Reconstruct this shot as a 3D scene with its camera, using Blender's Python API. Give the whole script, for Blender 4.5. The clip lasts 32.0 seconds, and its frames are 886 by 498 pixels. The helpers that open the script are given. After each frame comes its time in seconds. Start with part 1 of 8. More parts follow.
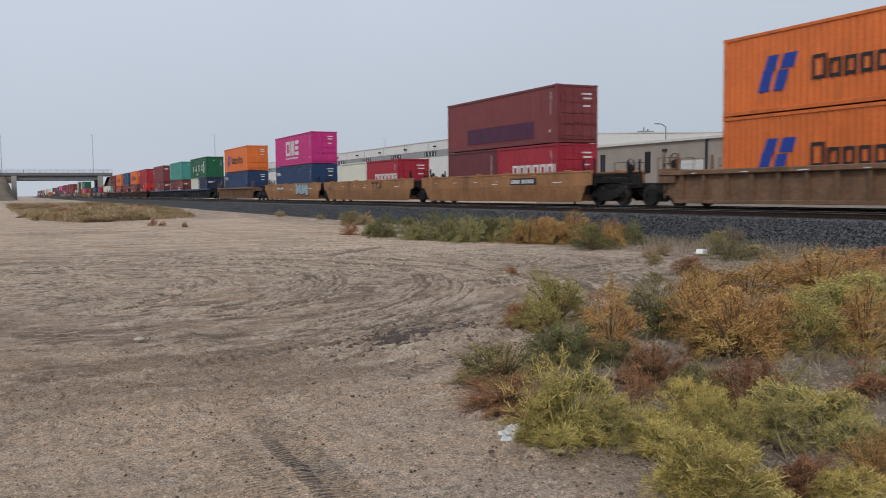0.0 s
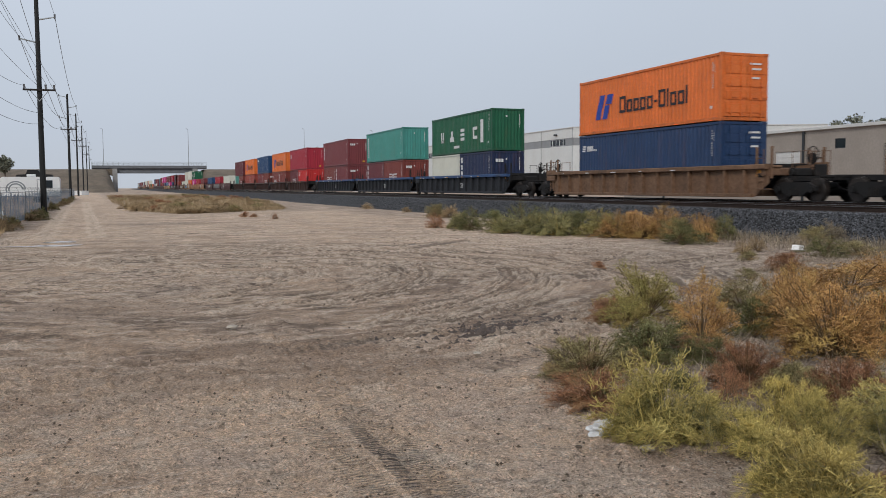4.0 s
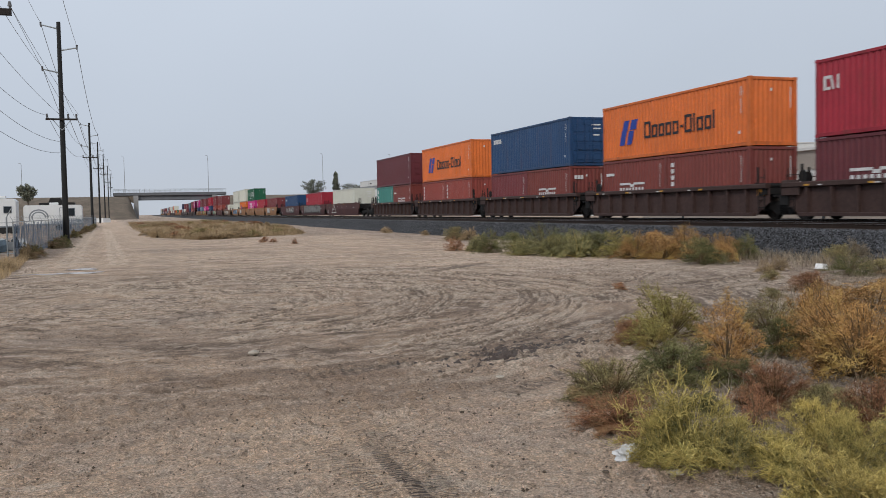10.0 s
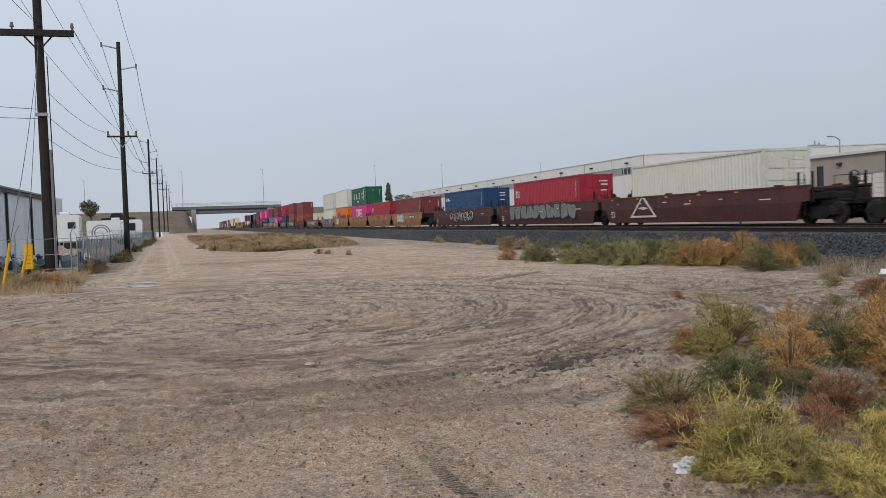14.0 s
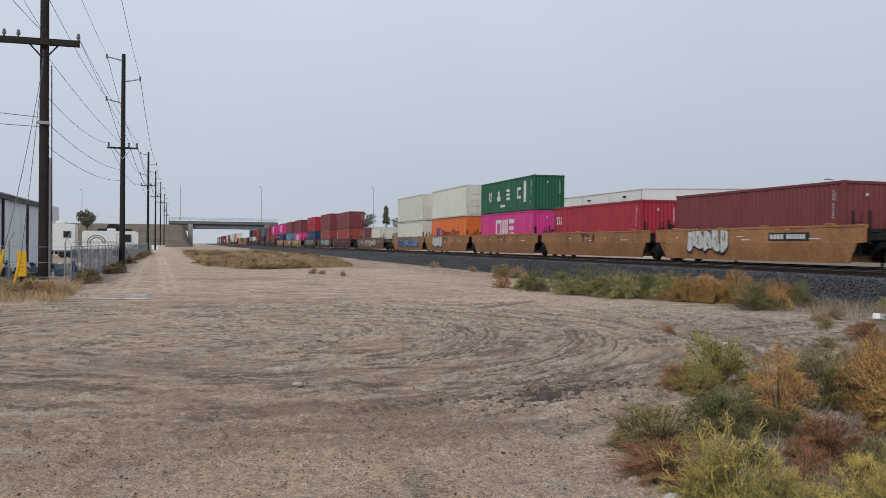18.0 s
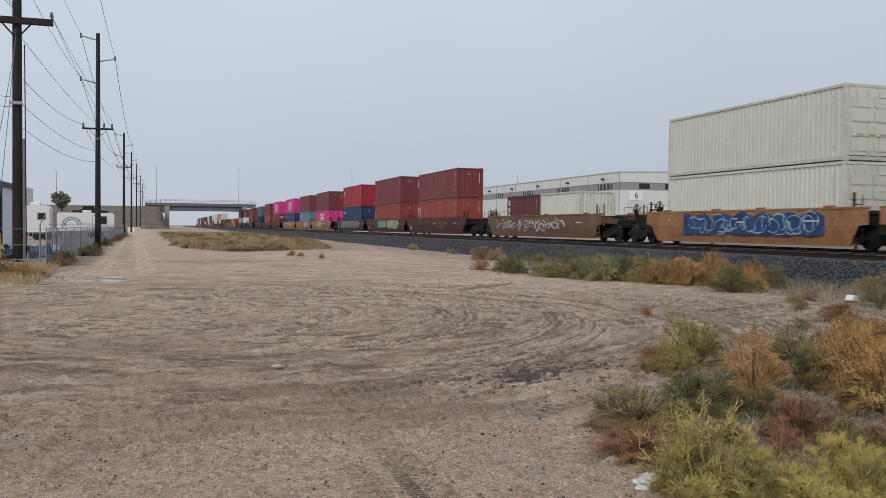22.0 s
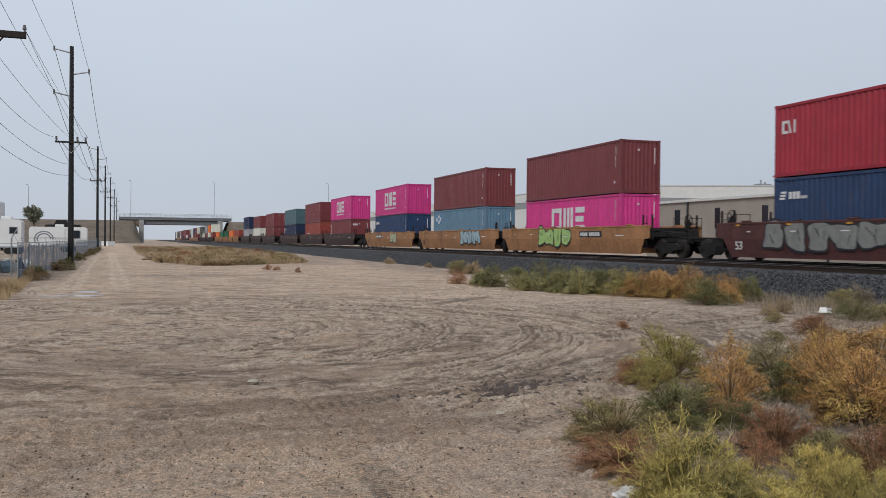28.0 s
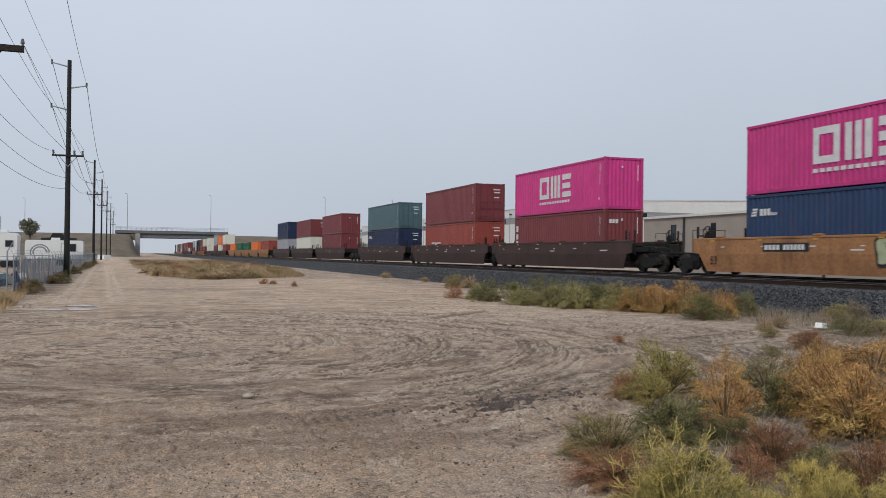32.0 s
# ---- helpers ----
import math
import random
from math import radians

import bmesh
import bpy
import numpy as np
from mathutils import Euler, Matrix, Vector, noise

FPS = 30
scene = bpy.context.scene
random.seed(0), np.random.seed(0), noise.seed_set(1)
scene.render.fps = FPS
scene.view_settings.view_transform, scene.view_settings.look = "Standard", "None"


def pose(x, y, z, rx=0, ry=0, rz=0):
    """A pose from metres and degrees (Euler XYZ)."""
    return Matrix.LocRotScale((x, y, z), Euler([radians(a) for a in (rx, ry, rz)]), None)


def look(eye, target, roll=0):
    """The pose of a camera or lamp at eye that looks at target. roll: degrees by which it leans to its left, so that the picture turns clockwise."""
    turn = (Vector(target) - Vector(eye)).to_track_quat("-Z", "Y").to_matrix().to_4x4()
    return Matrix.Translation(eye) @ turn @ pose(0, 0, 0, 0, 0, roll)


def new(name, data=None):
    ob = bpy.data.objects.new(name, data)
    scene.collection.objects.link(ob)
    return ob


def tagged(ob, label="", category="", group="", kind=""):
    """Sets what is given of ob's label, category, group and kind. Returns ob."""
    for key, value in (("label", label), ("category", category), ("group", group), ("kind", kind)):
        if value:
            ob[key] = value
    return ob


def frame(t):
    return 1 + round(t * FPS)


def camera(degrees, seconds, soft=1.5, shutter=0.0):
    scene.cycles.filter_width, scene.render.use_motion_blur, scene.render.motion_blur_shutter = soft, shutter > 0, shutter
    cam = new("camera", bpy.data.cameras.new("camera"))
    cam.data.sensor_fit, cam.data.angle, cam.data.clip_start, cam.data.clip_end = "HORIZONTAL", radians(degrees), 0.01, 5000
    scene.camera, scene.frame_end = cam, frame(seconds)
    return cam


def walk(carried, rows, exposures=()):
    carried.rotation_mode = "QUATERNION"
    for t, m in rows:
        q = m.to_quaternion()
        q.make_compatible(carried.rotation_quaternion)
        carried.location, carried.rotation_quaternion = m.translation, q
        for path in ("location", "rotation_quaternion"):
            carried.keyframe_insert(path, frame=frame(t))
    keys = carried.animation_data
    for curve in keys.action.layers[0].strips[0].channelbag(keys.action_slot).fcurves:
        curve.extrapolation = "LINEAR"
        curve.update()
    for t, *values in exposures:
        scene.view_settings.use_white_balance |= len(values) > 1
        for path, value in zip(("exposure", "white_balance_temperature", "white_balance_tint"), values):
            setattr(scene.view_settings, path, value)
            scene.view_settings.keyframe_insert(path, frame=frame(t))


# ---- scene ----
cam = camera(53.53, 32.0, soft=0.6, shutter=0.25)
# seconds, eye x, y, z, yaw, pitch, roll: a hand-held camera that hardly leaves its place
ROWS = [
    (0.0, 0.019, -0.059, 1.600, -25.92, -3.71, 0.54),
    (0.5, 0.012, -0.046, 1.598, -23.39, -4.10, 1.32),
    (1.0, 0.007, -0.047, 1.595, -22.04, -4.39, 1.44),
    (1.5, 0.004, -0.053, 1.598, -21.23, -4.47, 1.18),
    (2.0, -0.004, -0.054, 1.599, -20.81, -4.48, 0.66),
    (2.5, -0.006, -0.058, 1.596, -20.49, -4.44, 0.70),
    (3.0, -0.001, -0.046, 1.599, -20.43, -4.31, 0.69),
    (3.5, 0.007, -0.042, 1.590, -20.44, -4.22, 0.57),
    (5.5, -0.000, -0.013, 1.590, -21.17, -3.39, -2.20),
    (6.0, -0.003, -0.019, 1.585, -22.33, -3.29, -3.91),
    (6.5, -0.011, -0.003, 1.582, -23.20, -2.90, -4.78),
    (7.0, -0.006, 0.003, 1.572, -23.62, -2.59, -5.38),
    (7.5, -0.014, -0.001, 1.573, -23.78, -2.56, -5.69),
    (8.0, -0.026, -0.011, 1.570, -23.99, -2.42, -5.60),
    (8.5, -0.021, -0.020, 1.586, -22.55, -2.63, -3.69),
    (9.0, -0.015, -0.028, 1.595, -19.87, -2.63, -1.00),
    (9.5, -0.008, -0.034, 1.603, -19.27, -2.58, 0.93),
    (10.0, -0.004, -0.002, 1.594, -19.19, -2.60, 1.10),
    (10.5, -0.014, 0.015, 1.601, -17.20, -2.57, 0.92),
    (11.0, -0.023, 0.019, 1.595, -16.85, -2.52, -0.83),
    (11.5, -0.019, 0.042, 1.599, -16.77, -2.13, -1.20),
    (12.0, -0.008, 0.044, 1.594, -16.78, -1.94, -0.13),
    (12.5, -0.003, 0.061, 1.596, -16.83, -1.93, -0.09),
    (13.0, -0.001, 0.050, 1.600, -16.24, -1.92, 0.79),
    (13.5, -0.004, 0.019, 1.601, -15.87, -1.85, 1.64),
    (14.0, -0.009, 0.012, 1.604, -15.77, -1.89, 1.97),
    (14.5, -0.006, 0.025, 1.600, -15.76, -1.93, 1.98),
    (16.5, 0.017, 0.024, 1.598, -16.01, -1.92, -0.02),
    (17.0, 0.017, 0.024, 1.602, -15.98, -1.53, -0.20),
    (17.5, 0.009, 0.013, 1.607, -16.01, -0.88, -0.51),
    (18.0, 0.010, -0.003, 1.607, -16.01, -0.24, -0.55),
    (18.5, 0.008, -0.021, 1.608, -16.05, -0.01, -0.54),
    (19.0, 0.010, -0.001, 1.605, -16.49, -0.18, -0.53),
    (19.5, 0.014, 0.022, 1.600, -17.05, -0.73, -0.55),
    (20.0, 0.014, 0.024, 1.601, -17.24, -1.18, -0.54),
    (20.5, 0.008, 0.011, 1.603, -17.22, -1.36, -0.67),
    (21.0, 0.003, 0.012, 1.602, -17.30, -1.36, -0.74),
    (21.5, -0.005, 0.013, 1.608, -17.37, -1.38, -0.61),
    (22.0, -0.002, -0.015, 1.609, -17.40, -1.39, -0.59),
    (22.5, -0.000, -0.005, 1.608, -18.35, -1.35, -0.71),
    (23.0, 0.008, 0.016, 1.610, -18.94, -1.38, -0.91),
    (23.5, 0.017, 0.030, 1.606, -18.97, -1.35, -0.62),
    (24.0, 0.006, 0.030, 1.603, -18.97, -1.36, -0.53),
    (24.5, 0.009, 0.037, 1.595, -18.98, -1.47, -0.59),
    (25.0, 0.009, 0.032, 1.602, -18.96, -1.71, -0.68),
    (25.5, 0.007, 0.014, 1.603, -18.94, -1.72, -0.69),
    (27.5, -0.003, 0.009, 1.604, -18.92, -0.94, -0.51),
    (28.0, -0.003, 0.012, 1.602, -18.92, -0.47, -0.51),
    (28.5, 0.001, 0.013, 1.600, -18.89, -0.18, -0.47),
    (29.0, 0.002, 0.003, 1.608, -18.91, 0.01, -0.80),
    (29.5, 0.004, -0.000, 1.605, -18.93, 0.20, -0.92),
    (30.0, 0.008, -0.000, 1.608, -18.89, 0.29, -0.79),
    (30.5, 0.001, -0.017, 1.613, -18.85, 0.39, -0.70),
    (31.0, -0.004, -0.005, 1.613, -18.87, 0.43, -0.72),
    (31.5, -0.004, -0.017, 1.608, -18.87, 0.45, -0.65),
    (32.0, -0.001, -0.007, 1.606, -19.14, 0.46, -0.65),
]
walk(cam, [(t, pose(x, y, z, 90 + pitch, roll, yaw)) for t, x, y, z, yaw, pitch, roll in ROWS])

# ---- light: an overcast day ----
world = bpy.data.worlds.new("overcast_sky")
scene.world = world
world.use_nodes = True
wn, wl = world.node_tree.nodes, world.node_tree.links
wn.clear()
sky = wn.new("ShaderNodeTexSky")
sky.sky_type, sky.sun_disc = "NISHITA", False
sky.sun_elevation, sky.sun_rotation = radians(36), radians(218)
sky.air_density, sky.dust_density = 1.0, 4.0
coord = wn.new("ShaderNodeTexCoord")
sep = wn.new("ShaderNodeSeparateXYZ")
ramp = wn.new("ShaderNodeValToRGB")
ramp.color_ramp.elements[0].position, ramp.color_ramp.elements[0].color = 0.0, (0.516, 0.563, 0.634, 1)
ramp.color_ramp.elements[1].position, ramp.color_ramp.elements[1].color = 1.0, (0.66, 0.69, 0.74, 1)
for at, col in ((0.06, (0.513, 0.572, 0.665, 1)), (0.30, (0.611, 0.677, 0.777, 1))):
    e = ramp.color_ramp.elements.new(at)
    e.color = col
cloud = wn.new("ShaderNodeTexNoise")
cloud.inputs["Scale"].default_value, cloud.inputs["Detail"].default_value = 1.6, 4.0
grey = wn.new("ShaderNodeMix")
grey.data_type, grey.blend_type = "RGBA", "MULTIPLY"
grey.inputs["Factor"].default_value = 1.0
cl = wn.new("ShaderNodeMapRange")
cl.inputs["From Min"].default_value, cl.inputs["From Max"].default_value = 0.3, 0.7
cl.inputs["To Min"].default_value, cl.inputs["To Max"].default_value = 0.95, 1.05
veil = wn.new("ShaderNodeBackground")
thin = wn.new("ShaderNodeBackground")
veil.inputs["Strength"].default_value, thin.inputs["Strength"].default_value = 1.08, 0.05
add = wn.new("ShaderNodeMixShader")
add.inputs[0].default_value = 0.12
out = wn.new("ShaderNodeOutputWorld")
wl.new(coord.outputs["Generated"], sep.inputs[0])
wl.new(sep.outputs["Z"], ramp.inputs[0])
wl.new(coord.outputs["Generated"], cloud.inputs["Vector"])
wl.new(cloud.outputs["Fac"], cl.inputs["Value"])
wl.new(ramp.outputs["Color"], grey.inputs["A"])
side = wn.new("ShaderNodeMapRange")
side.inputs["From Min"].default_value, side.inputs["From Max"].default_value = -0.4, 0.8
side.inputs["To Min"].default_value, side.inputs["To Max"].default_value = 1.06, 0.93
tilt = wn.new("ShaderNodeMath")
tilt.operation = "MULTIPLY"
wl.new(sep.outputs["X"], side.inputs["Value"])
wl.new(side.outputs["Result"], tilt.inputs[0])
wl.new(cl.outputs["Result"], tilt.inputs[1])
wl.new(tilt.outputs[0], grey.inputs["B"])
wl.new(grey.outputs["Result"], veil.inputs["Color"])
wl.new(sky.outputs[0], thin.inputs["Color"])
wl.new(veil.outputs[0], add.inputs[1])
wl.new(thin.outputs[0], add.inputs[2])
wl.new(add.outputs[0], out.inputs[0])
sun = new("sun", bpy.data.lights.new("sun", "SUN"))
sun.data.energy, sun.data.angle, sun.data.color = 1.5, radians(10), (1.0, 0.96, 0.9)
sun.matrix_world = look((-35, -25, 42), (0, 20, 0))


# ---- materials ----
def mat(name, color, rough=0.6, metal=0.0, scale=3.0, var=0.25, dirt=None, dirt_amount=0.0, bump=0.0, bump_scale=40.0, streak=0.0, rnd=0.0, coat=0.0, spec=0.32):
    """A painted, mineral or metal surface: colour, grain at two scales, dirt patches, running stains, fine relief."""
    m = bpy.data.materials.new(name)
    m.use_nodes = True
    n, l = m.node_tree.nodes, m.node_tree.links
    b = n["Principled BSDF"]
    b.inputs["Roughness"].default_value, b.inputs["Metallic"].default_value = rough, metal
    b.inputs["Specular IOR Level"].default_value = spec
    tc = n.new("ShaderNodeTexCoord")
    big = n.new("ShaderNodeTexNoise")
    big.inputs["Scale"].default_value, big.inputs["Detail"].default_value = scale, 6.0
    fine = n.new("ShaderNodeTexNoise")
    fine.inputs["Scale"].default_value, fine.inputs["Detail"].default_value = scale * 9, 4.0
    l.new(tc.outputs["Object"], big.inputs["Vector"])
    l.new(tc.outputs["Object"], fine.inputs["Vector"])
    mul = n.new("ShaderNodeMath")
    mul.operation = "MULTIPLY"
    l.new(big.outputs["Fac"], mul.inputs[0])
    l.new(fine.outputs["Fac"], mul.inputs[1])
    rng = n.new("ShaderNodeMapRange")
    rng.inputs["From Min"].default_value, rng.inputs["From Max"].default_value = 0.1, 0.42
    rng.inputs["To Min"].default_value, rng.inputs["To Max"].default_value = 1 - var, 1 + var
    l.new(mul.outputs[0], rng.inputs["Value"])
    value = rng.outputs["Result"]
    if rnd:
        info = n.new("ShaderNodeObjectInfo")
        r2 = n.new("ShaderNodeMapRange")
        r2.inputs["To Min"].default_value, r2.inputs["To Max"].default_value = 1 - rnd, 1 + rnd
        l.new(info.outputs["Random"], r2.inputs["Value"])
        m2 = n.new("ShaderNodeMath")
        m2.operation = "MULTIPLY"
        l.new(value, m2.inputs[0])
        l.new(r2.outputs["Result"], m2.inputs[1])
        value = m2.outputs[0]
    hsv = n.new("ShaderNodeHueSaturation")
    hsv.inputs["Color"].default_value = (*color, 1)
    l.new(value, hsv.inputs["Value"])
    colour = hsv.outputs["Color"]
    if dirt_amount:
        patch = n.new("ShaderNodeTexNoise")
        patch.inputs["Scale"].default_value, patch.inputs["Detail"].default_value, patch.inputs["Roughness"].default_value = scale * 0.7, 8.0, 0.65
        src = tc.outputs["Object"]
        if streak:
            mp = n.new("ShaderNodeMapping")
            mp.inputs["Scale"].default_value = (streak, streak, 0.35)
            l.new(src, mp.inputs["Vector"])
            src = mp.outputs["Vector"]
        l.new(src, patch.inputs["Vector"])
        pr = n.new("ShaderNodeMapRange")
        pr.inputs["From Min"].default_value, pr.inputs["From Max"].default_value = 0.52, 0.72
        pr.inputs["To Max"].default_value = dirt_amount
        l.new(patch.outputs["Fac"], pr.inputs["Value"])
        mix = n.new("ShaderNodeMix")
        mix.data_type = "RGBA"
        mix.inputs["B"].default_value = (*(dirt or (0.1, 0.07, 0.05)), 1)
        l.new(pr.outputs["Result"], mix.inputs["Factor"])
        l.new(colour, mix.inputs["A"])
        colour = mix.outputs["Result"]
    l.new(colour, b.inputs["Base Color"])
    if coat:
        b.inputs["Coat Weight"].default_value, b.inputs["Coat Roughness"].default_value = coat, 0.3
    if bump:
        bt = n.new("ShaderNodeTexNoise")
        bt.inputs["Scale"].default_value, bt.inputs["Detail"].default_value = bump_scale, 5.0
        l.new(tc.outputs["Object"], bt.inputs["Vector"])
        bp = n.new("ShaderNodeBump")
        bp.inputs["Strength"].default_value, bp.inputs["Distance"].default_value = bump, 0.02
        l.new(bt.outputs["Fac"], bp.inputs["Height"])
        l.new(bp.outputs["Normal"], b.inputs["Normal"])
    return m


RUST = (0.12, 0.05, 0.025)
PAINTS = {
    "orange": (0.68, 0.165, 0.036), "maroon": (0.18, 0.040, 0.046), "red": (0.34, 0.023, 0.042), "rust_red": (0.20, 0.048, 0.040), "wine": (0.19, 0.043, 0.047),
    "magenta": (0.52, 0.03, 0.20), "pink": (0.56, 0.04, 0.225), "blue": (0.018, 0.045, 0.115), "navy": (0.016, 0.028, 0.075), "green": (0.012, 0.105, 0.052),
    "teal": (0.06, 0.26, 0.225), "cream": (0.62, 0.62, 0.545), "bright_red": (0.55, 0.03, 0.03), "light_blue": (0.12, 0.22, 0.31),
    "light_grey": (0.34, 0.35, 0.38), "grey_teal": (0.07, 0.13, 0.15), "dark_maroon": (0.13, 0.030, 0.038), "mid_blue": (0.018, 0.06, 0.15), "brick": (0.285, 0.060, 0.046),
}
PAINT = {k: mat("container_paint_" + k, tuple(0.93 * v for v in c), 0.42, 0.0, 1.2, 0.07 if k == "cream" else 0.16, (0.30, 0.25, 0.19) if k == "cream" else RUST, 0.08 if k == "cream" else 0.32, 0.12, 60, 2.2, 0.06) for k, c in PAINTS.items()}
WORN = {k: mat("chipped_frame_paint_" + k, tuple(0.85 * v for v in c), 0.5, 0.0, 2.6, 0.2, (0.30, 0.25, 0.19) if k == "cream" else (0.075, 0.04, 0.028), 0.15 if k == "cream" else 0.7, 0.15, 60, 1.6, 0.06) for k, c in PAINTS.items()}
CAR = {
    "tan": mat("tan_car_paint", (0.32, 0.155, 0.068), 0.65, 0, 1.0, 0.34, (0.105, 0.05, 0.033), 0.85, 0.2, 50, 1.2, 0.08),
    "brown": mat("brown_car_paint", (0.056, 0.032, 0.028), 0.7, 0, 1.0, 0.3, (0.04, 0.022, 0.018), 0.7, 0.2, 50, 1.2, 0.08),
    "old_tan": mat("faded_tan_car_paint", (0.175, 0.10, 0.06), 0.7, 0, 1.0, 0.35, (0.07, 0.042, 0.03), 0.85, 0.2, 50, 1.2, 0.08),
    "black": mat("black_car_paint", (0.022, 0.024, 0.029), 0.65, 0, 1.0, 0.3, (0.06, 0.05, 0.045), 0.5, 0.2, 50, 1.2),
    "maroon": mat("maroon_car_paint", (0.085, 0.03, 0.028), 0.65, 0, 1.0, 0.3, (0.045, 0.02, 0.018), 0.8, 0.2, 50, 1.2, 0.08),
}
BLUE_TRIM = mat("blue_sill_paint", (0.03, 0.07, 0.17), 0.6, 0, 1.5, 0.25, (0.05, 0.05, 0.05), 0.5)
STEEL_DARK = mat("grimy_dark_steel", (0.013, 0.012, 0.012), 0.75, 0.1, 3, 0.4, (0.04, 0.026, 0.02), 0.4, 0.2, 60, 0, 0.1)
WHEEL_STEEL = mat("worn_wheel_steel", (0.05, 0.042, 0.038), 0.5, 0.6, 4, 0.3)
WHITE_MARK = mat("white_marking_paint", (0.62, 0.62, 0.62), 0.6, 0, 3, 0.15, (0.3, 0.25, 0.22), 0.35)
BLACK_MARK = mat("black_marking_paint", (0.02, 0.02, 0.025), 0.6, 0, 3, 0.2)
BLUE_MARK = mat("blue_marking_paint", (0.015, 0.05, 0.30), 0.55, 0, 3, 0.15)
YELLOW_MARK = mat("yellow_marking_paint", (0.52, 0.27, 0.04), 0.55, 0, 3, 0.15)
BLUE_SPRAY = mat("blue_spray_paint", (0.025, 0.06, 0.16), 0.6, 0, 2, 0.5)
CYAN_SPRAY = mat("pale_blue_spray_paint", (0.30, 0.45, 0.55), 0.6, 0, 4, 0.2)
WHITE_SPRAY = mat("white_spray_paint", (0.55, 0.55, 0.52), 0.6, 0, 4, 0.25)
FADED_YELLOW = mat("faded_yellow_marking_paint", (0.26, 0.12, 0.035), 0.6, 0, 3, 0.3)
BROWN_MARK = mat("dark_brown_marking_paint", (0.085, 0.03, 0.022), 0.6, 0, 3, 0.25)
AMBER_MARK = mat("amber_reflector_sheet", (0.62, 0.26, 0.03), 0.5, 0, 3, 0.15)
SKY_MARK = mat("mid_blue_marking_paint", (0.03, 0.16, 0.34), 0.55, 0, 3, 0.15)
PURPLE_PATCH = mat("purple_repair_paint", (0.075, 0.02, 0.05), 0.6, 0, 2, 0.2)


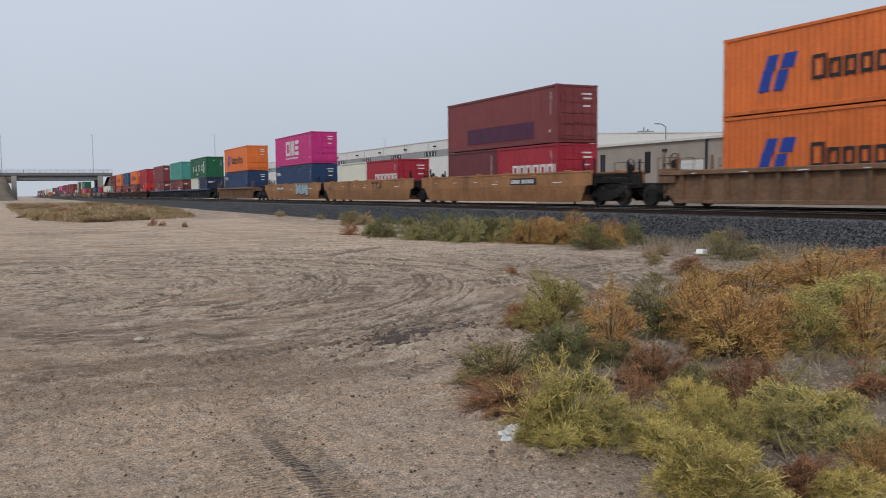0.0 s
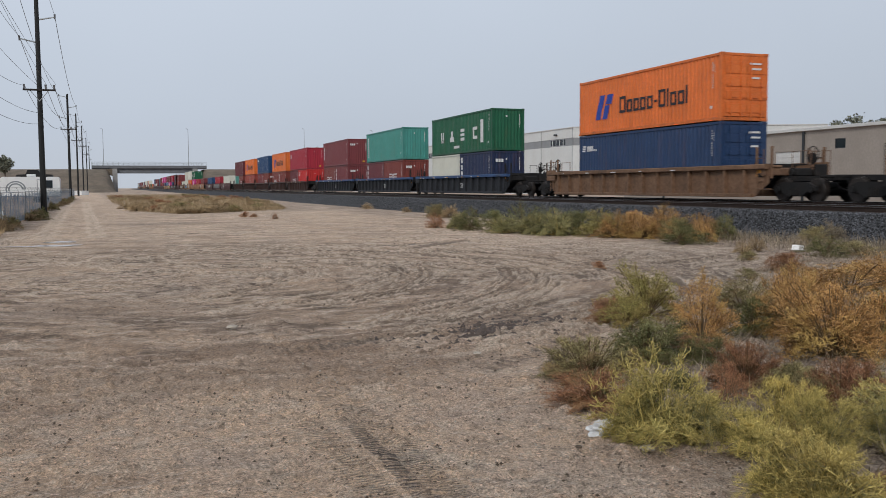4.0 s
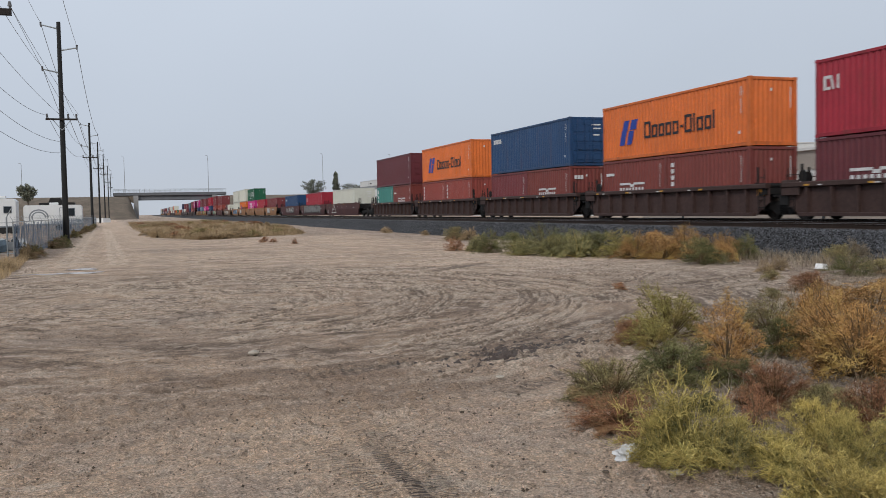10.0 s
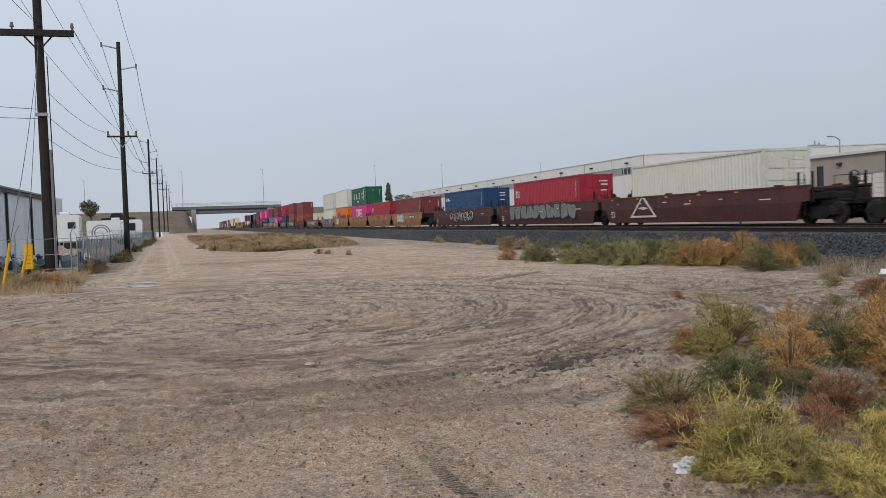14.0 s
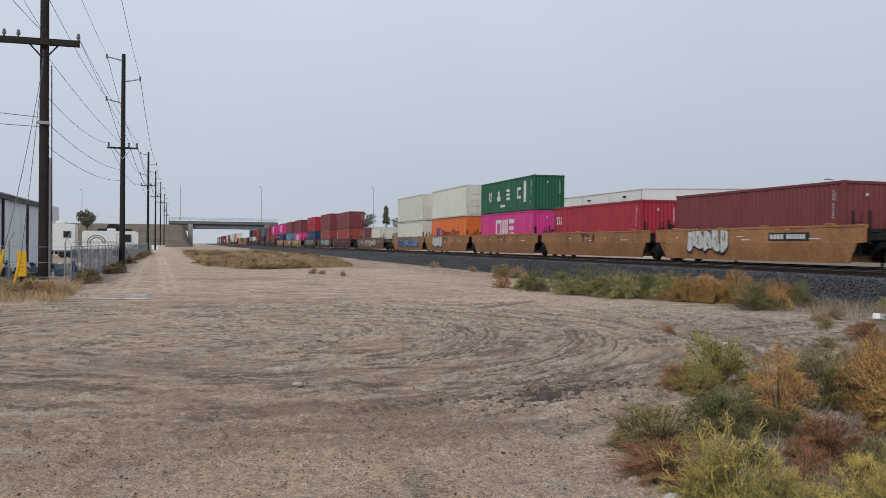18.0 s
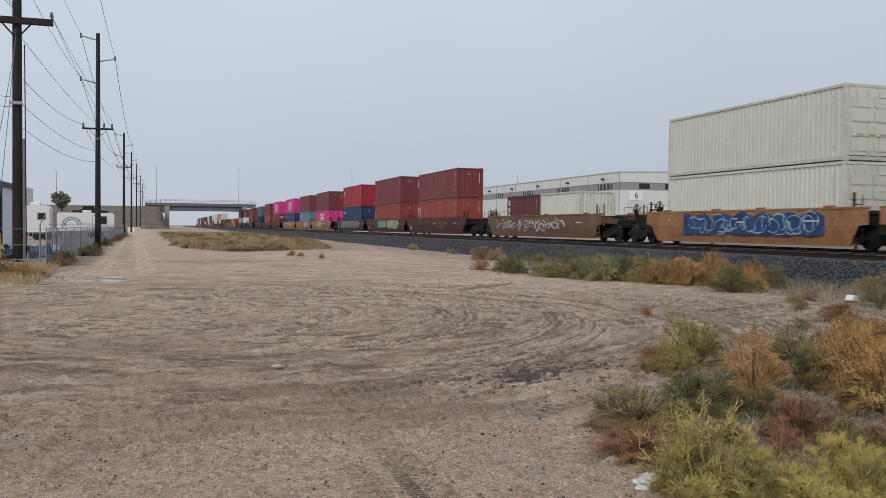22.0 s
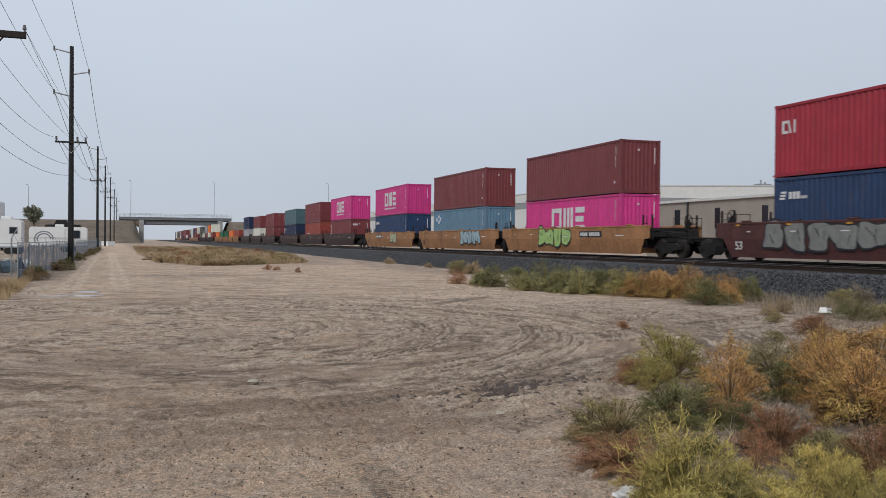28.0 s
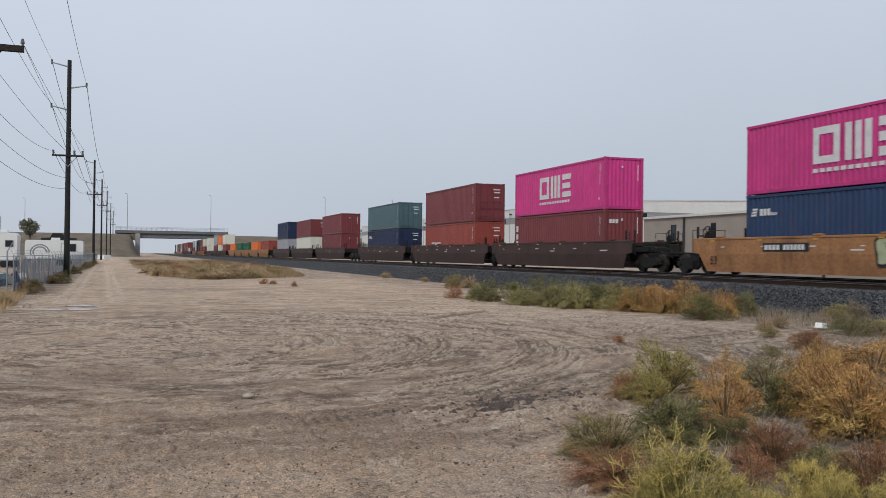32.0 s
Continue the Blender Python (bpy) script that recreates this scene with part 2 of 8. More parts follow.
# ---- mesh building ----
class Shape:
    """Vertices and faces of one part."""

    def __init__(self):
        self.v, self.f = [], []

    def quad(self, a, b, c, d):
        i = len(self.v)
        self.v += [a, b, c, d]
        self.f.append((i, i + 1, i + 2, i + 3))

    def box(self, x0, x1, y0, y1, z0, z1, ch=0.0):
        """A box, with its edges along the longest run chamfered by ch."""
        if ch:
            dx, dy, dz = x1 - x0, y1 - y0, z1 - z0
            ax = max(range(3), key=lambda k: (dx, dy, dz)[k])
            lo, hi = [x0, y0, z0], [x1, y1, z1]
            p, q = [k for k in range(3) if k != ax]
            prof = [(lo[p] + ch, lo[q]), (hi[p] - ch, lo[q]), (hi[p], lo[q] + ch), (hi[p], hi[q] - ch), (hi[p] - ch, hi[q]), (lo[p] + ch, hi[q]), (lo[p], hi[q] - ch), (lo[p], lo[q] + ch)]
            i = len(self.v)
            for end in (lo[ax], hi[ax]):
                for a, b in prof:
                    c = [0, 0, 0]
                    c[ax], c[p], c[q] = end, a, b
                    self.v.append(tuple(c))
            k = len(prof)
            self.f += [(i + j, i + (j + 1) % k, i + k + (j + 1) % k, i + k + j) for j in range(k)]
            self.f += [tuple(i + j for j in reversed(range(k))), tuple(i + k + j for j in range(k))]
            return self
        i = len(self.v)
        self.v += [(x0, y0, z0), (x1, y0, z0), (x1, y1, z0), (x0, y1, z0), (x0, y0, z1), (x1, y0, z1), (x1, y1, z1), (x0, y1, z1)]
        self.f += [(i + a, i + b, i + c, i + d) for a, b, c, d in ((3, 2, 1, 0), (4, 5, 6, 7), (0, 1, 5, 4), (1, 2, 6, 5), (2, 3, 7, 6), (3, 0, 4, 7))]
        return self

    def tube(self, a, b, r0, r1=None, k=8, caps=True):
        """A tapering round bar from a to b."""
        r1 = r0 if r1 is None else r1
        a, b = Vector(a), Vector(b)
        w = (b - a).normalized()
        u = w.orthogonal().normalized()
        s = w.cross(u)
        i = len(self.v)
        for c, r in ((a, r0), (b, r1)):
            for j in range(k):
                t = 2 * math.pi * j / k
                self.v.append(tuple(c + (u * math.cos(t) + s * math.sin(t)) * r))
        self.f += [(i + j, i + (j + 1) % k, i + k + (j + 1) % k, i + k + j) for j in range(k)]
        if caps:
            self.f += [tuple(i + j for j in reversed(range(k))), tuple(i + k + j for j in range(k))]
        return self

    def path(self, pts, r, k=6):
        """One bent round bar through all the points."""
        pts = [Vector(p) for p in pts]
        i, n = len(self.v), len(pts)
        for j, p in enumerate(pts):
            w = (pts[min(j + 1, n - 1)] - pts[max(j - 1, 0)]).normalized()
            u = w.cross(Vector((0.31, 0.2, 0.93))).normalized()
            s = w.cross(u)
            for q in range(k):
                t = 2 * math.pi * q / k
                self.v.append(tuple(p + (u * math.cos(t) + s * math.sin(t)) * r))
        self.f += [(i + j * k + q, i + j * k + (q + 1) % k, i + (j + 1) * k + (q + 1) % k, i + (j + 1) * k + q) for j in range(n - 1) for q in range(k)]
        self.f += [tuple(i + q for q in reversed(range(k))), tuple(i + (n - 1) * k + q for q in range(k))]
        return self

    def slab(self, prof, axis, lo, hi):
        """A flat outline, a list of (p, q) in the two other axes, thickened along axis from lo to hi."""
        p, q = [k for k in range(3) if k != axis]
        i, k = len(self.v), len(prof)
        for end in (lo, hi):
            for a, b in prof:
                c = [0, 0, 0]
                c[axis], c[p], c[q] = end, a, b
                self.v.append(tuple(c))
        self.f += [(i + j, i + (j + 1) % k, i + k + (j + 1) % k, i + k + j) for j in range(k)]
        self.f += [tuple(i + j for j in reversed(range(k))), tuple(i + k + j for j in range(k))]
        return self

    def mesh(self, name, material, smooth=False, weld=False):
        me = bpy.data.meshes.new(name)
        me.from_pydata(self.v, [], self.f)
        bm = bmesh.new()
        bm.from_mesh(me)
        if weld:
            bmesh.ops.remove_doubles(bm, verts=bm.verts, dist=0.0005)
        bmesh.ops.recalc_face_normals(bm, faces=bm.faces)
        bm.to_mesh(me)
        bm.free()
        me.materials.append(material)
        if smooth:
            me.polygons.foreach_set("use_smooth", [True] * len(me.polygons))
        return me


MESHES = {}


def kept(key, build):
    """One mesh for all parts that look alike."""
    if key not in MESHES:
        MESHES[key] = build()
    return MESHES[key]


def part(name, me, parent, at=None, label=""):
    ob = new(name, me)
    ob.parent = parent
    if at is not None:
        ob.matrix_basis = at if isinstance(at, Matrix) else Matrix.Translation(at)
    return tagged(ob, label) if label else ob


def thing(name, at, label, category, group="", kind=""):
    ob = new(name)
    ob.empty_display_size = 0.3
    ob.matrix_basis = at if isinstance(at, Matrix) else Matrix.Translation(at)
    return tagged(ob, label, category, group, kind)


def solid(name, me, label, category, kind="", at=None):
    ob = new(name, me)
    if at is not None:
        ob.matrix_basis = at
    return tagged(ob, label, category, kind=kind)


def lettering(text, size, material):
    """A mesh of the built-in font, upright in the y-z plane, read from the -x side, centred."""
    def build():
        cu = bpy.data.curves.new("lettering", "FONT")
        cu.body, cu.size, cu.extrude, cu.align_x, cu.align_y = text, size, 0.006, "CENTER", "CENTER"
        ob = new("lettering", cu)
        me = bpy.data.meshes.new_from_object(ob.evaluated_get(bpy.context.evaluated_depsgraph_get()))
        bpy.data.objects.remove(ob)
        me.transform(Matrix(((0, 0, -1, 0), (-1, 0, 0, 0), (0, 1, 0, 0), (0, 0, 0, 1))))
        me.materials.clear()
        me.materials.append(material)
        return me
    return kept(("text", text, size, material.name), build)


# ---- the ground: one sheet to the horizon ----
# wheel ruts: centre, radius, from angle, to angle; two lines of wheels to a pass
RUTS = []
for k, (cx, cy, r, a0, a1) in enumerate((
        (0.6, 16.4, 7.9, -75, 75), (1.2, 16.0, 8.6, -70, 60), (0.0, 17.0, 6.6, -70, 80), (-1.2, 17.6, 5.6, -60, 85), (1.6, 17.2, 10.4, -40, 62),
(9.0, 30.0, 13.0, 150, 235), (6.0, 34.0, 15.0, 170, 250), (4.0, 22.0, 9.5, 20, 110),
        (0.2, 16.0, 9.6, -62, 20), (0.9, 17.0, 7.2, -35, 70), (1.0, 17.5, 11.6, -30, 48), (-0.6, 16.6, 4.6, -75, 40), (6.0, 22.5, 6.5, 200, 330), (2.4, 19.0, 4.0, -60, 80))):
    RUTS.append((cx, cy, r, radians(a0), radians(a1), 0.6 + 0.4 * ((k * 7) % 5) / 4))
STRAIGHT = (((-0.6, 30), (-3.4, 110), 0.3), ((-2.2, 30), (-4.9, 110), 0.3), 
            ((2.5, 8.6), (3.6, 9.2), 1.0), ((6.5, 12.5), (15.0, 15.5), 0.7), ((6.5, 13.6), (15.0, 17.5), 0.7), ((7, 21.5), (10, 24.5), 0.8))


# tyre prints: from, to, half width, spacing of the bars, strength
TYRES = ((1.46, 4.0, 1.47, 6.1, 0.06, 0.045, 0.9), (1.6, 3.4, 1.54, 7.4, 0.15, 0.03, 0.2), (1.30, 3.2, 1.16, 6.6, 0.12, 0.04, 0.14), (2.9, 6.9, 5.6, 9.0, 0.12, 0.11, 0.55), (1.3, 8.45, 3.6, 9.05, 0.16, 0.12, 0.5))


def ground_fields(X, Y):
    """Height, wetness and rut strength over the plan."""
    rut, tread = np.zeros_like(X), np.zeros_like(X)
    for cx, cy, r, a0, a1, s in RUTS:
        dx, dy = X - cx, Y - cy
        rho, th = np.hypot(dx, dy), np.arctan2(dy, dx)
        th = np.where(th < a0, th + 2 * np.pi, th)
        along = np.clip(np.minimum(th - a0, a1 - th) * r / 1.2, 0, 1)
        wob = 0.05 * np.sin(th * r * 0.5 + cx)
        for off, w, k in ((-1.02, 0.07, 0.7), (-0.86, 0.06, 1.0), (-0.68, 0.09, 0.9), (-0.5, 0.05, 0.5), (0.5, 0.06, 0.7), (0.66, 0.09, 1.0), (0.84, 0.06, 0.8), (1.05, 0.07, 0.6)):
            d = np.abs(rho - r - off - wob)
            gap = np.clip(0.75 + 0.6 * np.sin(th * r * 0.8 + off * 9) + 0.3 * np.sin(th * r * 2.9 + off * 5), 0, 1)
            rut = np.maximum(rut, k * s * along * gap * np.clip(1 - d / w, 0, 1))
        for off in (-0.78, 0.78):
            d = np.abs(rho - r - off - wob)
            tread = np.maximum(tread, s * along * np.clip(1 - d / 0.3, 0, 1) * (0.5 + 0.5 * np.sin(th * r * 26)))
    for (x0, y0), (x1, y1), s in STRAIGHT:
        L = math.hypot(x1 - x0, y1 - y0)
        ux, uy = (x1 - x0) / L, (y1 - y0) / L
        t = (X - x0) * ux + (Y - y0) * uy
        d = np.abs((X - x0) * uy - (Y - y0) * ux + 0.05 * np.sin(t * 1.7))
        along = np.clip(np.minimum(t, L - t) / 0.6, 0, 1)
        w = 0.15 if y0 < 20 else 0.4
        rut = np.maximum(rut, s * along * np.clip(1 - d / w, 0, 1))
        tread = np.maximum(tread, s * along * np.clip(1 - d / (w + 0.1), 0, 1) * (0.5 + 0.5 * np.sin(t * 30 + d * 20)))
    wet = np.zeros_like(X)
    for cx, cy, ax, ay, turn, s in ((4.35, 9.2, 0.7, 0.32, 25, 1.0), (3.7, 8.75, 0.4, 0.1, 24, 0.9), (5.0, 9.9, 0.8, 0.4, 30, 0.5), (5.2, 10.3, 0.7, 0.35, 40, 0.6), (5.9, 9.5, 0.6, 0.3, 25, 0.6), (1.8, 41.6, 2.2, 1.6, 0, 0.9), 
                                    (2.0, 8.75, 0.5, 0.2, 8, 0.6), (10.5, 15.2, 3.6, 0.8, 22, 0.5), (5.0, 15.0, 2.2, 1.6, 30, 0.22), (-4.5, 14.5, 1.8, 1.2, 0, 0.25), (8.2, 23.2, 1.8, 0.3, 5, 0.8),
                                    (11.5, 17.0, 3.0, 0.6, 25, 0.4), (0.5, 13.5, 2.0, 0.8, 40, 0.18)):
        c, s_ = math.cos(radians(turn)), math.sin(radians(turn))
        u, v = ((X - cx) * c + (Y - cy) * s_) / ax, (-(X - cx) * s_ + (Y - cy) * c) / ay
        wet = np.maximum(wet, s * np.clip(1.5 - np.hypot(u, v), 0, 1))
    return rut, tread, wet


def smooth_noise(X, Y, size, seed):
    g = np.random.default_rng(seed).random((256, 256))
    u, v = X / size, Y / size
    i, j = np.floor(u).astype(int), np.floor(v).astype(int)
    a, b = u - i, v - j
    a, b = a * a * (3 - 2 * a), b * b * (3 - 2 * b)
    at = lambda p, q: g[p % 256, q % 256]
    return (at(i, j) * (1 - a) + at(i + 1, j) * a) * (1 - b) + (at(i, j + 1) * (1 - a) + at(i + 1, j + 1) * a) * b - 0.5


def dirt_material():
    m = bpy.data.materials.new("pale_packed_dirt")
    m.use_nodes = True
    n, l = m.node_tree.nodes, m.node_tree.links
    b = n["Principled BSDF"]
    tc = n.new("ShaderNodeTexCoord")
    geo = tc.outputs["Object"]

    def noise_at(scale, detail=6.0, rough=0.6, stretch=None):
        t = n.new("ShaderNodeTexNoise")
        t.inputs["Scale"].default_value, t.inputs["Detail"].default_value, t.inputs["Roughness"].default_value = scale, detail, rough
        if stretch:
            mp = n.new("ShaderNodeMapping")
            mp.inputs["Scale"].default_value, mp.inputs["Rotation"].default_value = stretch, (0, 0, radians(-28))
            l.new(geo, mp.inputs["Vector"])
            l.new(mp.outputs["Vector"], t.inputs["Vector"])
        else:
            l.new(geo, t.inputs["Vector"])
        return t.outputs["Fac"]

    def ranged(v, a, c, lo=0.0, hi=1.0):
        r = n.new("ShaderNodeMapRange")
        for k, x in (("From Min", a), ("From Max", c), ("To Min", lo), ("To Max", hi)):
            r.inputs[k].default_value = x
        l.new(v, r.inputs["Value"])
        return r.outputs["Result"]

    def blend(f, a, c):
        x = n.new("ShaderNodeMix")
        x.data_type = "RGBA"
        for sock, val in (("Factor", f), ("A", a), ("B", c)):
            if isinstance(val, tuple):
                x.inputs[sock].default_value = (*val, 1)
            elif isinstance(val, float):
                x.inputs[sock].default_value = val
            else:
                l.new(val, x.inputs[sock])
        return x.outputs["Result"]

    def math2(op, a, c):
        x = n.new("ShaderNodeMath")
        x.operation = op
        for k, val in enumerate((a, c)):
            if isinstance(val, float):
                x.inputs[k].default_value = val
            else:
                l.new(val, x.inputs[k])
        return x.outputs[0]

    def field(name):
        a = n.new("ShaderNodeAttribute")
        a.attribute_name = name
        return a.outputs["Fac"]

    def lane(cx, cy, turns, rings, warp, detail=5.0):
        """Noise drawn out along circles round one turning centre: the swirl of many wheel tracks."""
        off = n.new("ShaderNodeVectorMath")
        off.operation = "SUBTRACT"
        off.inputs[1].default_value = (cx, cy, 0)
        l.new(geo, off.inputs[0])
        flat = n.new("ShaderNodeVectorMath")
        flat.operation = "MULTIPLY"
        flat.inputs[1].default_value = (1, 1, 0)
        l.new(off.outputs[0], flat.inputs[0])
        size = n.new("ShaderNodeVectorMath")
        size.operation = "LENGTH"
        l.new(flat.outputs[0], size.inputs[0])
        rho = math2("ADD", size.outputs["Value"], math2("MULTIPLY", warp, 0.5))
        unit = n.new("ShaderNodeVectorMath")
        unit.operation = "NORMALIZE"
        l.new(flat.outputs[0], unit.inputs[0])
        sc = n.new("ShaderNodeVectorMath")
        sc.operation = "SCALE"
        sc.inputs["Scale"].default_value = turns
        l.new(unit.outputs[0], sc.inputs[0])
        up = n.new("ShaderNodeCombineXYZ")
        l.new(math2("MULTIPLY", rho, rings), up.inputs["Z"])
        ad = n.new("ShaderNodeVectorMath")
        l.new(sc.outputs[0], ad.inputs[0])
        l.new(up.outputs[0], ad.inputs[1])
        t = n.new("ShaderNodeTexNoise")
        t.inputs["Scale"].default_value, t.inputs["Detail"].default_value, t.inputs["Roughness"].default_value = 1.0, detail, 0.65
        l.new(ad.outputs[0], t.inputs["Vector"])
        return t.outputs["Fac"], size.outputs["Value"]

    def strip(x0, y0, x1, y1, half, pitch):
        """The print of one tyre: along, across, and slanting bars between its edges."""
        L = math.hypot(x1 - x0, y1 - y0)
        ux, uy = (x1 - x0) / L, (y1 - y0) / L
        sep = n.new("ShaderNodeSeparateXYZ")
        l.new(geo, sep.inputs[0])
        dx, dy = math2("SUBTRACT", sep.outputs["X"], x0), math2("SUBTRACT", sep.outputs["Y"], y0)
        along = math2("ADD", math2("MULTIPLY", dx, ux), math2("MULTIPLY", dy, uy))
        across = math2("SUBTRACT", math2("MULTIPLY", dx, uy), math2("MULTIPLY", dy, ux))
        side = math2("ABSOLUTE", across, 0.0)
        inside = math2("MULTIPLY", ranged(side, half, half * 0.8), math2("MULTIPLY", ranged(along, 0.0, 0.3), ranged(along, L, L * 0.55)))
        bars = math2("SINE", math2("ADD", math2("MULTIPLY", along, 6.283 / pitch), math2("MULTIPLY", across, 9.0)), 0.0)
        return inside, bars

    warp = noise_at(0.35, 3)
    swirl, reach = lane(0.6, 16.4, 3.4, 1.5, warp)
    swirl_fine, _ = lane(0.9, 16.0, 7.0, 4.6, warp)
    sweep, _ = lane(-4.0, 62.0, 20.0, 1.2, warp)
    sweep_fine, _ = lane(-7.0, 48.0, 30.0, 3.4, warp)
    sharp = ranged(reach, 10.6, 10.0)
    ahead = n.new("ShaderNodeSeparateXYZ")
    l.new(geo, ahead.inputs[0])
    crumb = math2("MULTIPLY", math2("SUBTRACT", noise_at(7, 8, 0.85), 0.5), 0.55)

    def mixed(a, c):
        x = n.new("ShaderNodeMix")
        l.new(sharp, x.inputs["Factor"])
        l.new(c, x.inputs["A"])
        l.new(a, x.inputs["B"])
        return x.outputs["Result"]

    tracks, fine_tracks = math2("ADD", mixed(swirl, sweep), crumb), math2("ADD", mixed(swirl_fine, sweep_fine), crumb)
    driven = math2("MULTIPLY", ranged(ahead.outputs["Y"], 6.5, 10.0, 0.12, 1.0), ranged(ahead.outputs["Y"], 20.0, 40.0, 1.0, 0.65))
    patchy = math2("MULTIPLY", math2("MULTIPLY", driven, ranged(sharp, 0.0, 1.0, 0.45, 1.0)), ranged(noise_at(0.45, 6, 0.7), 0.38, 0.54))
    col = blend(ranged(noise_at(0.22), 0.35, 0.65), (0.54, 0.374, 0.256), (0.64, 0.466, 0.33))
    # verge soil, darker; deep shade between the weeds is painted in with it
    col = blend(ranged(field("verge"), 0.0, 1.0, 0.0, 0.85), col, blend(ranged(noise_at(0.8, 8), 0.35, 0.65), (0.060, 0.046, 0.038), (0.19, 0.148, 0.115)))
    col = blend(ranged(noise_at(0.55, 6, 0.65), 0.48, 0.62, 0, 0.5), col, (0.45, 0.355, 0.30))
    col = blend(ranged(noise_at(0.7, 8, 0.7, (0.5, 1.0, 1)), 0.52, 0.60, 0, 0.3), col, (0.22, 0.155, 0.115))
    col = blend(ranged(noise_at(1.9, 8, 0.75), 0.54, 0.60, 0, 0.3), col, (0.17, 0.12, 0.09))
    col = blend(ranged(noise_at(1.5, 8, 0.75, (0.7, 1.2, 1)), 0.545, 0.585, 0, 0.6), col, (0.66, 0.53, 0.42))
    col = blend(ranged(noise_at(3.0, 8, 0.75), 0.5, 0.62, 0, 0.5), col, (0.56, 0.46, 0.365))
    col = blend(ranged(noise_at(5.5, 8, 0.8), 0.55, 0.61, 0, 0.5), col, (0.16, 0.115, 0.085))
    col = blend(ranged(noise_at(13, 6, 0.75), 0.55, 0.61, 0, 0.5), col, (0.10, 0.073, 0.055))
    col = blend(ranged(noise_at(17, 6, 0.75), 0.55, 0.61, 0, 0.5), col, (0.72, 0.60, 0.49))
    col = blend(ranged(noise_at(24, 5, 0.75), 0.56, 0.61, 0, 0.5), col, (0.09, 0.066, 0.05))
    col = blend(ranged(noise_at(31, 5, 0.75), 0.57, 0.61, 0, 0.45), col, (0.70, 0.58, 0.47))
    col = blend(ranged(noise_at(38, 4, 0.7), 0.58, 0.62, 0, 0.5), col, (0.085, 0.064, 0.05))
    beyond = ranged(ahead.outputs["Y"], 17.0, 25.0)
    col = blend(math2("MULTIPLY", beyond, ranged(noise_at(0.55, 7, 0.72, (0.6, 0.9, 1)), 0.50, 0.60, 0, 0.62)), col, (0.31, 0.218, 0.155))
    col = blend(math2("MULTIPLY", beyond, ranged(noise_at(0.9, 7, 0.75, (0.5, 1.1, 1)), 0.51, 0.58, 0, 0.7)), col, (0.70, 0.53, 0.40))
    col = blend(math2("MULTIPLY", beyond, ranged(noise_at(2.4, 7, 0.75), 0.53, 0.58, 0, 0.55)), col, (0.25, 0.175, 0.125))
    # the turning ring, churned browner by wheels
    ring = math2("MULTIPLY", ranged(reach, 2.0, 4.5), ranged(math2("ADD", reach, math2("MULTIPLY", warp, 3.0)), 12.0, 9.6))
    col = blend(math2("MULTIPLY", ring, ranged(swirl, 0.38, 0.60, 0.08, 0.66)), col, (0.27, 0.182, 0.125))
    # wheel tracks: broad dark lanes, fine scored lines, pale crests between them; shade and highlights of the relief
    # painted in
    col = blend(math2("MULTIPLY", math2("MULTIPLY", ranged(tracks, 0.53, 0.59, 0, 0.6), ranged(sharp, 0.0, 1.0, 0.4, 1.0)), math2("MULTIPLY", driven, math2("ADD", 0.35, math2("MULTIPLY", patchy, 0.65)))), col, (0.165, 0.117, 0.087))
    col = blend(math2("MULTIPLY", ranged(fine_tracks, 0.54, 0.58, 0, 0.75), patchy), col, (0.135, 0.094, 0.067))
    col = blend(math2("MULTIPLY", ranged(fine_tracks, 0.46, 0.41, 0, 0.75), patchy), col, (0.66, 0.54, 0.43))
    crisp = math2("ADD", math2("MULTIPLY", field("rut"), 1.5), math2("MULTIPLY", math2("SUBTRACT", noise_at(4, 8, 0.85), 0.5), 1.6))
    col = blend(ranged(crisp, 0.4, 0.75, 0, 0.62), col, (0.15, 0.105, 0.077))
    # highlight along the rim of each rut, put into the colour
    crest_light = math2("MULTIPLY", ranged(field("rut"), 0.02, 0.10), ranged(field("rut"), 0.34, 0.18))
    col = blend(math2("MULTIPLY", crest_light, ranged(noise_at(3.3, 8, 0.8), 0.44, 0.54, 0, 0.75)), col, (0.66, 0.535, 0.42))
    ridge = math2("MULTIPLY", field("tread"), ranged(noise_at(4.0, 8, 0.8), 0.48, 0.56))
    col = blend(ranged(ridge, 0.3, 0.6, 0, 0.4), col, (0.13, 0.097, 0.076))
    print_height = None
    for x0, y0, x1, y1, half, pitch, depth in TYRES:
        inside, bars = strip(x0, y0, x1, y1, half, pitch)
        broken = math2("MULTIPLY", inside, ranged(noise_at(3.0, 6, 0.8), 0.36, 0.5))
        col = blend(math2("MULTIPLY", broken, ranged(bars, -0.2, 0.5, 0.25 * depth, depth)), col, (0.075, 0.056, 0.047))
        hh = math2("MULTIPLY", broken, math2("MULTIPLY", bars, -0.5))
        print_height = hh if print_height is None else math2("ADD", print_height, hh)
    grain = None
    for scale, depth in ((19.0, 0.14), (43.0, 0.30), (90.0, 0.34)):
        g = ranged(noise_at(scale, 1.5, 0.6), 0.28, 0.72, 1 - depth, 1 + depth)
        grain = g if grain is None else math2("MULTIPLY", grain, g)
    tone = n.new("ShaderNodeHueSaturation")
    l.new(grain, tone.inputs["Value"])
    l.new(col, tone.inputs["Color"])
    col = tone.outputs["Color"]
    wet = math2("MULTIPLY", field("wet"), ranged(noise_at(3.2, 9, 0.95), 0.49, 0.54))
    col = blend(wet, col, (0.03, 0.023, 0.021))
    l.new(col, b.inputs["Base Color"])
    l.new(ranged(wet, 0.3, 1.0, 0.95, 0.58), b.inputs["Roughness"])
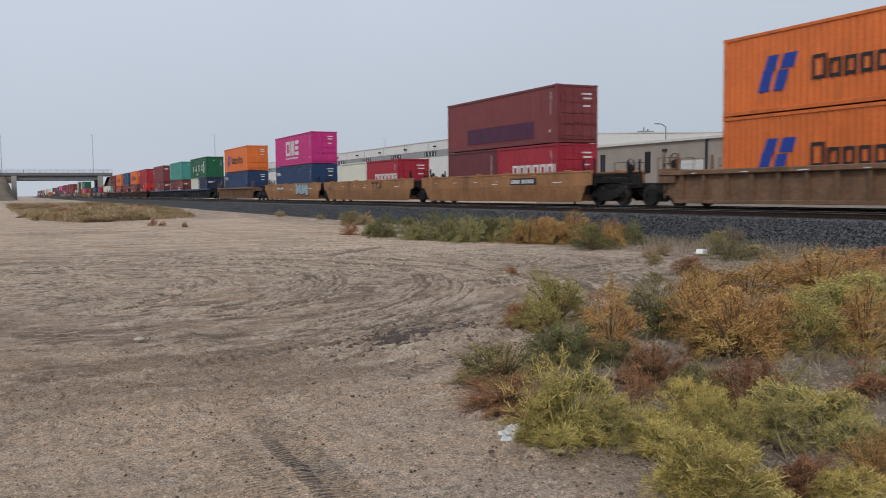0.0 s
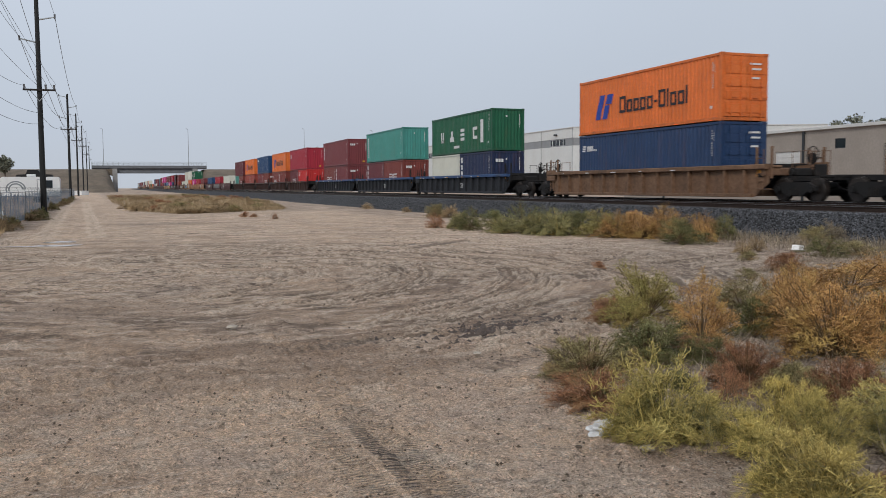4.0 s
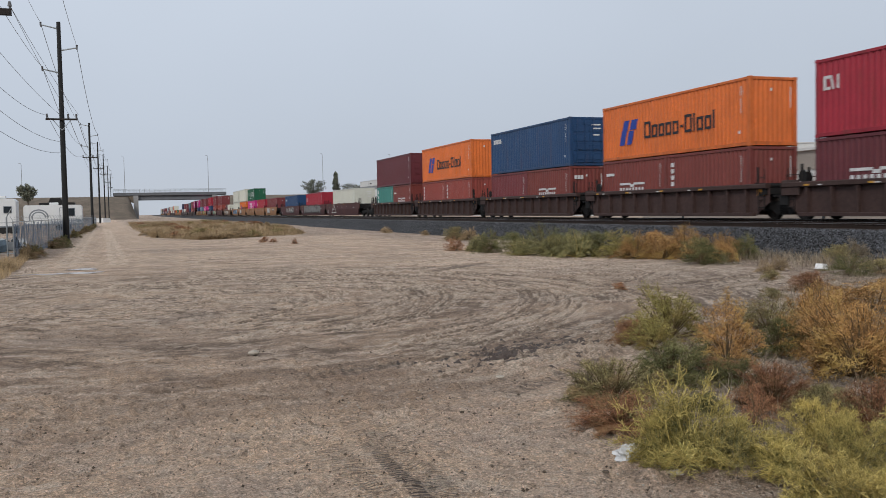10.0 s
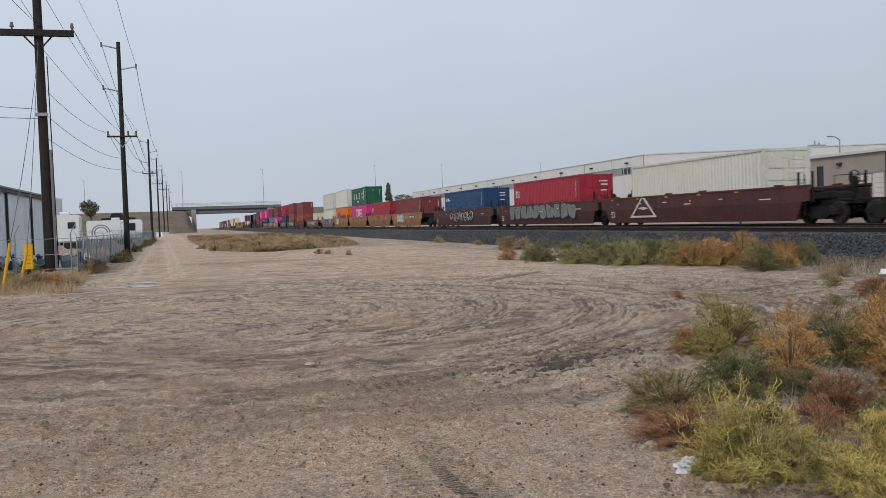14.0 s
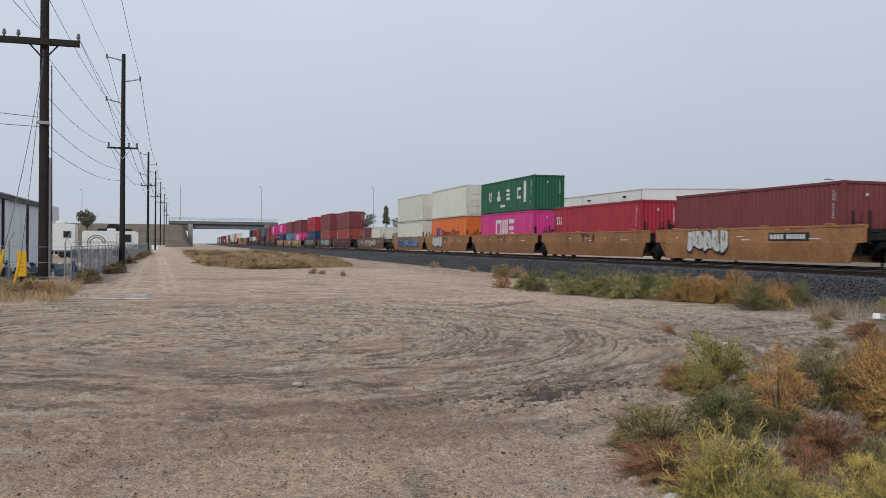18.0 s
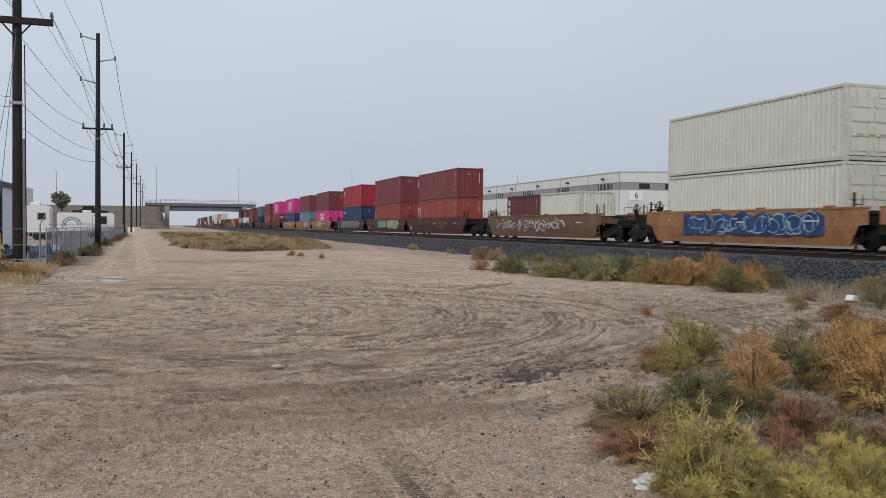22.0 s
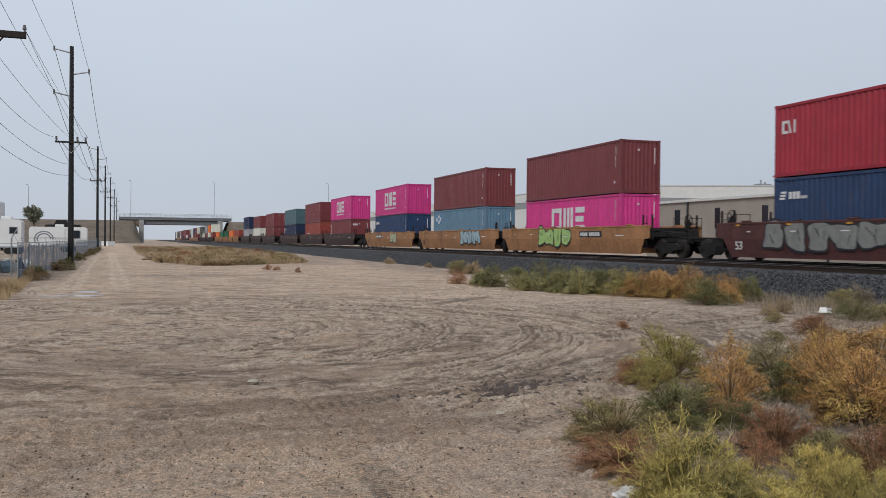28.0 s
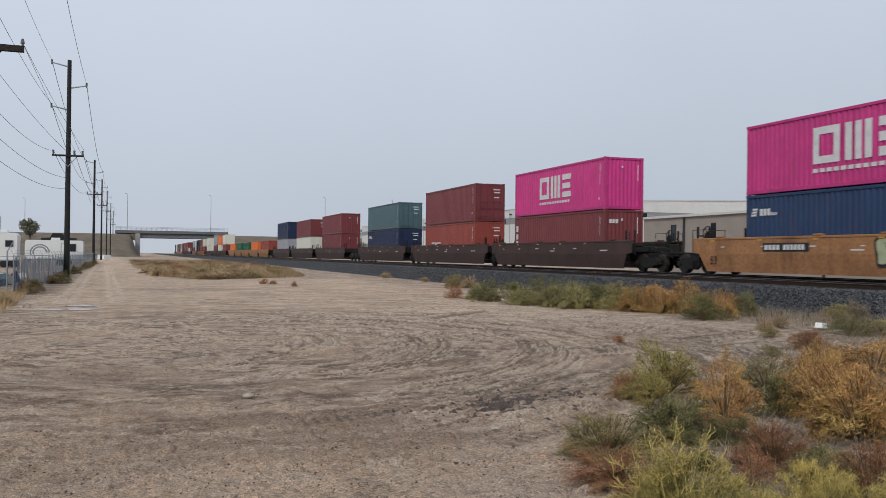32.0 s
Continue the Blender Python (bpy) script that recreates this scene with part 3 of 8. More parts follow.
    h = math2("ADD", math2("MULTIPLY", noise_at(34, 5, 0.75), 1.0), math2("MULTIPLY", noise_at(5.5, 6, 0.65), 1.3))
    h = math2("ADD", h, math2("MULTIPLY", field("tread"), 0.3))
    h = math2("ADD", h, math2("MULTIPLY", math2("MULTIPLY", fine_tracks, patchy), -1.4))
    h = math2("ADD", h, math2("MULTIPLY", math2("MULTIPLY", tracks, driven), -1.2))
    h = math2("ADD", h, print_height)
    bp = n.new("ShaderNodeBump")
    bp.inputs["Strength"].default_value, bp.inputs["Distance"].default_value = 1.0, 0.045
    l.new(h, bp.inputs["Height"])
    l.new(bp.outputs["Normal"], b.inputs["Normal"])
    return m


# shallow dips that hold water: x, y, half length, half width, turn
DIPS = ((-2.0, 26.8, 1.1, 0.36, 0), (-1.6, 28.6, 0.45, 0.4, 0))


def ground_rows():
    """Distances ahead: dense before the camera, growing to the horizon, coarse behind."""
    ahead, y = [], 2.5
    while y < 4500:
        ahead.append(y)
        step = max(0.009, 0.00072 * y * y)
        y += min(step, 0.09 + 0.016 * max(0.0, y - 18), 0.05 * y)
    behind, y, step = [], 2.5, 0.25
    while y > -4000:
        y -= step
        step *= 1.25
        behind.append(y)
    return np.array(behind[::-1] + ahead)


def ground_columns():
    """Fan of slopes x / y: dense across the open lot, coarse to the sides; the last ones also step outwards by a fixed run."""
    mid = list(np.arange(-0.30, 1.46, 0.0030))
    left, right, step = [], [], 0.0030
    while len(right) < 34:
        step *= 1.14
        right.append((right[-1] if right else mid[-1]) + step)
        left.append((left[-1] if left else mid[0]) - step)
    run = 4200.0 * (np.arange(1, 35) / 34) ** 4
    return np.array(left[::-1] + mid + right), np.concatenate([-run[::-1], np.zeros(len(mid)), run])


def build_ground():
    ys = ground_rows()
    us, run = ground_columns()
    reach = np.maximum(3.0, np.abs(ys))
    X, Y = us[None] * reach[:, None] + run[None], np.repeat(ys[:, None], len(us), 1)
    rut, tread, wet = ground_fields(X, Y)
    near = np.clip(1 - np.hypot(X, Y - 15) / 90, 0, 1)
    cell = np.maximum(np.gradient(ys), 0.0030 * reach)[:, None]

    def relief(size, seed, stretch=1.0):
        """Lumps of one size, left out where the sheet is too coarse to hold them."""
        return smooth_noise(X, Y * stretch, size, seed) * np.clip(size / (1.1 * cell) - 0.7, 0, 1)

    Z = (0.05 * smooth_noise(X, Y, 3.1, 1) + 0.03 * smooth_noise(X, Y, 1.1, 2) + 0.034 * relief(0.35, 3) + 0.028 * relief(0.13, 4, 1.3)) * near
    crust = np.clip(smooth_noise(X, Y, 1.7, 21) * 2.2 + 0.55, 0.15, 1)
    Z += crust * (0.034 * relief(0.06, 5) + 0.024 * relief(0.032, 6, 1.2)) * near
    Z += crust * 0.16 * np.clip(relief(0.085, 7) - 0.15, 0, 0.3) * near + 0.2 * np.clip(relief(0.15, 8, 1.2) - 0.27, 0, 0.3) * near
    Z -= crust * 0.22 * np.clip(relief(0.11, 9, 1.4) - 0.22, 0, 0.3) * near
    Z += -0.04 * rut + 0.014 * tread * near + np.clip(wet, 0, 1) * (0.07 * relief(0.2, 11, 1.6) + 0.05 * relief(0.09, 12) - 0.01) * near
    Z += 0.035 * np.clip(1 - np.abs(rut - 0.14) / 0.12, 0, 1) * near
    Z -= 0.02
    for cx, cy, w, d, turn in DIPS:
        c, s_ = math.cos(radians(turn)), math.sin(radians(turn))
        u, v = ((X - cx) * c + (Y - cy) * s_) / w, (-(X - cx) * s_ + (Y - cy) * c) / d
        m = np.clip(2.4 - np.hypot(u, v), 0, 1)
        Z = Z * (1 - m) - 0.026 * m
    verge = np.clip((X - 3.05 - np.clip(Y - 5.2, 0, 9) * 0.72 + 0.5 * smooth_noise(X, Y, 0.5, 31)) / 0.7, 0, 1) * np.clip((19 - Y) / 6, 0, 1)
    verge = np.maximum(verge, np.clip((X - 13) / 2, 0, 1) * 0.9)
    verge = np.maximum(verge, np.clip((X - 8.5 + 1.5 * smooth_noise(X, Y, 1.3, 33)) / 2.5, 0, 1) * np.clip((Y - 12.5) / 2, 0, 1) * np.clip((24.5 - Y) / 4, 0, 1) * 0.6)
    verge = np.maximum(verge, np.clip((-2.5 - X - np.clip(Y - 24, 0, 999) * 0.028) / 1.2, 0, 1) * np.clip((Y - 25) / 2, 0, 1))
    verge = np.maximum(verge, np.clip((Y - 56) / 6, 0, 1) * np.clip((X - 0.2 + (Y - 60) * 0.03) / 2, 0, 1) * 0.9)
    ny, nx = X.shape
    me = bpy.data.meshes.new("ground")
    co = np.stack([X, Y, Z], -1).reshape(-1, 3).astype(np.float32)
    idx = np.arange(nx * ny).reshape(ny, nx)
    quads = np.stack([idx[:-1, :-1], idx[:-1, 1:], idx[1:, 1:], idx[1:, :-1]], -1).reshape(-1, 4)
    me.vertices.add(len(co))
    me.vertices.foreach_set("co", co.ravel())
    me.loops.add(quads.size)
    me.loops.foreach_set("vertex_index", quads.ravel().astype(np.int32))
    me.polygons.add(len(quads))
    me.polygons.foreach_set("loop_start", np.arange(0, quads.size, 4, dtype=np.int32))
    me.update()
    me.polygons.foreach_set("use_smooth", [True] * len(quads))
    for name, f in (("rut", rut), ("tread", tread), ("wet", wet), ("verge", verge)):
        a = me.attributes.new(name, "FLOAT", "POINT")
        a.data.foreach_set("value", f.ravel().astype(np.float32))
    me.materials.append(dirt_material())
    return solid("ground", me, "pale packed dirt lot with wheel ruts and mud patches", "ground", "structure")


build_ground()

# ---- ballast bed, ties and rails of the two tracks ----
RAIL_TOP, NEAR_TRACK, TRAIN_TRACK = 0.914, 21.13, 25.43
GAUGE = 0.7525
BALLAST = mat("dark_grey_crushed_stone", (0.028, 0.029, 0.033), 0.9, 0, 6, 0.6, (0.085, 0.08, 0.075), 0.6, 1.0, 24)
STONE = mat("loose_ballast_stone", (0.052, 0.054, 0.060), 0.85, 0, 8, 0.4, bump=0.3)
sn, sl = STONE.node_tree.nodes, STONE.node_tree.links
isle, spread, tint = sn.new("ShaderNodeNewGeometry"), sn.new("ShaderNodeMapRange"), sn.new("ShaderNodeHueSaturation")
spread.inputs["To Min"].default_value, spread.inputs["To Max"].default_value = 0.12, 2.6
sl.new(isle.outputs["Random Per Island"], spread.inputs["Value"])
sl.new(spread.outputs["Result"], tint.inputs["Value"])
paint_in = sn["Principled BSDF"].inputs["Base Color"]
sl.new(paint_in.links[0].from_socket, tint.inputs["Color"])
sl.new(tint.outputs["Color"], paint_in)
RAIL = mat("rusty_rail_steel", (0.045, 0.03, 0.024), 0.6, 0.5, 5, 0.3)
RAIL_HEAD = mat("polished_rail_head", (0.45, 0.45, 0.47), 0.3, 0.9, 5, 0.2)
TIE = mat("creosoted_timber_tie", (0.05, 0.038, 0.03), 0.85, 0, 4, 0.35, (0.1, 0.09, 0.08), 0.4)

bed = Shape()
ys = [-60 + 4 * k for k in range(320)]
for y in ys:
    prof = [(17.9, -0.08), (18.5, 0.18), (19.5, 0.70), (20.0, 0.74), (22.6, 0.74), (23.3, 0.66), (24.0, 0.74), (26.9, 0.74), (27.6, 0.66), (29.6, -0.08)]
    for (xa, za), (xb, zb) in zip(prof[:-1], prof[1:]):
        bed.quad((xa, y, za), (xb, y, zb), (xb, y + 4, zb), (xa, y + 4, za))
solid("ballast_bed", bed.mesh("ballast_bed", BALLAST, weld=True), "dark grey crushed stone ballast bed under two tracks", "ballast", "structure")

rng = np.random.default_rng(5)
ICO = [(0, 0, 1), (0.9, 0, 0.2), (0.25, 0.85, 0.15), (-0.75, 0.5, 0.2), (-0.7, -0.55, 0.1), (0.3, -0.85, 0.2), (0, 0, -0.5)]
ICF = [(0, 1, 2), (0, 2, 3), (0, 3, 4), (0, 4, 5), (0, 5, 1), (6, 2, 1), (6, 3, 2), (6, 4, 3), (6, 5, 4), (6, 1, 5)]
n_st = 60000
sy = 11 + 85 * rng.random(n_st) ** 2.0
sx = 17.5 + 2.45 * rng.random(n_st) ** 0.75
sz = np.interp(sx, [17.4, 17.9, 18.5, 19.5, 20.0], [-0.02, -0.04, 0.18, 0.70, 0.74])
size, ang = (0.018 + 0.026 * rng.random(n_st)) * (1 + sy * 0.006), rng.random(n_st) * 6.28
loc = np.array(ICO)[None] * (0.6 + 0.75 * rng.random((n_st, len(ICO), 1)))
cs, sn_ = np.cos(ang)[:, None] * size[:, None], np.sin(ang)[:, None] * size[:, None]
co = np.stack([sx[:, None] + loc[..., 0] * cs - loc[..., 1] * sn_, sy[:, None] + loc[..., 0] * sn_ + loc[..., 1] * cs, sz[:, None] + loc[..., 2] * size[:, None] * 0.85 + 0.01], -1).reshape(-1, 3)
tri = (np.array(ICF)[None] + (np.arange(n_st) * len(ICO))[:, None, None]).reshape(-1).astype(np.int32)
me = bpy.data.meshes.new("loose_ballast")
me.vertices.add(len(co))
me.vertices.foreach_set("co", co.astype(np.float32).ravel())
me.loops.add(len(tri))
me.loops.foreach_set("vertex_index", tri)
me.polygons.add(len(tri) // 3)
me.polygons.foreach_set("loop_start", np.arange(0, len(tri), 3, dtype=np.int32))
me.update()
me.materials.append(STONE)
solid("loose_ballast", me, "loose dark grey ballast stones on the embankment shoulder", "stones", "stuff")


def rail_mesh(y0, y1):
    s = Shape()
    prof = [(-0.07, 0), (0.07, 0), (0.07, 0.015), (0.012, 0.035), (0.012, 0.13), (0.036, 0.145), (0.036, 0.171), (-0.036, 0.171), (-0.036, 0.145), (-0.012, 0.13), (-0.012, 0.035), (-0.07, 0.015)]
    s.slab(prof, 1, y0, y1)
    return s


for label, centre in (("empty nearer railway track with rusty rails", NEAR_TRACK), ("farther railway track that carries the train", TRAIN_TRACK)):
    track = thing("railway_track", (centre, 0, RAIL_TOP - 0.175), label, "track", kind="structure")
    rail = kept("rail", lambda: rail_mesh(-60, 1200).mesh("rail", RAIL))
    head = kept("rail_head", lambda: Shape().box(-0.034, 0.034, -60, 1200, 0.171, 0.175).mesh("rail_head", RAIL_HEAD))
    for side in (-GAUGE, GAUGE):
        r = part("rail", rail, track, (side, 0, 0))
        part("running_surface", head, r, None, "polished top of the rail")
    tie = kept("tie", lambda: Shape().box(-1.3, 1.3, -0.11, 0.11, -0.16, 0.0, 0.012).mesh("tie", TIE))
    for k in range(130):
        part("tie", tie, track, (0.03 * math.sin(k * 2.7), 12 + 0.55 * k, -0.002))
    far = Shape()
    for k in range(500):
        far.box(-1.3, 1.3, 84 + 0.55 * k - 0.11, 84 + 0.55 * k + 0.11, -0.16, -0.002)
    tagged(part("far_ties", far.mesh("far_ties", TIE), track), kind="stuff")


# ---- the train: well cars and containers ----
FLOOR = 0.47          # well floor above the rail
MOVERS = []           # thing, distance along the track at the clip's start, x, height


def corrugated_side(L, H):
    """The near or far wall of a container: trapezoid corrugation between top and bottom rails."""
    s = Shape()
    n = int(round((L - 0.3) / 0.278))
    p = (L - 0.3) / n
    y, z0, z1 = -L / 2 + 0.15, 0.16, H - 0.12
    for k in range(n):
        a = y + k * p
        pts = [(0.0, a), (0.0, a + p * 0.34), (0.06, a + p * 0.52), (0.06, a + p * 0.82), (0.0, a + p)]
        for (xa, ya), (xb, yb) in zip(pts[:-1], pts[1:]):
            s.quad((xa, ya, z0), (xb, yb, z0), (xb, yb, z1), (xa, ya, z1))
    return s


def container_body(L, H, key):
    """Walls, roof and floor in one shell, local origin at the middle of the floor."""
    def build():
        s = Shape()
        for sx in (-1, 1):
            c = corrugated_side(L, H)
            i = len(s.v)
            s.v += [(sx * (1.2 - x), y, z) for x, y, z in c.v]
            s.f += [tuple(i + j for j in f) for f in c.f]
        n = 9
        for sy in (-1, 1):
            for k in range(n):
                a, p = -1.1 + k * 2.2 / n, 2.2 / n
                pts = [(0.0, a), (0.0, a + p * 0.3), (0.04, a + p * 0.5), (0.04, a + p * 0.8), (0.0, a + p)]
                for (da, xa), (db, xb) in zip(pts[:-1], pts[1:]):
                    s.quad((xa, sy * (L / 2 - 0.03 - da), 0.16), (xb, sy * (L / 2 - 0.03 - db), 0.16), (xb, sy * (L / 2 - 0.03 - db), H - 0.1), (xa, sy * (L / 2 - 0.03 - da), H - 0.1))
        m = int(L / 0.6)
        for k in range(m):
            a, p = -L / 2 + 0.05 + k * (L - 0.1) / m, (L - 0.1) / m
            pts = [(0, a), (0, a + p * 0.4), (0.02, a + p * 0.5), (0.02, a + p * 0.9), (0, a + p)]
            for (za, ya), (zb, yb) in zip(pts[:-1], pts[1:]):
                s.quad((-1.18, ya, H - 0.025 + za), (1.18, ya, H - 0.025 + za), (1.18, yb, H - 0.025 + zb), (-1.18, yb, H - 0.025 + zb))
        s.quad((-1.18, -L / 2 + 0.05, 0.1), (-1.18, L / 2 - 0.05, 0.1), (1.18, L / 2 - 0.05, 0.1), (1.18, -L / 2 + 0.05, 0.1))
        return s.mesh("container_shell", PAINT[key])
    return kept(("shell", L, H, key), build)


def container_frame(L, H, key):
    def build():
        s = Shape()
        for sx in (-1, 1):
            a, b = sorted((sx * 1.13, sx * 1.219))
            s.box(a, b, -L / 2 + 0.1, L / 2 - 0.1, 0.02, 0.17, 0.012).box(a, b, -L / 2 + 0.1, L / 2 - 0.1, H - 0.13, H - 0.01, 0.012)
            for sy in (-1, 1):
                c, d = sorted((sy * (L / 2 - 0.16), sy * (L / 2 - 0.004)))
                s.box(min(sx * 1.05, sx * 1.219), max(sx * 1.05, sx * 1.219), c, d, 0.1, H - 0.1, 0.015)
        for sy in (-1, 1):
            c, d = sorted((sy * (L / 2 - 0.12), sy * (L / 2 - 0.006)))
            s.box(-1.06, 1.06, c, d, 0.02, 0.18, 0.01).box(-1.06, 1.06, c, d, H - 0.13, H - 0.01, 0.01)
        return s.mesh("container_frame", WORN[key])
    return kept(("frame", L, H, key), build)


def corner_mesh(key):
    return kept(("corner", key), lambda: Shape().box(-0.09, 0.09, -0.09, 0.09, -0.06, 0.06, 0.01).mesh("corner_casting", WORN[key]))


def door_leaf(H, key):
    def build():
        s = Shape()
        s.box(-0.54, 0.54, -0.03, 0.0, 0.2, H - 0.15)
        for k in range(4):
            z = 0.35 + k * (H - 0.7) / 4
            s.box(-0.46, 0.46, -0.055, -0.03, z, z + (H - 0.7) / 4 - 0.16, 0.02)
        return s.mesh("door_leaf", PAINT[key])
    return kept(("door", H, key), build)


def lock_rod(H, key):
    def build():
        s = Shape().tube((0, -0.09, 0.1), (0, -0.09, H - 0.06), 0.018, k=6)
        for z in (0.3, 0.9, 1.5, H - 0.4):
            s.box(-0.04, 0.04, -0.11, -0.06, z, z + 0.08)
        s.box(-0.02, 0.32, -0.12, -0.1, 1.0, 1.04)
        return s.mesh("lock_rod", PAINT[key])
    return kept(("rod", H, key), build)


def marks(key, rects, material, thick=0.008):
    """Flat painted marks on the near wall: (from the left end, width, from the floor, height, slant)."""
    def build():
        s = Shape()
        for r in rects:
            u, w, v, h = r[:4]
            k = r[4] if len(r) > 4 else 0.0
            s.slab([(-u, v), (-u - w, v), (-u - w - k, v + h), (-u - k, v + h)], 0, -thick, 0.0)
        return s.mesh("mark", material)
    return kept(("marks", key, material.name), build)


def word_bars(u, v, widths, h, gap, heights=None):
    out = []
    for k, w in enumerate(widths):
        out.append((u, w, v, h * (heights[k] if heights else 1.0)))
        u += w + gap
    return out


def ring_word(u, v, rhythm, h, t):
    """A word's rhythm as plain open frames: T tall and wide, t tall and thin, x low, - a dash."""
    out = []
    for c in rhythm:
        w, hh = {"T": (0.58, 1.32 * h), "t": (0.16, 1.32 * h), "x": (0.5, h), "-": (0.26, h)}[c]
        if c == "-":
            out.append((u, w, v + 0.42 * h, 0.12))
        elif c == "t":
            out.append((u, t, v, hh))
        else:
            out += [(u, t, v, hh), (u + w - t, t, v, hh), (u + t, w - 2 * t, v + hh - 0.12, 0.12), (u + t, w - 2 * t, v, 0.12)]
        u += w + 0.1
    return out


LOGO = {
    "twin_bolt": [("emblem", [(1.72, 0.5, 0.75, 0.75, 0.24), (2.0, 0.5, 1.5, 0.5, 0.2), (2.42, 0.48, 0.75, 0.7, 0.24), (2.72, 0.6, 1.5, 0.5, 0.2)], "blue"),
              ("painted_name", ring_word(4.1, 0.95, "Txxxx-Ttxxt", 0.62, 0.14), "black")],
    "ring_bars": [("painted_name", [(3.85, 1.34, 0.95, 0.28), (3.85, 1.34, 2.05, 0.28), (3.85, 0.3, 1.23, 0.82), (4.89, 0.3, 1.23, 0.82), (5.45, 0.32, 0.95, 1.38), (5.92, 0.3, 0.95, 1.38), (6.37, 0.32, 0.95, 1.38),
                              (7.0, 1.12, 0.95, 0.33), (7.0, 1.02, 1.47, 0.33), (7.0, 1.12, 2.0, 0.33)], "white"),
            ("painted_line", word_bars(3.85, 0.62, [0.26] * 12, 0.15, 0.09), "white")],
    "wide_word": [("painted_name", [(2.1, 0.22, 1.0, 0.75), (2.5, 0.22, 1.0, 0.75), (2.1, 0.6, 0.95, 0.2), (4.1, 0.8, 0.95, 0.35), (4.3, 0.4, 1.3, 0.45), (6.3, 0.75, 0.95, 0.22), (6.3, 0.75, 1.3, 0.18), (6.3, 0.75, 1.6, 0.22),
                               (8.7, 0.22, 0.95, 0.85), (8.9, 0.6, 0.95, 0.22), (8.9, 0.6, 1.6, 0.22)], "white"),
             ("painted_panel", [(10.1, 0.5, 0.65, 1.6)], "white"), ("painted_line", [(4.9, 1.1, 0.42, 0.2)], "white")],
    "mid_blocks": [("painted_band", [(1.7, 1.05, 1.28, 0.11), (3.05, 1.05, 1.28, 0.11), (2.72, 0.36, 1.18, 0.13)], "white"), ("painted_name", [(1.72 + 0.3 * k, 0.17, 0.4, 0.74) for k in range(8)], "white")],
    "low_blocks": [("painted_band", [(1.7, 1.05, 1.28, 0.11), (3.05, 1.05, 1.28, 0.11), (2.72, 0.36, 1.18, 0.13)], "white"), ("painted_name", [(1.72 + 0.3 * k, 0.17, 0.4, 0.74) for k in range(8)], "white"), ("painted_line", [(0.3, 0.8, 1.8, 0.14)], "white")],
    "slant_pair": [("painted_emblem", [(0.42, 0.12, 1.72, 0.52), (0.56, 0.2, 2.13, 0.11), (0.56, 0.2, 1.72, 0.11), (0.86, 0.1, 1.72, 0.52, -0.14), (1.08, 0.1, 1.72, 0.52)], "white")],
    "corner_stack": [("painted_name", [(0.25, 0.3, 1.9, 0.4), (0.25, 0.3, 1.4, 0.35), (0.25, 0.3, 0.9, 0.4)], "white")],
    "upright_row": [("painted_name", [(0.3, 0.24, 0.5 + 0.3 * k, 0.2) for k in range(6)], "white")],
    "tall_panel": [("painted_panel", [(0.5, 0.42, 0.5, 1.95)], "white"), ("painted_mark", [(0.58, 0.26, 0.58 + 0.2 * k, 0.13) for k in range(9)], "sea")],
    "three_lines": [("painted_emblem", [(0.32, 0.3, 2.02, 0.08), (0.36, 0.3, 2.14, 0.08), (0.40, 0.3, 2.26, 0.08)], "white"), ("painted_name", word_bars(0.85, 2.03, [0.17, 0.17, 0.17, 0.08, 0.08, 0.08], 0.28, 0.05, [1, 1, 1, 0.4, 0.4, 0.4]), "white")],
    "short_word": [("painted_name", word_bars(0.5, 2.1, [0.25, 0.2, 0.2, 0.2, 0.22], 0.3, 0.06), "white")],
    "cubes": [("painted_panel", [(0.6, 0.5, 1.78, 0.7), (1.6, 0.5, 1.78, 0.7)], "sky"), ("painted_panel", [(1.1, 0.5, 1.78, 0.7)], "pale"), ("painted_mark", [(0.7, 0.3, 1.96, 0.34), (1.7, 0.3, 1.96, 0.34)], "white"), ("painted_mark", [(1.21, 0.28, 1.96, 0.34)], "sky")],
    "long_word": [("painted_name", ring_word(1.7, 0.85, "TTTTTTt", 0.55, 0.16), "white")],
    "patch": [("repair_patch", [(2.6, 7.4, 0.35, 0.85)], "purple")],
}
INK = {"white": WHITE_MARK, "blue": BLUE_MARK, "black": BLACK_MARK, "purple": PURPLE_PATCH, "pale": WHITE_MARK, "sky": SKY_MARK, "sea": PAINT["grey_teal"]}
COLOUR_WORDS = {"orange": "orange", "maroon": "maroon", "red": "red", "rust_red": "rust-red", "magenta": "magenta", "pink": "bright pink", "blue": "dark blue", "navy": "navy blue", "green": "dark green", "teal": "teal green",
                "cream": "off-white", "bright_red": "bright red", "light_blue": "pale blue", "light_grey": "pale grey", "grey_teal": "grey-green", "dark_maroon": "dark maroon", "mid_blue": "blue", "brick": "brick-red", "wine": "wine-red"}
H_HIGH, H_STD = 2.896, 2.591


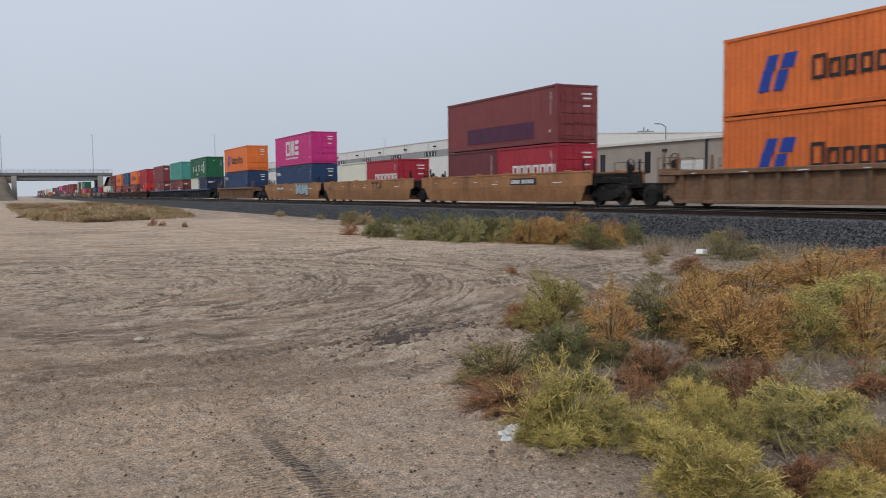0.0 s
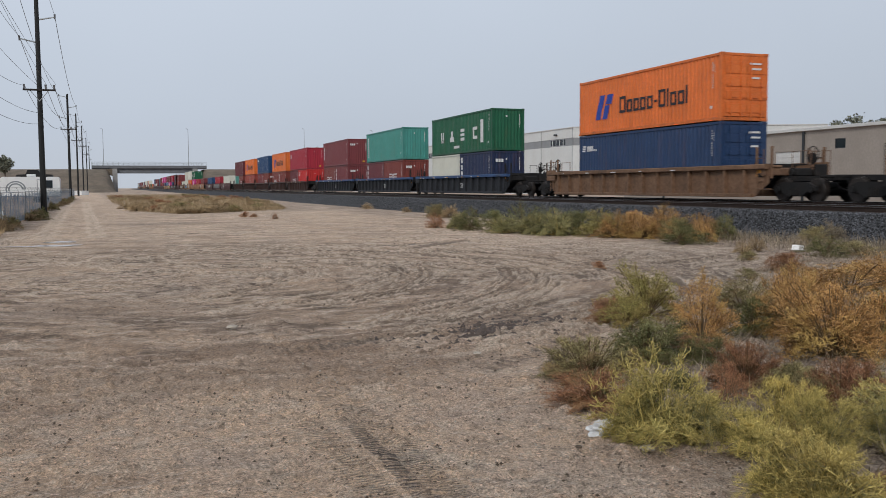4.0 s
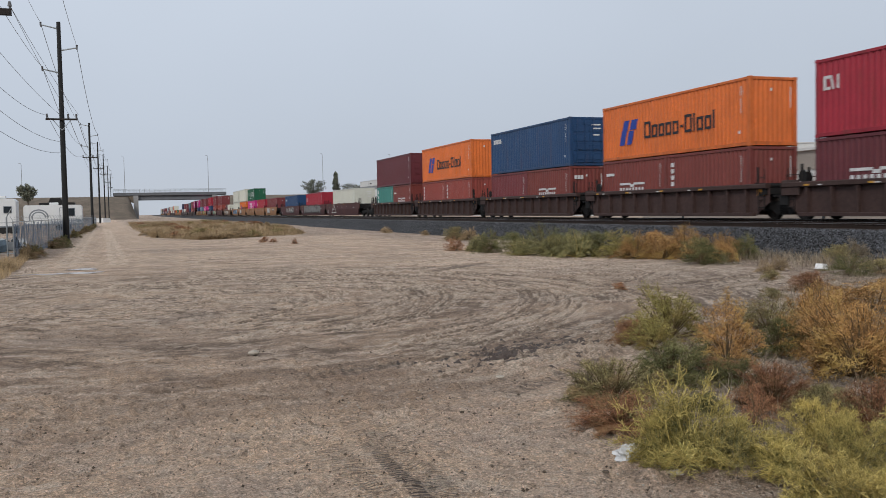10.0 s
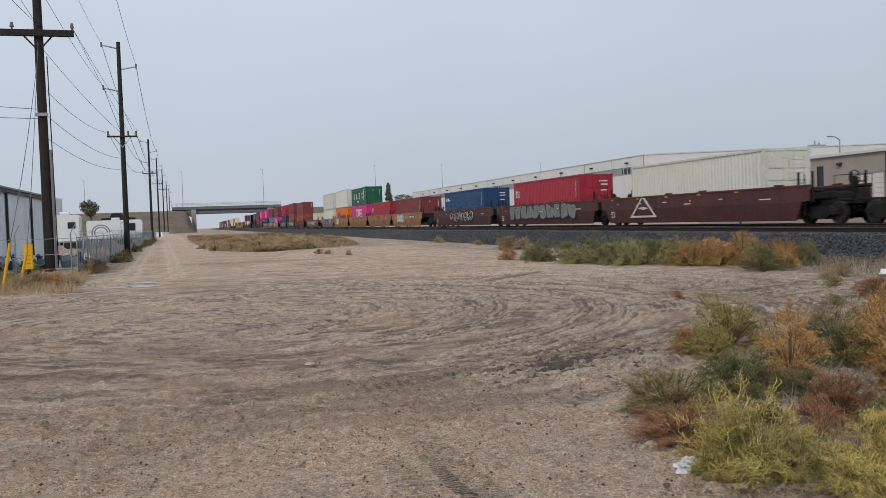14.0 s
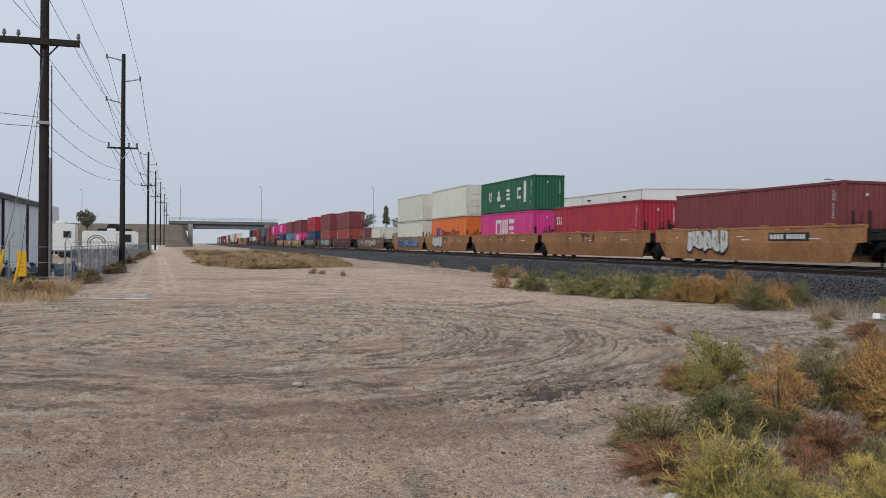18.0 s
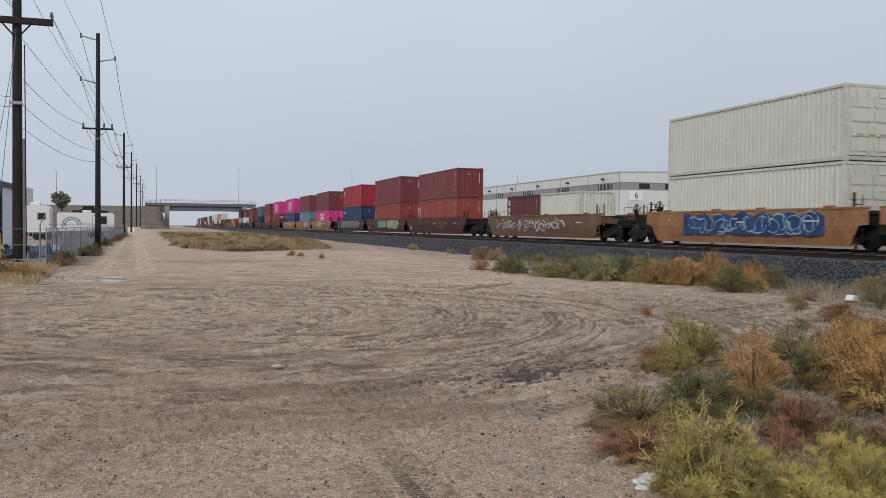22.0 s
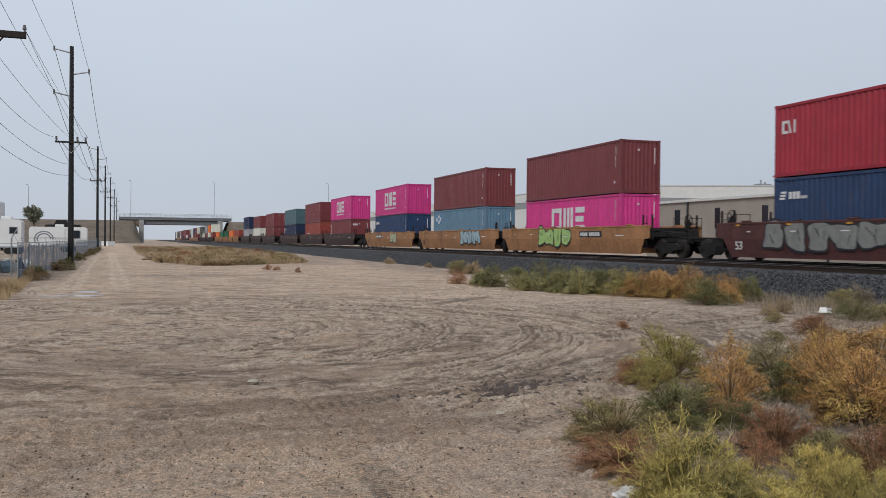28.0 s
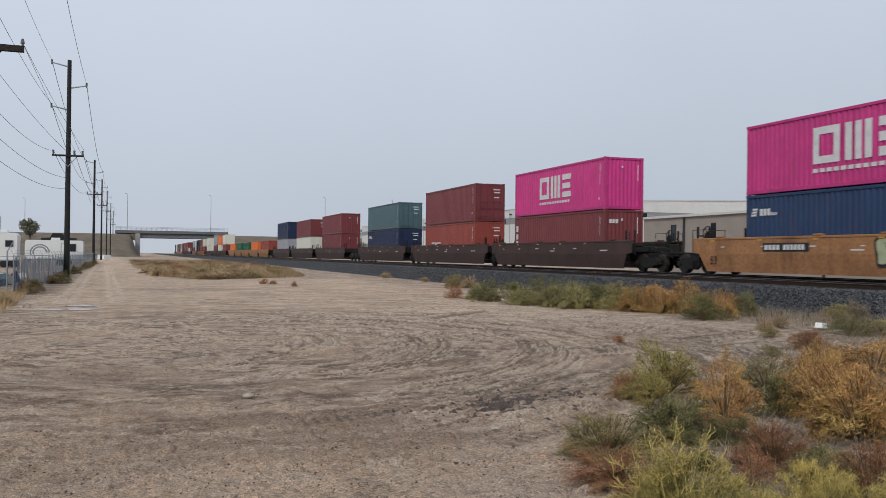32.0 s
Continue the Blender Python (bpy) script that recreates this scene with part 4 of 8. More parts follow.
def container(key, y_far, z, L=12.19, H=H_HIGH, logo="", doors=False, low=False, place=""):
    """One container whose far end stands at y_far at the reference; z is its floor above the rail."""
    y = y_far - L / 2
    word = COLOUR_WORDS[key]
    size = "long" if L > 10 else "short"
    ob = thing("shipping_container", (TRAIN_TRACK, y, RAIL_TOP + z), f"{word} {size} corrugated steel container {place}".strip(), "container", "containers on the train")
    part("shell", container_body(L, H, key), ob)
    part("frame", container_frame(L, H, key), ob)
    if not low:
        for sx in (-1, 1):
            for sy in (-1, 1):
                for zz in (0.06, H - 0.055):
                    part("corner_casting", corner_mesh(key), ob, (sx * 1.135, sy * (L / 2 - 0.088), zz))
    if doors:
        leaf = door_leaf(H, key)
        for sx in (-1, 1):
            d = part("door", leaf, ob, (sx * 0.535, -L / 2 - 0.004, 0))
            if not low:
                for dx in (-0.27, 0.27):
                    part("lock_rod", lock_rod(H, key), d, (dx, 0, 0))
        if not low:
            for bx, bz, bw in ((0.2, 0.5, 0.6), (0.3, 0.72, 0.5), (0.3, 1.1, 0.4)):
                part("text_bar", kept(("doorbar", bw), lambda: Shape().box(0, bw, -0.078, -0.06, 0, 0.08).mesh("text_bar", WHITE_MARK)), ob, (bx, -L / 2, H - bz))
    elif not low:
        tagged(part("end_mark", kept(("endbars", H), lambda: Shape().box(0.82, 0.86, -0.03, -0.022, H - 1.3, H - 0.4).box(-0.2, -0.1, -0.03, -0.022, H - 0.6, H - 0.48).mesh("bars", WHITE_MARK)), ob, (0, -L / 2, 0)), kind="stuff")
    if not low:
        tagged(part("number_lettering", marks(("num", L, H), [(L - 0.62, 0.05, H - 0.42 - 0.105 * k, 0.06) for k in range(11) if k != 4] + [(L - 0.5, 0.03, H - 0.5 - 0.1 * k, 0.045) for k in range(4)] + [(L - 0.75, 0.12, 0.55, 0.13)], WHITE_MARK), ob, (-1.2, L / 2, 0)), kind="stuff")
    if logo in ("slant_pair", "corner_stack", "three_lines", "mid_blocks") and not low:
        part("yellow_label", kept("ylab", lambda: Shape().box(0.45, 0.7, -0.03, -0.022, 0.3, 0.5).mesh("label", YELLOW_MARK)), ob, (0, -L / 2 - (0.05 if doors else 0), 0), "small yellow warning label")
    if logo in ("corner_stack", "mid_blocks", "low_blocks") and not low and not doors:
        for j in range(3):
            part("end_name_bar", kept("ename", lambda: Shape().box(0, 0.16, -0.03, -0.022, 0, 0.22).mesh("bar", WHITE_MARK)), ob, (-0.95 + 0.2 * j, -L / 2, H - 0.75))
    for name, rects, ink in LOGO.get(logo, ()):
        for j, r in enumerate(rects):
            part(name, marks((logo, name, j), [r], INK[ink]), ob, (-1.201 - 0.009 * (name == "painted_mark"), L / 2, 0))
    MOVERS.append((ob, y, TRAIN_TRACK, RAIL_TOP + z))
    return ob


def squiggle(seed, w, h, n, r):
    """Loose spray-painted strokes in a field of w by h: leaning loops and hooks that overlap."""
    rr = random.Random(seed)
    s = Shape()
    k = 0
    for g in range(n):
        u0 = (g + 0.5) * w / n
        for stroke in range(3):
            a, turn = rr.uniform(0, 6.28), rr.uniform(2.0, 5.5) * rr.choice((-1, 1))
            ru, rv = w / n * rr.uniform(0.2, 0.6), h * rr.uniform(0.16, 0.44)
            cu, cv = u0 + rr.uniform(-0.3, 0.3) * w / n, h * rr.uniform(0.38, 0.62)
            lean = rr.uniform(-0.25, 0.25)
            pts = []
            for j in range(11):
                t = a + turn * j / 10
                v = min(h, max(0.0, cv + math.sin(t) * rv))
                pts.append((cu + math.cos(t) * ru + lean * (v - h / 2), v))
            fat = r * rr.uniform(0.6, 1.2)
            for (ua, va), (ub, vb) in zip(pts[:-1], pts[1:]):
                d = Vector((ub - ua, vb - va))
                d = d.normalized() * fat if d.length > 1e-5 else Vector((fat, 0))
                s.slab([(-ua - d.y, va + d.x), (-ub - d.y, vb + d.x), (-ub + d.y, vb - d.x), (-ua + d.y, va - d.x)], 0, -0.004 - 0.00008 * k, -0.0005)
                k += 1
    return s


# well car measures, above the rail
SILL_LOW, SILL_TOP_A, SILL_TOP_B = 0.15, 1.62, 1.46


def side_smooth(half, colour):
    """A folded plate side that tapers up over the wheels at both ends."""
    def build():
        s = Shape()
        up, lo, mid = SILL_TOP_A, SILL_LOW, 0.92
        e = half + 1.05
        s.slab([(-e, 0.96), (-half - 0.6, mid), (half + 0.6, mid), (e, 0.96), (e, up - 0.06), (-e, up - 0.06)], 0, -1.53, -1.47)
        i = len(s.v)
        for x, z, w in ((-1.53, mid, half + 0.6), (-1.44, lo, half + 0.1), (-1.38, lo, half + 0.1), (-1.47, mid, half + 0.6)):
            s.v += [(x, -w, z), (x, w, z)]
        s.f += [(i, i + 1, i + 3, i + 2), (i + 2, i + 3, i + 5, i + 4), (i + 4, i + 5, i + 7, i + 6), (i, i + 2, i + 4, i + 6), (i + 1, i + 7, i + 5, i + 3)]
        s.box(-1.55, -1.38, -e, e, up - 0.1, up, 0.02)
        return s.mesh("side_sill", CAR[colour])
    return kept(("smooth", half, colour), build)


def side_ribbed(half, colour):
    def build():
        s = Shape()
        up, lo, e = SILL_TOP_B, SILL_LOW, half + 0.95
        s.slab([(-e, 0.7), (-half - 0.1, lo), (half + 0.1, lo), (e, 0.7), (e, up - 0.1), (-e, up - 0.1)], 0, -1.40, -1.36)
        s.box(-1.55, -1.34, -half - 0.1, half + 0.1, lo, lo + 0.14, 0.015)
        return s.mesh("side_sill", CAR[colour])
    return kept(("ribbed", half, colour), build)


def truck(parent, y, low=False):
    """A four-wheel truck under the end of a car: side frames with springs, bolster, two wheel sets."""
    def frame_mesh():
        s = Shape()
        for sx in (-1, 1):
            a, b = sorted((sx * 0.93, sx * 1.07))
            s.slab([(-1.12, 0.40), (-0.72, 0.40), (-0.38, 0.20), (0.38, 0.20), (0.72, 0.40), (1.12, 0.40), (1.12, 0.56), (0.66, 0.74), (-0.66, 0.74), (-1.12, 0.56)], 0, a, b)
            for y in (-0.16, 0.0, 0.16):
                s.tube((sx * 1.08, y, 0.24), (sx * 1.08, y, 0.52), 0.06, k=8)
            for y in (-0.9, 0.9):
                s.tube((sx * 1.06, y, 0.46), (sx * 1.14, y, 0.46), 0.12, k=10)
        s.box(-0.95, 0.95, -0.2, 0.2, 0.5, 0.72, 0.03)
        return s.mesh("truck_frame", STEEL_DARK)

    def wheel_mesh():
        s = Shape().tube((-0.07, 0, 0), (0.06, 0, 0), 0.457, 0.452, 20).tube((0.03, 0, 0), (0.085, 0, 0), 0.488, 0.482, 20)
        s.tube((-0.085, 0, 0), (-0.06, 0, 0), 0.40, 0.42, 20).tube((-0.1, 0, 0), (-0.07, 0, 0), 0.13, 0.16, 12)
        return s.mesh("wheel", WHEEL_STEEL)
    t = part("truck", kept("truck", frame_mesh), parent, (0, y, 0), "grimy cast steel truck")
    w = kept("wheel", wheel_mesh)
    for wy in (-0.9, 0.9):
        part("wheel", w, t, (-0.75, wy, 0.457))
        part("wheel", w, t, Matrix.Translation((0.75, wy, 0.457)) @ pose(0, 0, 0, 0, 0, 180))
        if not low:
            part("axle", kept("axle", lambda: Shape().tube((-0.7, 0, 0), (0.7, 0, 0), 0.08).mesh("axle", STEEL_DARK)), t, (0, wy, 0.457))
    return t


def platform(parent, y0, y1, colour, low, brake):
    """The deck over the trucks between the well and the end of the car, with posts, ladder and gear. y0 is at the well."""
    s = 1 if y1 > y0 else -1
    L = abs(y1 - y0)
    gear_paint = CAR[colour] if colour == "old_tan" else STEEL_DARK

    def deck():
        m = Shape()
        m.slab([(0, 0.62), (0.5, 0.98), (L, 0.98), (L, 0.80), (0.9, 0.76), (0.3, 0.45)], 0, -0.62, 0.62)
        m.box(-1.36, 1.36, 0.0, 0.12, 0.5, 1.5, 0.02).box(-1.42, 1.42, 0.3, 0.62, 0.95, 1.08, 0.02)
        m.box(-1.3, 1.3, L - 0.35, L - 0.2, 0.9, 1.0, 0.02)
        return m.mesh("end_platform", STEEL_DARK)
    at = Matrix.Translation((0, y0, 0)) @ Matrix.Diagonal((1, s, 1, 1))
    if s < 0:
        at = Matrix.Translation((0, y0, 0)) @ pose(0, 0, 0, 0, 0, 180)
    p = part("end_platform", kept(("deck", round(L, 2), colour), deck), parent, at)
    if low:
        return

    def ladder():
        m = Shape()
        for y in (0.22, 0.58):
            m.tube((0, y, 0.35), (0, y, 2.05), 0.022, k=6)
        for k in range(5):
            m.tube((0, 0.22, 0.5 + 0.3 * k), (0, 0.58, 0.5 + 0.3 * k), 0.016, k=6)
        return m.mesh("ladder", gear_paint)

    def gear():
        m = Shape()
        m.box(-0.5, 0.3, 0.5, 0.9, 0.98, 1.3, 0.05).tube((-0.9, 0.75, 1.12), (0.4, 0.75, 1.12), 0.13, k=10).tube((-0.9, 0.45, 0.98), (-0.9, 0.45, 1.75), 0.03, k=6)
        m.tube((-0.96, 0.45, 1.7), (-0.92, 0.45, 1.7), 0.24, k=14).box(-1.2, -0.6, 0.9, 1.0, 1.0, 1.45, 0.03)
        return m.mesh("brake_gear", STEEL_DARK)

    def wheel():
        m = Shape()
        ring = [(-1.0, 0.32 * math.cos(radians(a)), 1.86 + 0.32 * math.sin(radians(a))) for a in range(0, 361, 24)]
        m.path(ring, 0.022, 5)
        for a in (0, 60, 120):
            c, d = 0.31 * math.cos(radians(a)), 0.31 * math.sin(radians(a))
            m.tube((-1.0, -c, 1.86 - d), (-1.0, c, 1.86 + d), 0.012, k=4)
        return m.mesh("brake_wheel", STEEL_DARK)

    def rails_():
        m = Shape()
        m.path([(0, 0.12, 1.0), (0, 0.12, 2.0), (0, 1.15, 2.0), (0, 1.15, 1.0)], 0.02, 5)
        m.tube((0, 0.12, 1.5), (0, 1.15, 1.5), 0.014, k=4)
        return m.mesh("handrail", gear_paint)

    def box_():
        return Shape().box(-1.45, -1.05, 0.7, 1.2, 0.55, 1.0, 0.04).box(-1.4, -0.9, 0.2, 0.55, 1.08, 1.45, 0.04).mesh("valve_box", STEEL_DARK)
    if brake:
        part("brake_wheel", kept("bwheel", wheel), p, (0, 0.7, 0))
        for x in (-1.48, -0.5):
            part("handrail", kept(("hrail", gear_paint.name), rails_), p, (x, 0, 0))
    part("valve_box", kept("vbox", box_), p)

    def post():
        return Shape().box(-0.035, 0.035, -0.05, 0.05, 0.9, 2.15, 0.01).mesh("guide_post", gear_paint)
    for x in (-1.46, 1.46):
        part("ladder", kept(("ladder", gear_paint.name), ladder), p, (x, 0.15, 0))
    part("brake_gear", kept("gear", gear), p, (0, 0.3 if brake else 0.05, 0))
    part("grab_iron", kept("grab", lambda: Shape().path([(-1.5, 0.05, 1.0), (-1.52, 0.05, 1.75), (-1.52, 0.75, 1.75), (-1.5, 0.75, 1.0)], 0.02).mesh("grab_iron", STEEL_DARK)), p)
    part("end_beam", kept(("endbeam", gear_paint.name), lambda: Shape().box(-1.5, 1.5, 0.62, 0.86, 1.0, 1.32, 0.04).box(-1.5, -0.7, 0.1, 0.9, 1.32, 1.42, 0.02).box(0.7, 1.5, 0.1, 0.9, 1.32, 1.42, 0.02).mesh("end_beam", gear_paint)), p)
    part("corner_plate", kept(("cplate", colour), lambda: Shape().box(-1.55, -1.47, 0.05, 1.0, 0.95, 1.55, 0.02).mesh("corner_plate", CAR[colour])), p)
    for x in (-1.3, 1.3):
        for y in ((0.14, 1.0) if L > 2 else (0.14,)):
            part("guide_post", kept(("post", gear_paint.name), post), p, (x, y, 0))


def coupler(parent, y, s):
    def build():
        m = Shape().box(-0.12, 0.12, -0.3, 0.62, 0.72, 0.95, 0.03).box(-0.2, 0.16, 0.55, 0.85, 0.68, 0.98, 0.06)
        m.path([(0.3, 0, 0.8), (0.34, 0.4, 0.5), (0.34, 0.8, 0.42), (0.3, 1.1, 0.55)], 0.025)
        return m.mesh("coupler", STEEL_DARK)
    part("coupler", kept("coupler", build), parent, Matrix.Translation((0, y, 0)) @ pose(0, 0, 0, 0, 0, 0 if s > 0 else 180))


def well_car(y_mid, kind, colour, half, back, front, end_back, end_front, extras=(), low=False):
    """A well car with its middle at y_mid. half: half the well's length; back, front: from the middle to the far and near end of the
    car; end_back, end_front: True where a set ends with its own truck and coupler, False where the truck is shared with the next car."""
    words = {"tan": "tan-orange", "brown": "dark brown", "old_tan": "faded brown", "black": "black", "maroon": "dark maroon"}[colour]
    ob = thing("well_car", (TRAIN_TRACK, y_mid, RAIL_TOP), f"{words} steel railway well car with {'ribbed' if kind == 'ribbed' else 'smooth'} sides", "railway car", "cars of the train")
    side = (side_ribbed if kind == "ribbed" else side_smooth)(half, colour)
    top = SILL_TOP_B if kind == "ribbed" else SILL_TOP_A
    for turn in (0, 180):
        sd = part("side_sill", side, ob, pose(0, 0, 0, 0, 0, turn))
        if kind == "ribbed":
            e = half + 0.95
            part("top_chord", kept(("chord", half, colour), lambda: Shape().box(-1.60, -1.34, -e, e, top - 0.2, top, 0.03).mesh("top_chord", BLUE_TRIM if colour == "black" else CAR[colour])), sd)
            rib = kept(("rib", colour), lambda: Shape().slab([(-1.555, SILL_LOW + 0.14), (-1.395, SILL_LOW + 0.14), (-1.395, SILL_TOP_B - 0.2), (-1.555, SILL_TOP_B - 0.2)], 1, -0.055, 0.055).mesh("rib", CAR[colour]))
            n = int(2 * half / 1.25)
            for k in range(n + 1):
                if not low or turn == 0:
                    part("rib", rib, sd, (0, -half + 0.35 + k * (2 * half - 0.7) / n, 0))
        else:
            lug = kept(("lug", colour), lambda: Shape().box(-1.56, -1.40, -0.24, 0.24, SILL_TOP_A, SILL_TOP_A + 0.07, 0.02).mesh("lug", CAR[colour]))
            if not low:
                for y in (-half + 0.9, -1.6, 1.6, half - 0.9):
                    part("top_lug", lug, sd, (0, y, 0))
    floor = kept(("floor", half, colour), lambda: Shape().box(-1.38, 1.38, -half, -half + 1.2, SILL_LOW + 0.05, FLOOR - 0.02).box(-1.38, 1.38, half - 1.2, half, SILL_LOW + 0.05, FLOOR - 0.02).box(-1.38, 1.38, -0.5, 0.5, SILL_LOW + 0.05, FLOOR - 0.02).box(-0.3, 0.3, -half, half, SILL_LOW + 0.08, FLOOR - 0.05).mesh("well_floor", CAR[colour]))
    part("well_floor", floor, ob)
    for s, reach, ends in ((1, back, end_back), (-1, front, end_front)):
        platform(ob, s * half, s * reach, colour, low, ends)
        if ends:
            truck(ob, s * (reach - 1.75), low)
            coupler(ob, s * (reach - 0.55), s)
        elif s < 0:
            truck(ob, -reach, low)
    if not low:
        x = -1.602 if kind == "ribbed" else -1.531
        b = marks(("small", kind, half), [(1.0 + 2.6 * k, 0.2 + 0.12 * (k % 3), 1.2 if kind != "ribbed" else 1.3, 0.045) for k in range(int((2 * half - 2) / 2.6))] + ([(2 * half - 2.2, 0.8, 1.08, 0.05), (half, 0.6, 1.05, 0.05)] if kind != "ribbed" else []), WHITE_MARK)
        tagged(part("stencil", b, ob, (x, half, 0)), kind="stuff")
        strip = marks("refl", [(0, 0.26, 0, 0.07)], YELLOW_MARK)
        for k in range(int(2 * half / 3.1) if colour != "old_tan" else 0):
            part("reflector_strip", strip, ob, (-1.604 if kind == "ribbed" else -1.552, half - 0.3 - k * 3.1, top - 0.16), "yellow reflector strip")
        if kind == "ribbed":
            for u in (-0.75, 2 * half + 0.25):
                part("reflector_panel", marks("rpanel", [(0, 0.5, 0, 0.26)], AMBER_MARK), ob, (-1.404, half - u, 0.98), "amber reflector panel")
    for name, me, at in extras:
        q = part(name, me, ob, at)
        if name in ("graffiti", "number_lettering"):
            tagged(q, kind="stuff")
    MOVERS.append((ob, y_mid, TRAIN_TRACK, RAIL_TOP))
    return ob


def graffiti(kind, seed, u, w, h, n, ink, half, z=0.5):
    return ("graffiti", kept(("graf", seed, n, ink.name), lambda: squiggle(seed, w, h, n, 0.026).mesh("graffiti", ink)), (-1.535 if kind == "smooth" else -1.57, half - u, z))


def graffiti_fill(seed, w, h, ink):
    """A lumpy field of one spray colour, wide letters run together."""
    def build():
        rr = random.Random(seed)
        top, low = [], []
        n = 22
        for k in range(n + 1):
            u = w * k / n
            b = math.sin(k * 1.9 + seed) * 0.5 + 0.5
            top.append((-u, h * (0.72 + 0.22 * b + rr.uniform(0, 0.06))))
            low.append((-u, h * (0.02 + 0.16 * (1 - b) * rr.random())))
        return Shape().slab(top + low[::-1], 0, -0.003, 0.0).mesh("graffiti", ink)
    return kept(("fill", seed, w, ink.name), build)


def bubble_letters(seed, w, h, n, ink, edge):
    """Fat spray-painted letters side by side: a lumpy body on a wider dark edge, with short slits in it."""
    def build(which):
        rr = random.Random(seed)
        s = Shape()
        for g in range(n):
            cu, cv, a = (g + 0.5) * w / n, h * rr.uniform(0.46, 0.54), [rr.uniform(-1, 1) for _ in range(6)]
            lean = rr.uniform(-0.2, 0.2)
            ring = []
            for j in range(20):
                t = 2 * math.pi * j / 20
                f = 1 + 0.13 * math.sin(2 * t + 3 * a[0]) + 0.12 * math.sin(3 * t + 3 * a[1]) + 0.07 * math.sin(5 * t + 3 * a[2])
                c, d = math.cos(t), math.sin(t)
                ring.append((math.copysign(abs(c) ** 0.6, c) * f * w / n * 0.5, math.copysign(abs(d) ** 0.6, d) * f * h * 0.45))
            lift = 0.0001 * g
            if which == "edge":
                s.slab([(-cu - 1.1 * p - lean * q, cv + 1.1 * q) for p, q in ring], 0, -0.003 - lift, 0.0)
            elif which == "body":
                s.slab([(-cu - 0.94 * p - lean * q, cv + 0.94 * q) for p, q in ring], 0, -0.0055 - lift, -0.004)
            else:
                for k in range(3):
                    p, q, m = rr.uniform(-0.2, 0.2) * w / n, rr.uniform(-0.22, 0.22) * h, rr.uniform(-1.2, 1.2)
                    x, z = 0.16 * w / n * math.cos(m + 1.5), 0.17 * h * math.sin(m + 1.5)
                    s.slab([(-cu - p - x, cv + q - z), (-cu - p - x - 0.035, cv + q - z + 0.02), (-cu - p + x - 0.035, cv + q + z + 0.02), (-cu - p + x, cv + q + z)], 0, -0.008 - lift - 0.0002 * k, -0.007)
        return s.mesh("graffiti", {"edge": edge, "body": ink, "slit": edge}[which])
    return [kept(("bubble", seed, w, ink.name, which), lambda: build(which)) for which in ("edge", "body", "slit")]


def number_panel(half, u, dark=True):
    """The dark plate with the car's number, as plain bars."""
    return [("number_plate", kept(("plate", dark), lambda: marks("plate", [(0, 2.6, 0, 0.34)], BLACK_MARK)), (-1.534, half - u, 1.02)),
            ("number_lettering", marks("platebars", [(0.12 + 0.23 * k, 0.17, 0.07, 0.2) for k in range(4)] + [(1.2 + 0.2 * k, 0.15, 0.07, 0.2) for k in range(6)], WHITE_MARK), (-1.5425, half - u, 1.02))]


def length_mark(half, u, z, ink=WHITE_MARK, kind="smooth"):
    return ("length_mark", lettering("53", 0.5, ink), (-1.545 if kind == "smooth" else -1.41, half - u, z))


def name_bars(half, u, ink):
    return ("painted_name", marks(("word_bar", ink.name), [(0, 0.6, 0.36, 0.14), (0.23, 0.14, 0, 0.36), (0.72, 0.6, 0.36, 0.14), (0.95, 0.14, 0, 0.36), (1.44, 0.16, 0, 0.5, 0.3), (1.74, 0.16, 0, 0.5)], ink), (-1.5335, half - u, 0.98))


S40, S53 = 6.55, 8.35     # half lengths of the wells
# far end of the load at 0 s less its share of the slowing, side, colour, half well, last of its set (back end), first of its set (front end),
# lower row of containers, upper container: (colour, length, height, marks, doors)
H, T = H_HIGH, H_STD
TWENTY = 6.058


def c40(k, logo="", doors=False, h=H):
    return (k, 12.19, h, logo, doors)


def c20(k, logo="", doors=False):
    return (k, TWENTY, T, logo, doors)


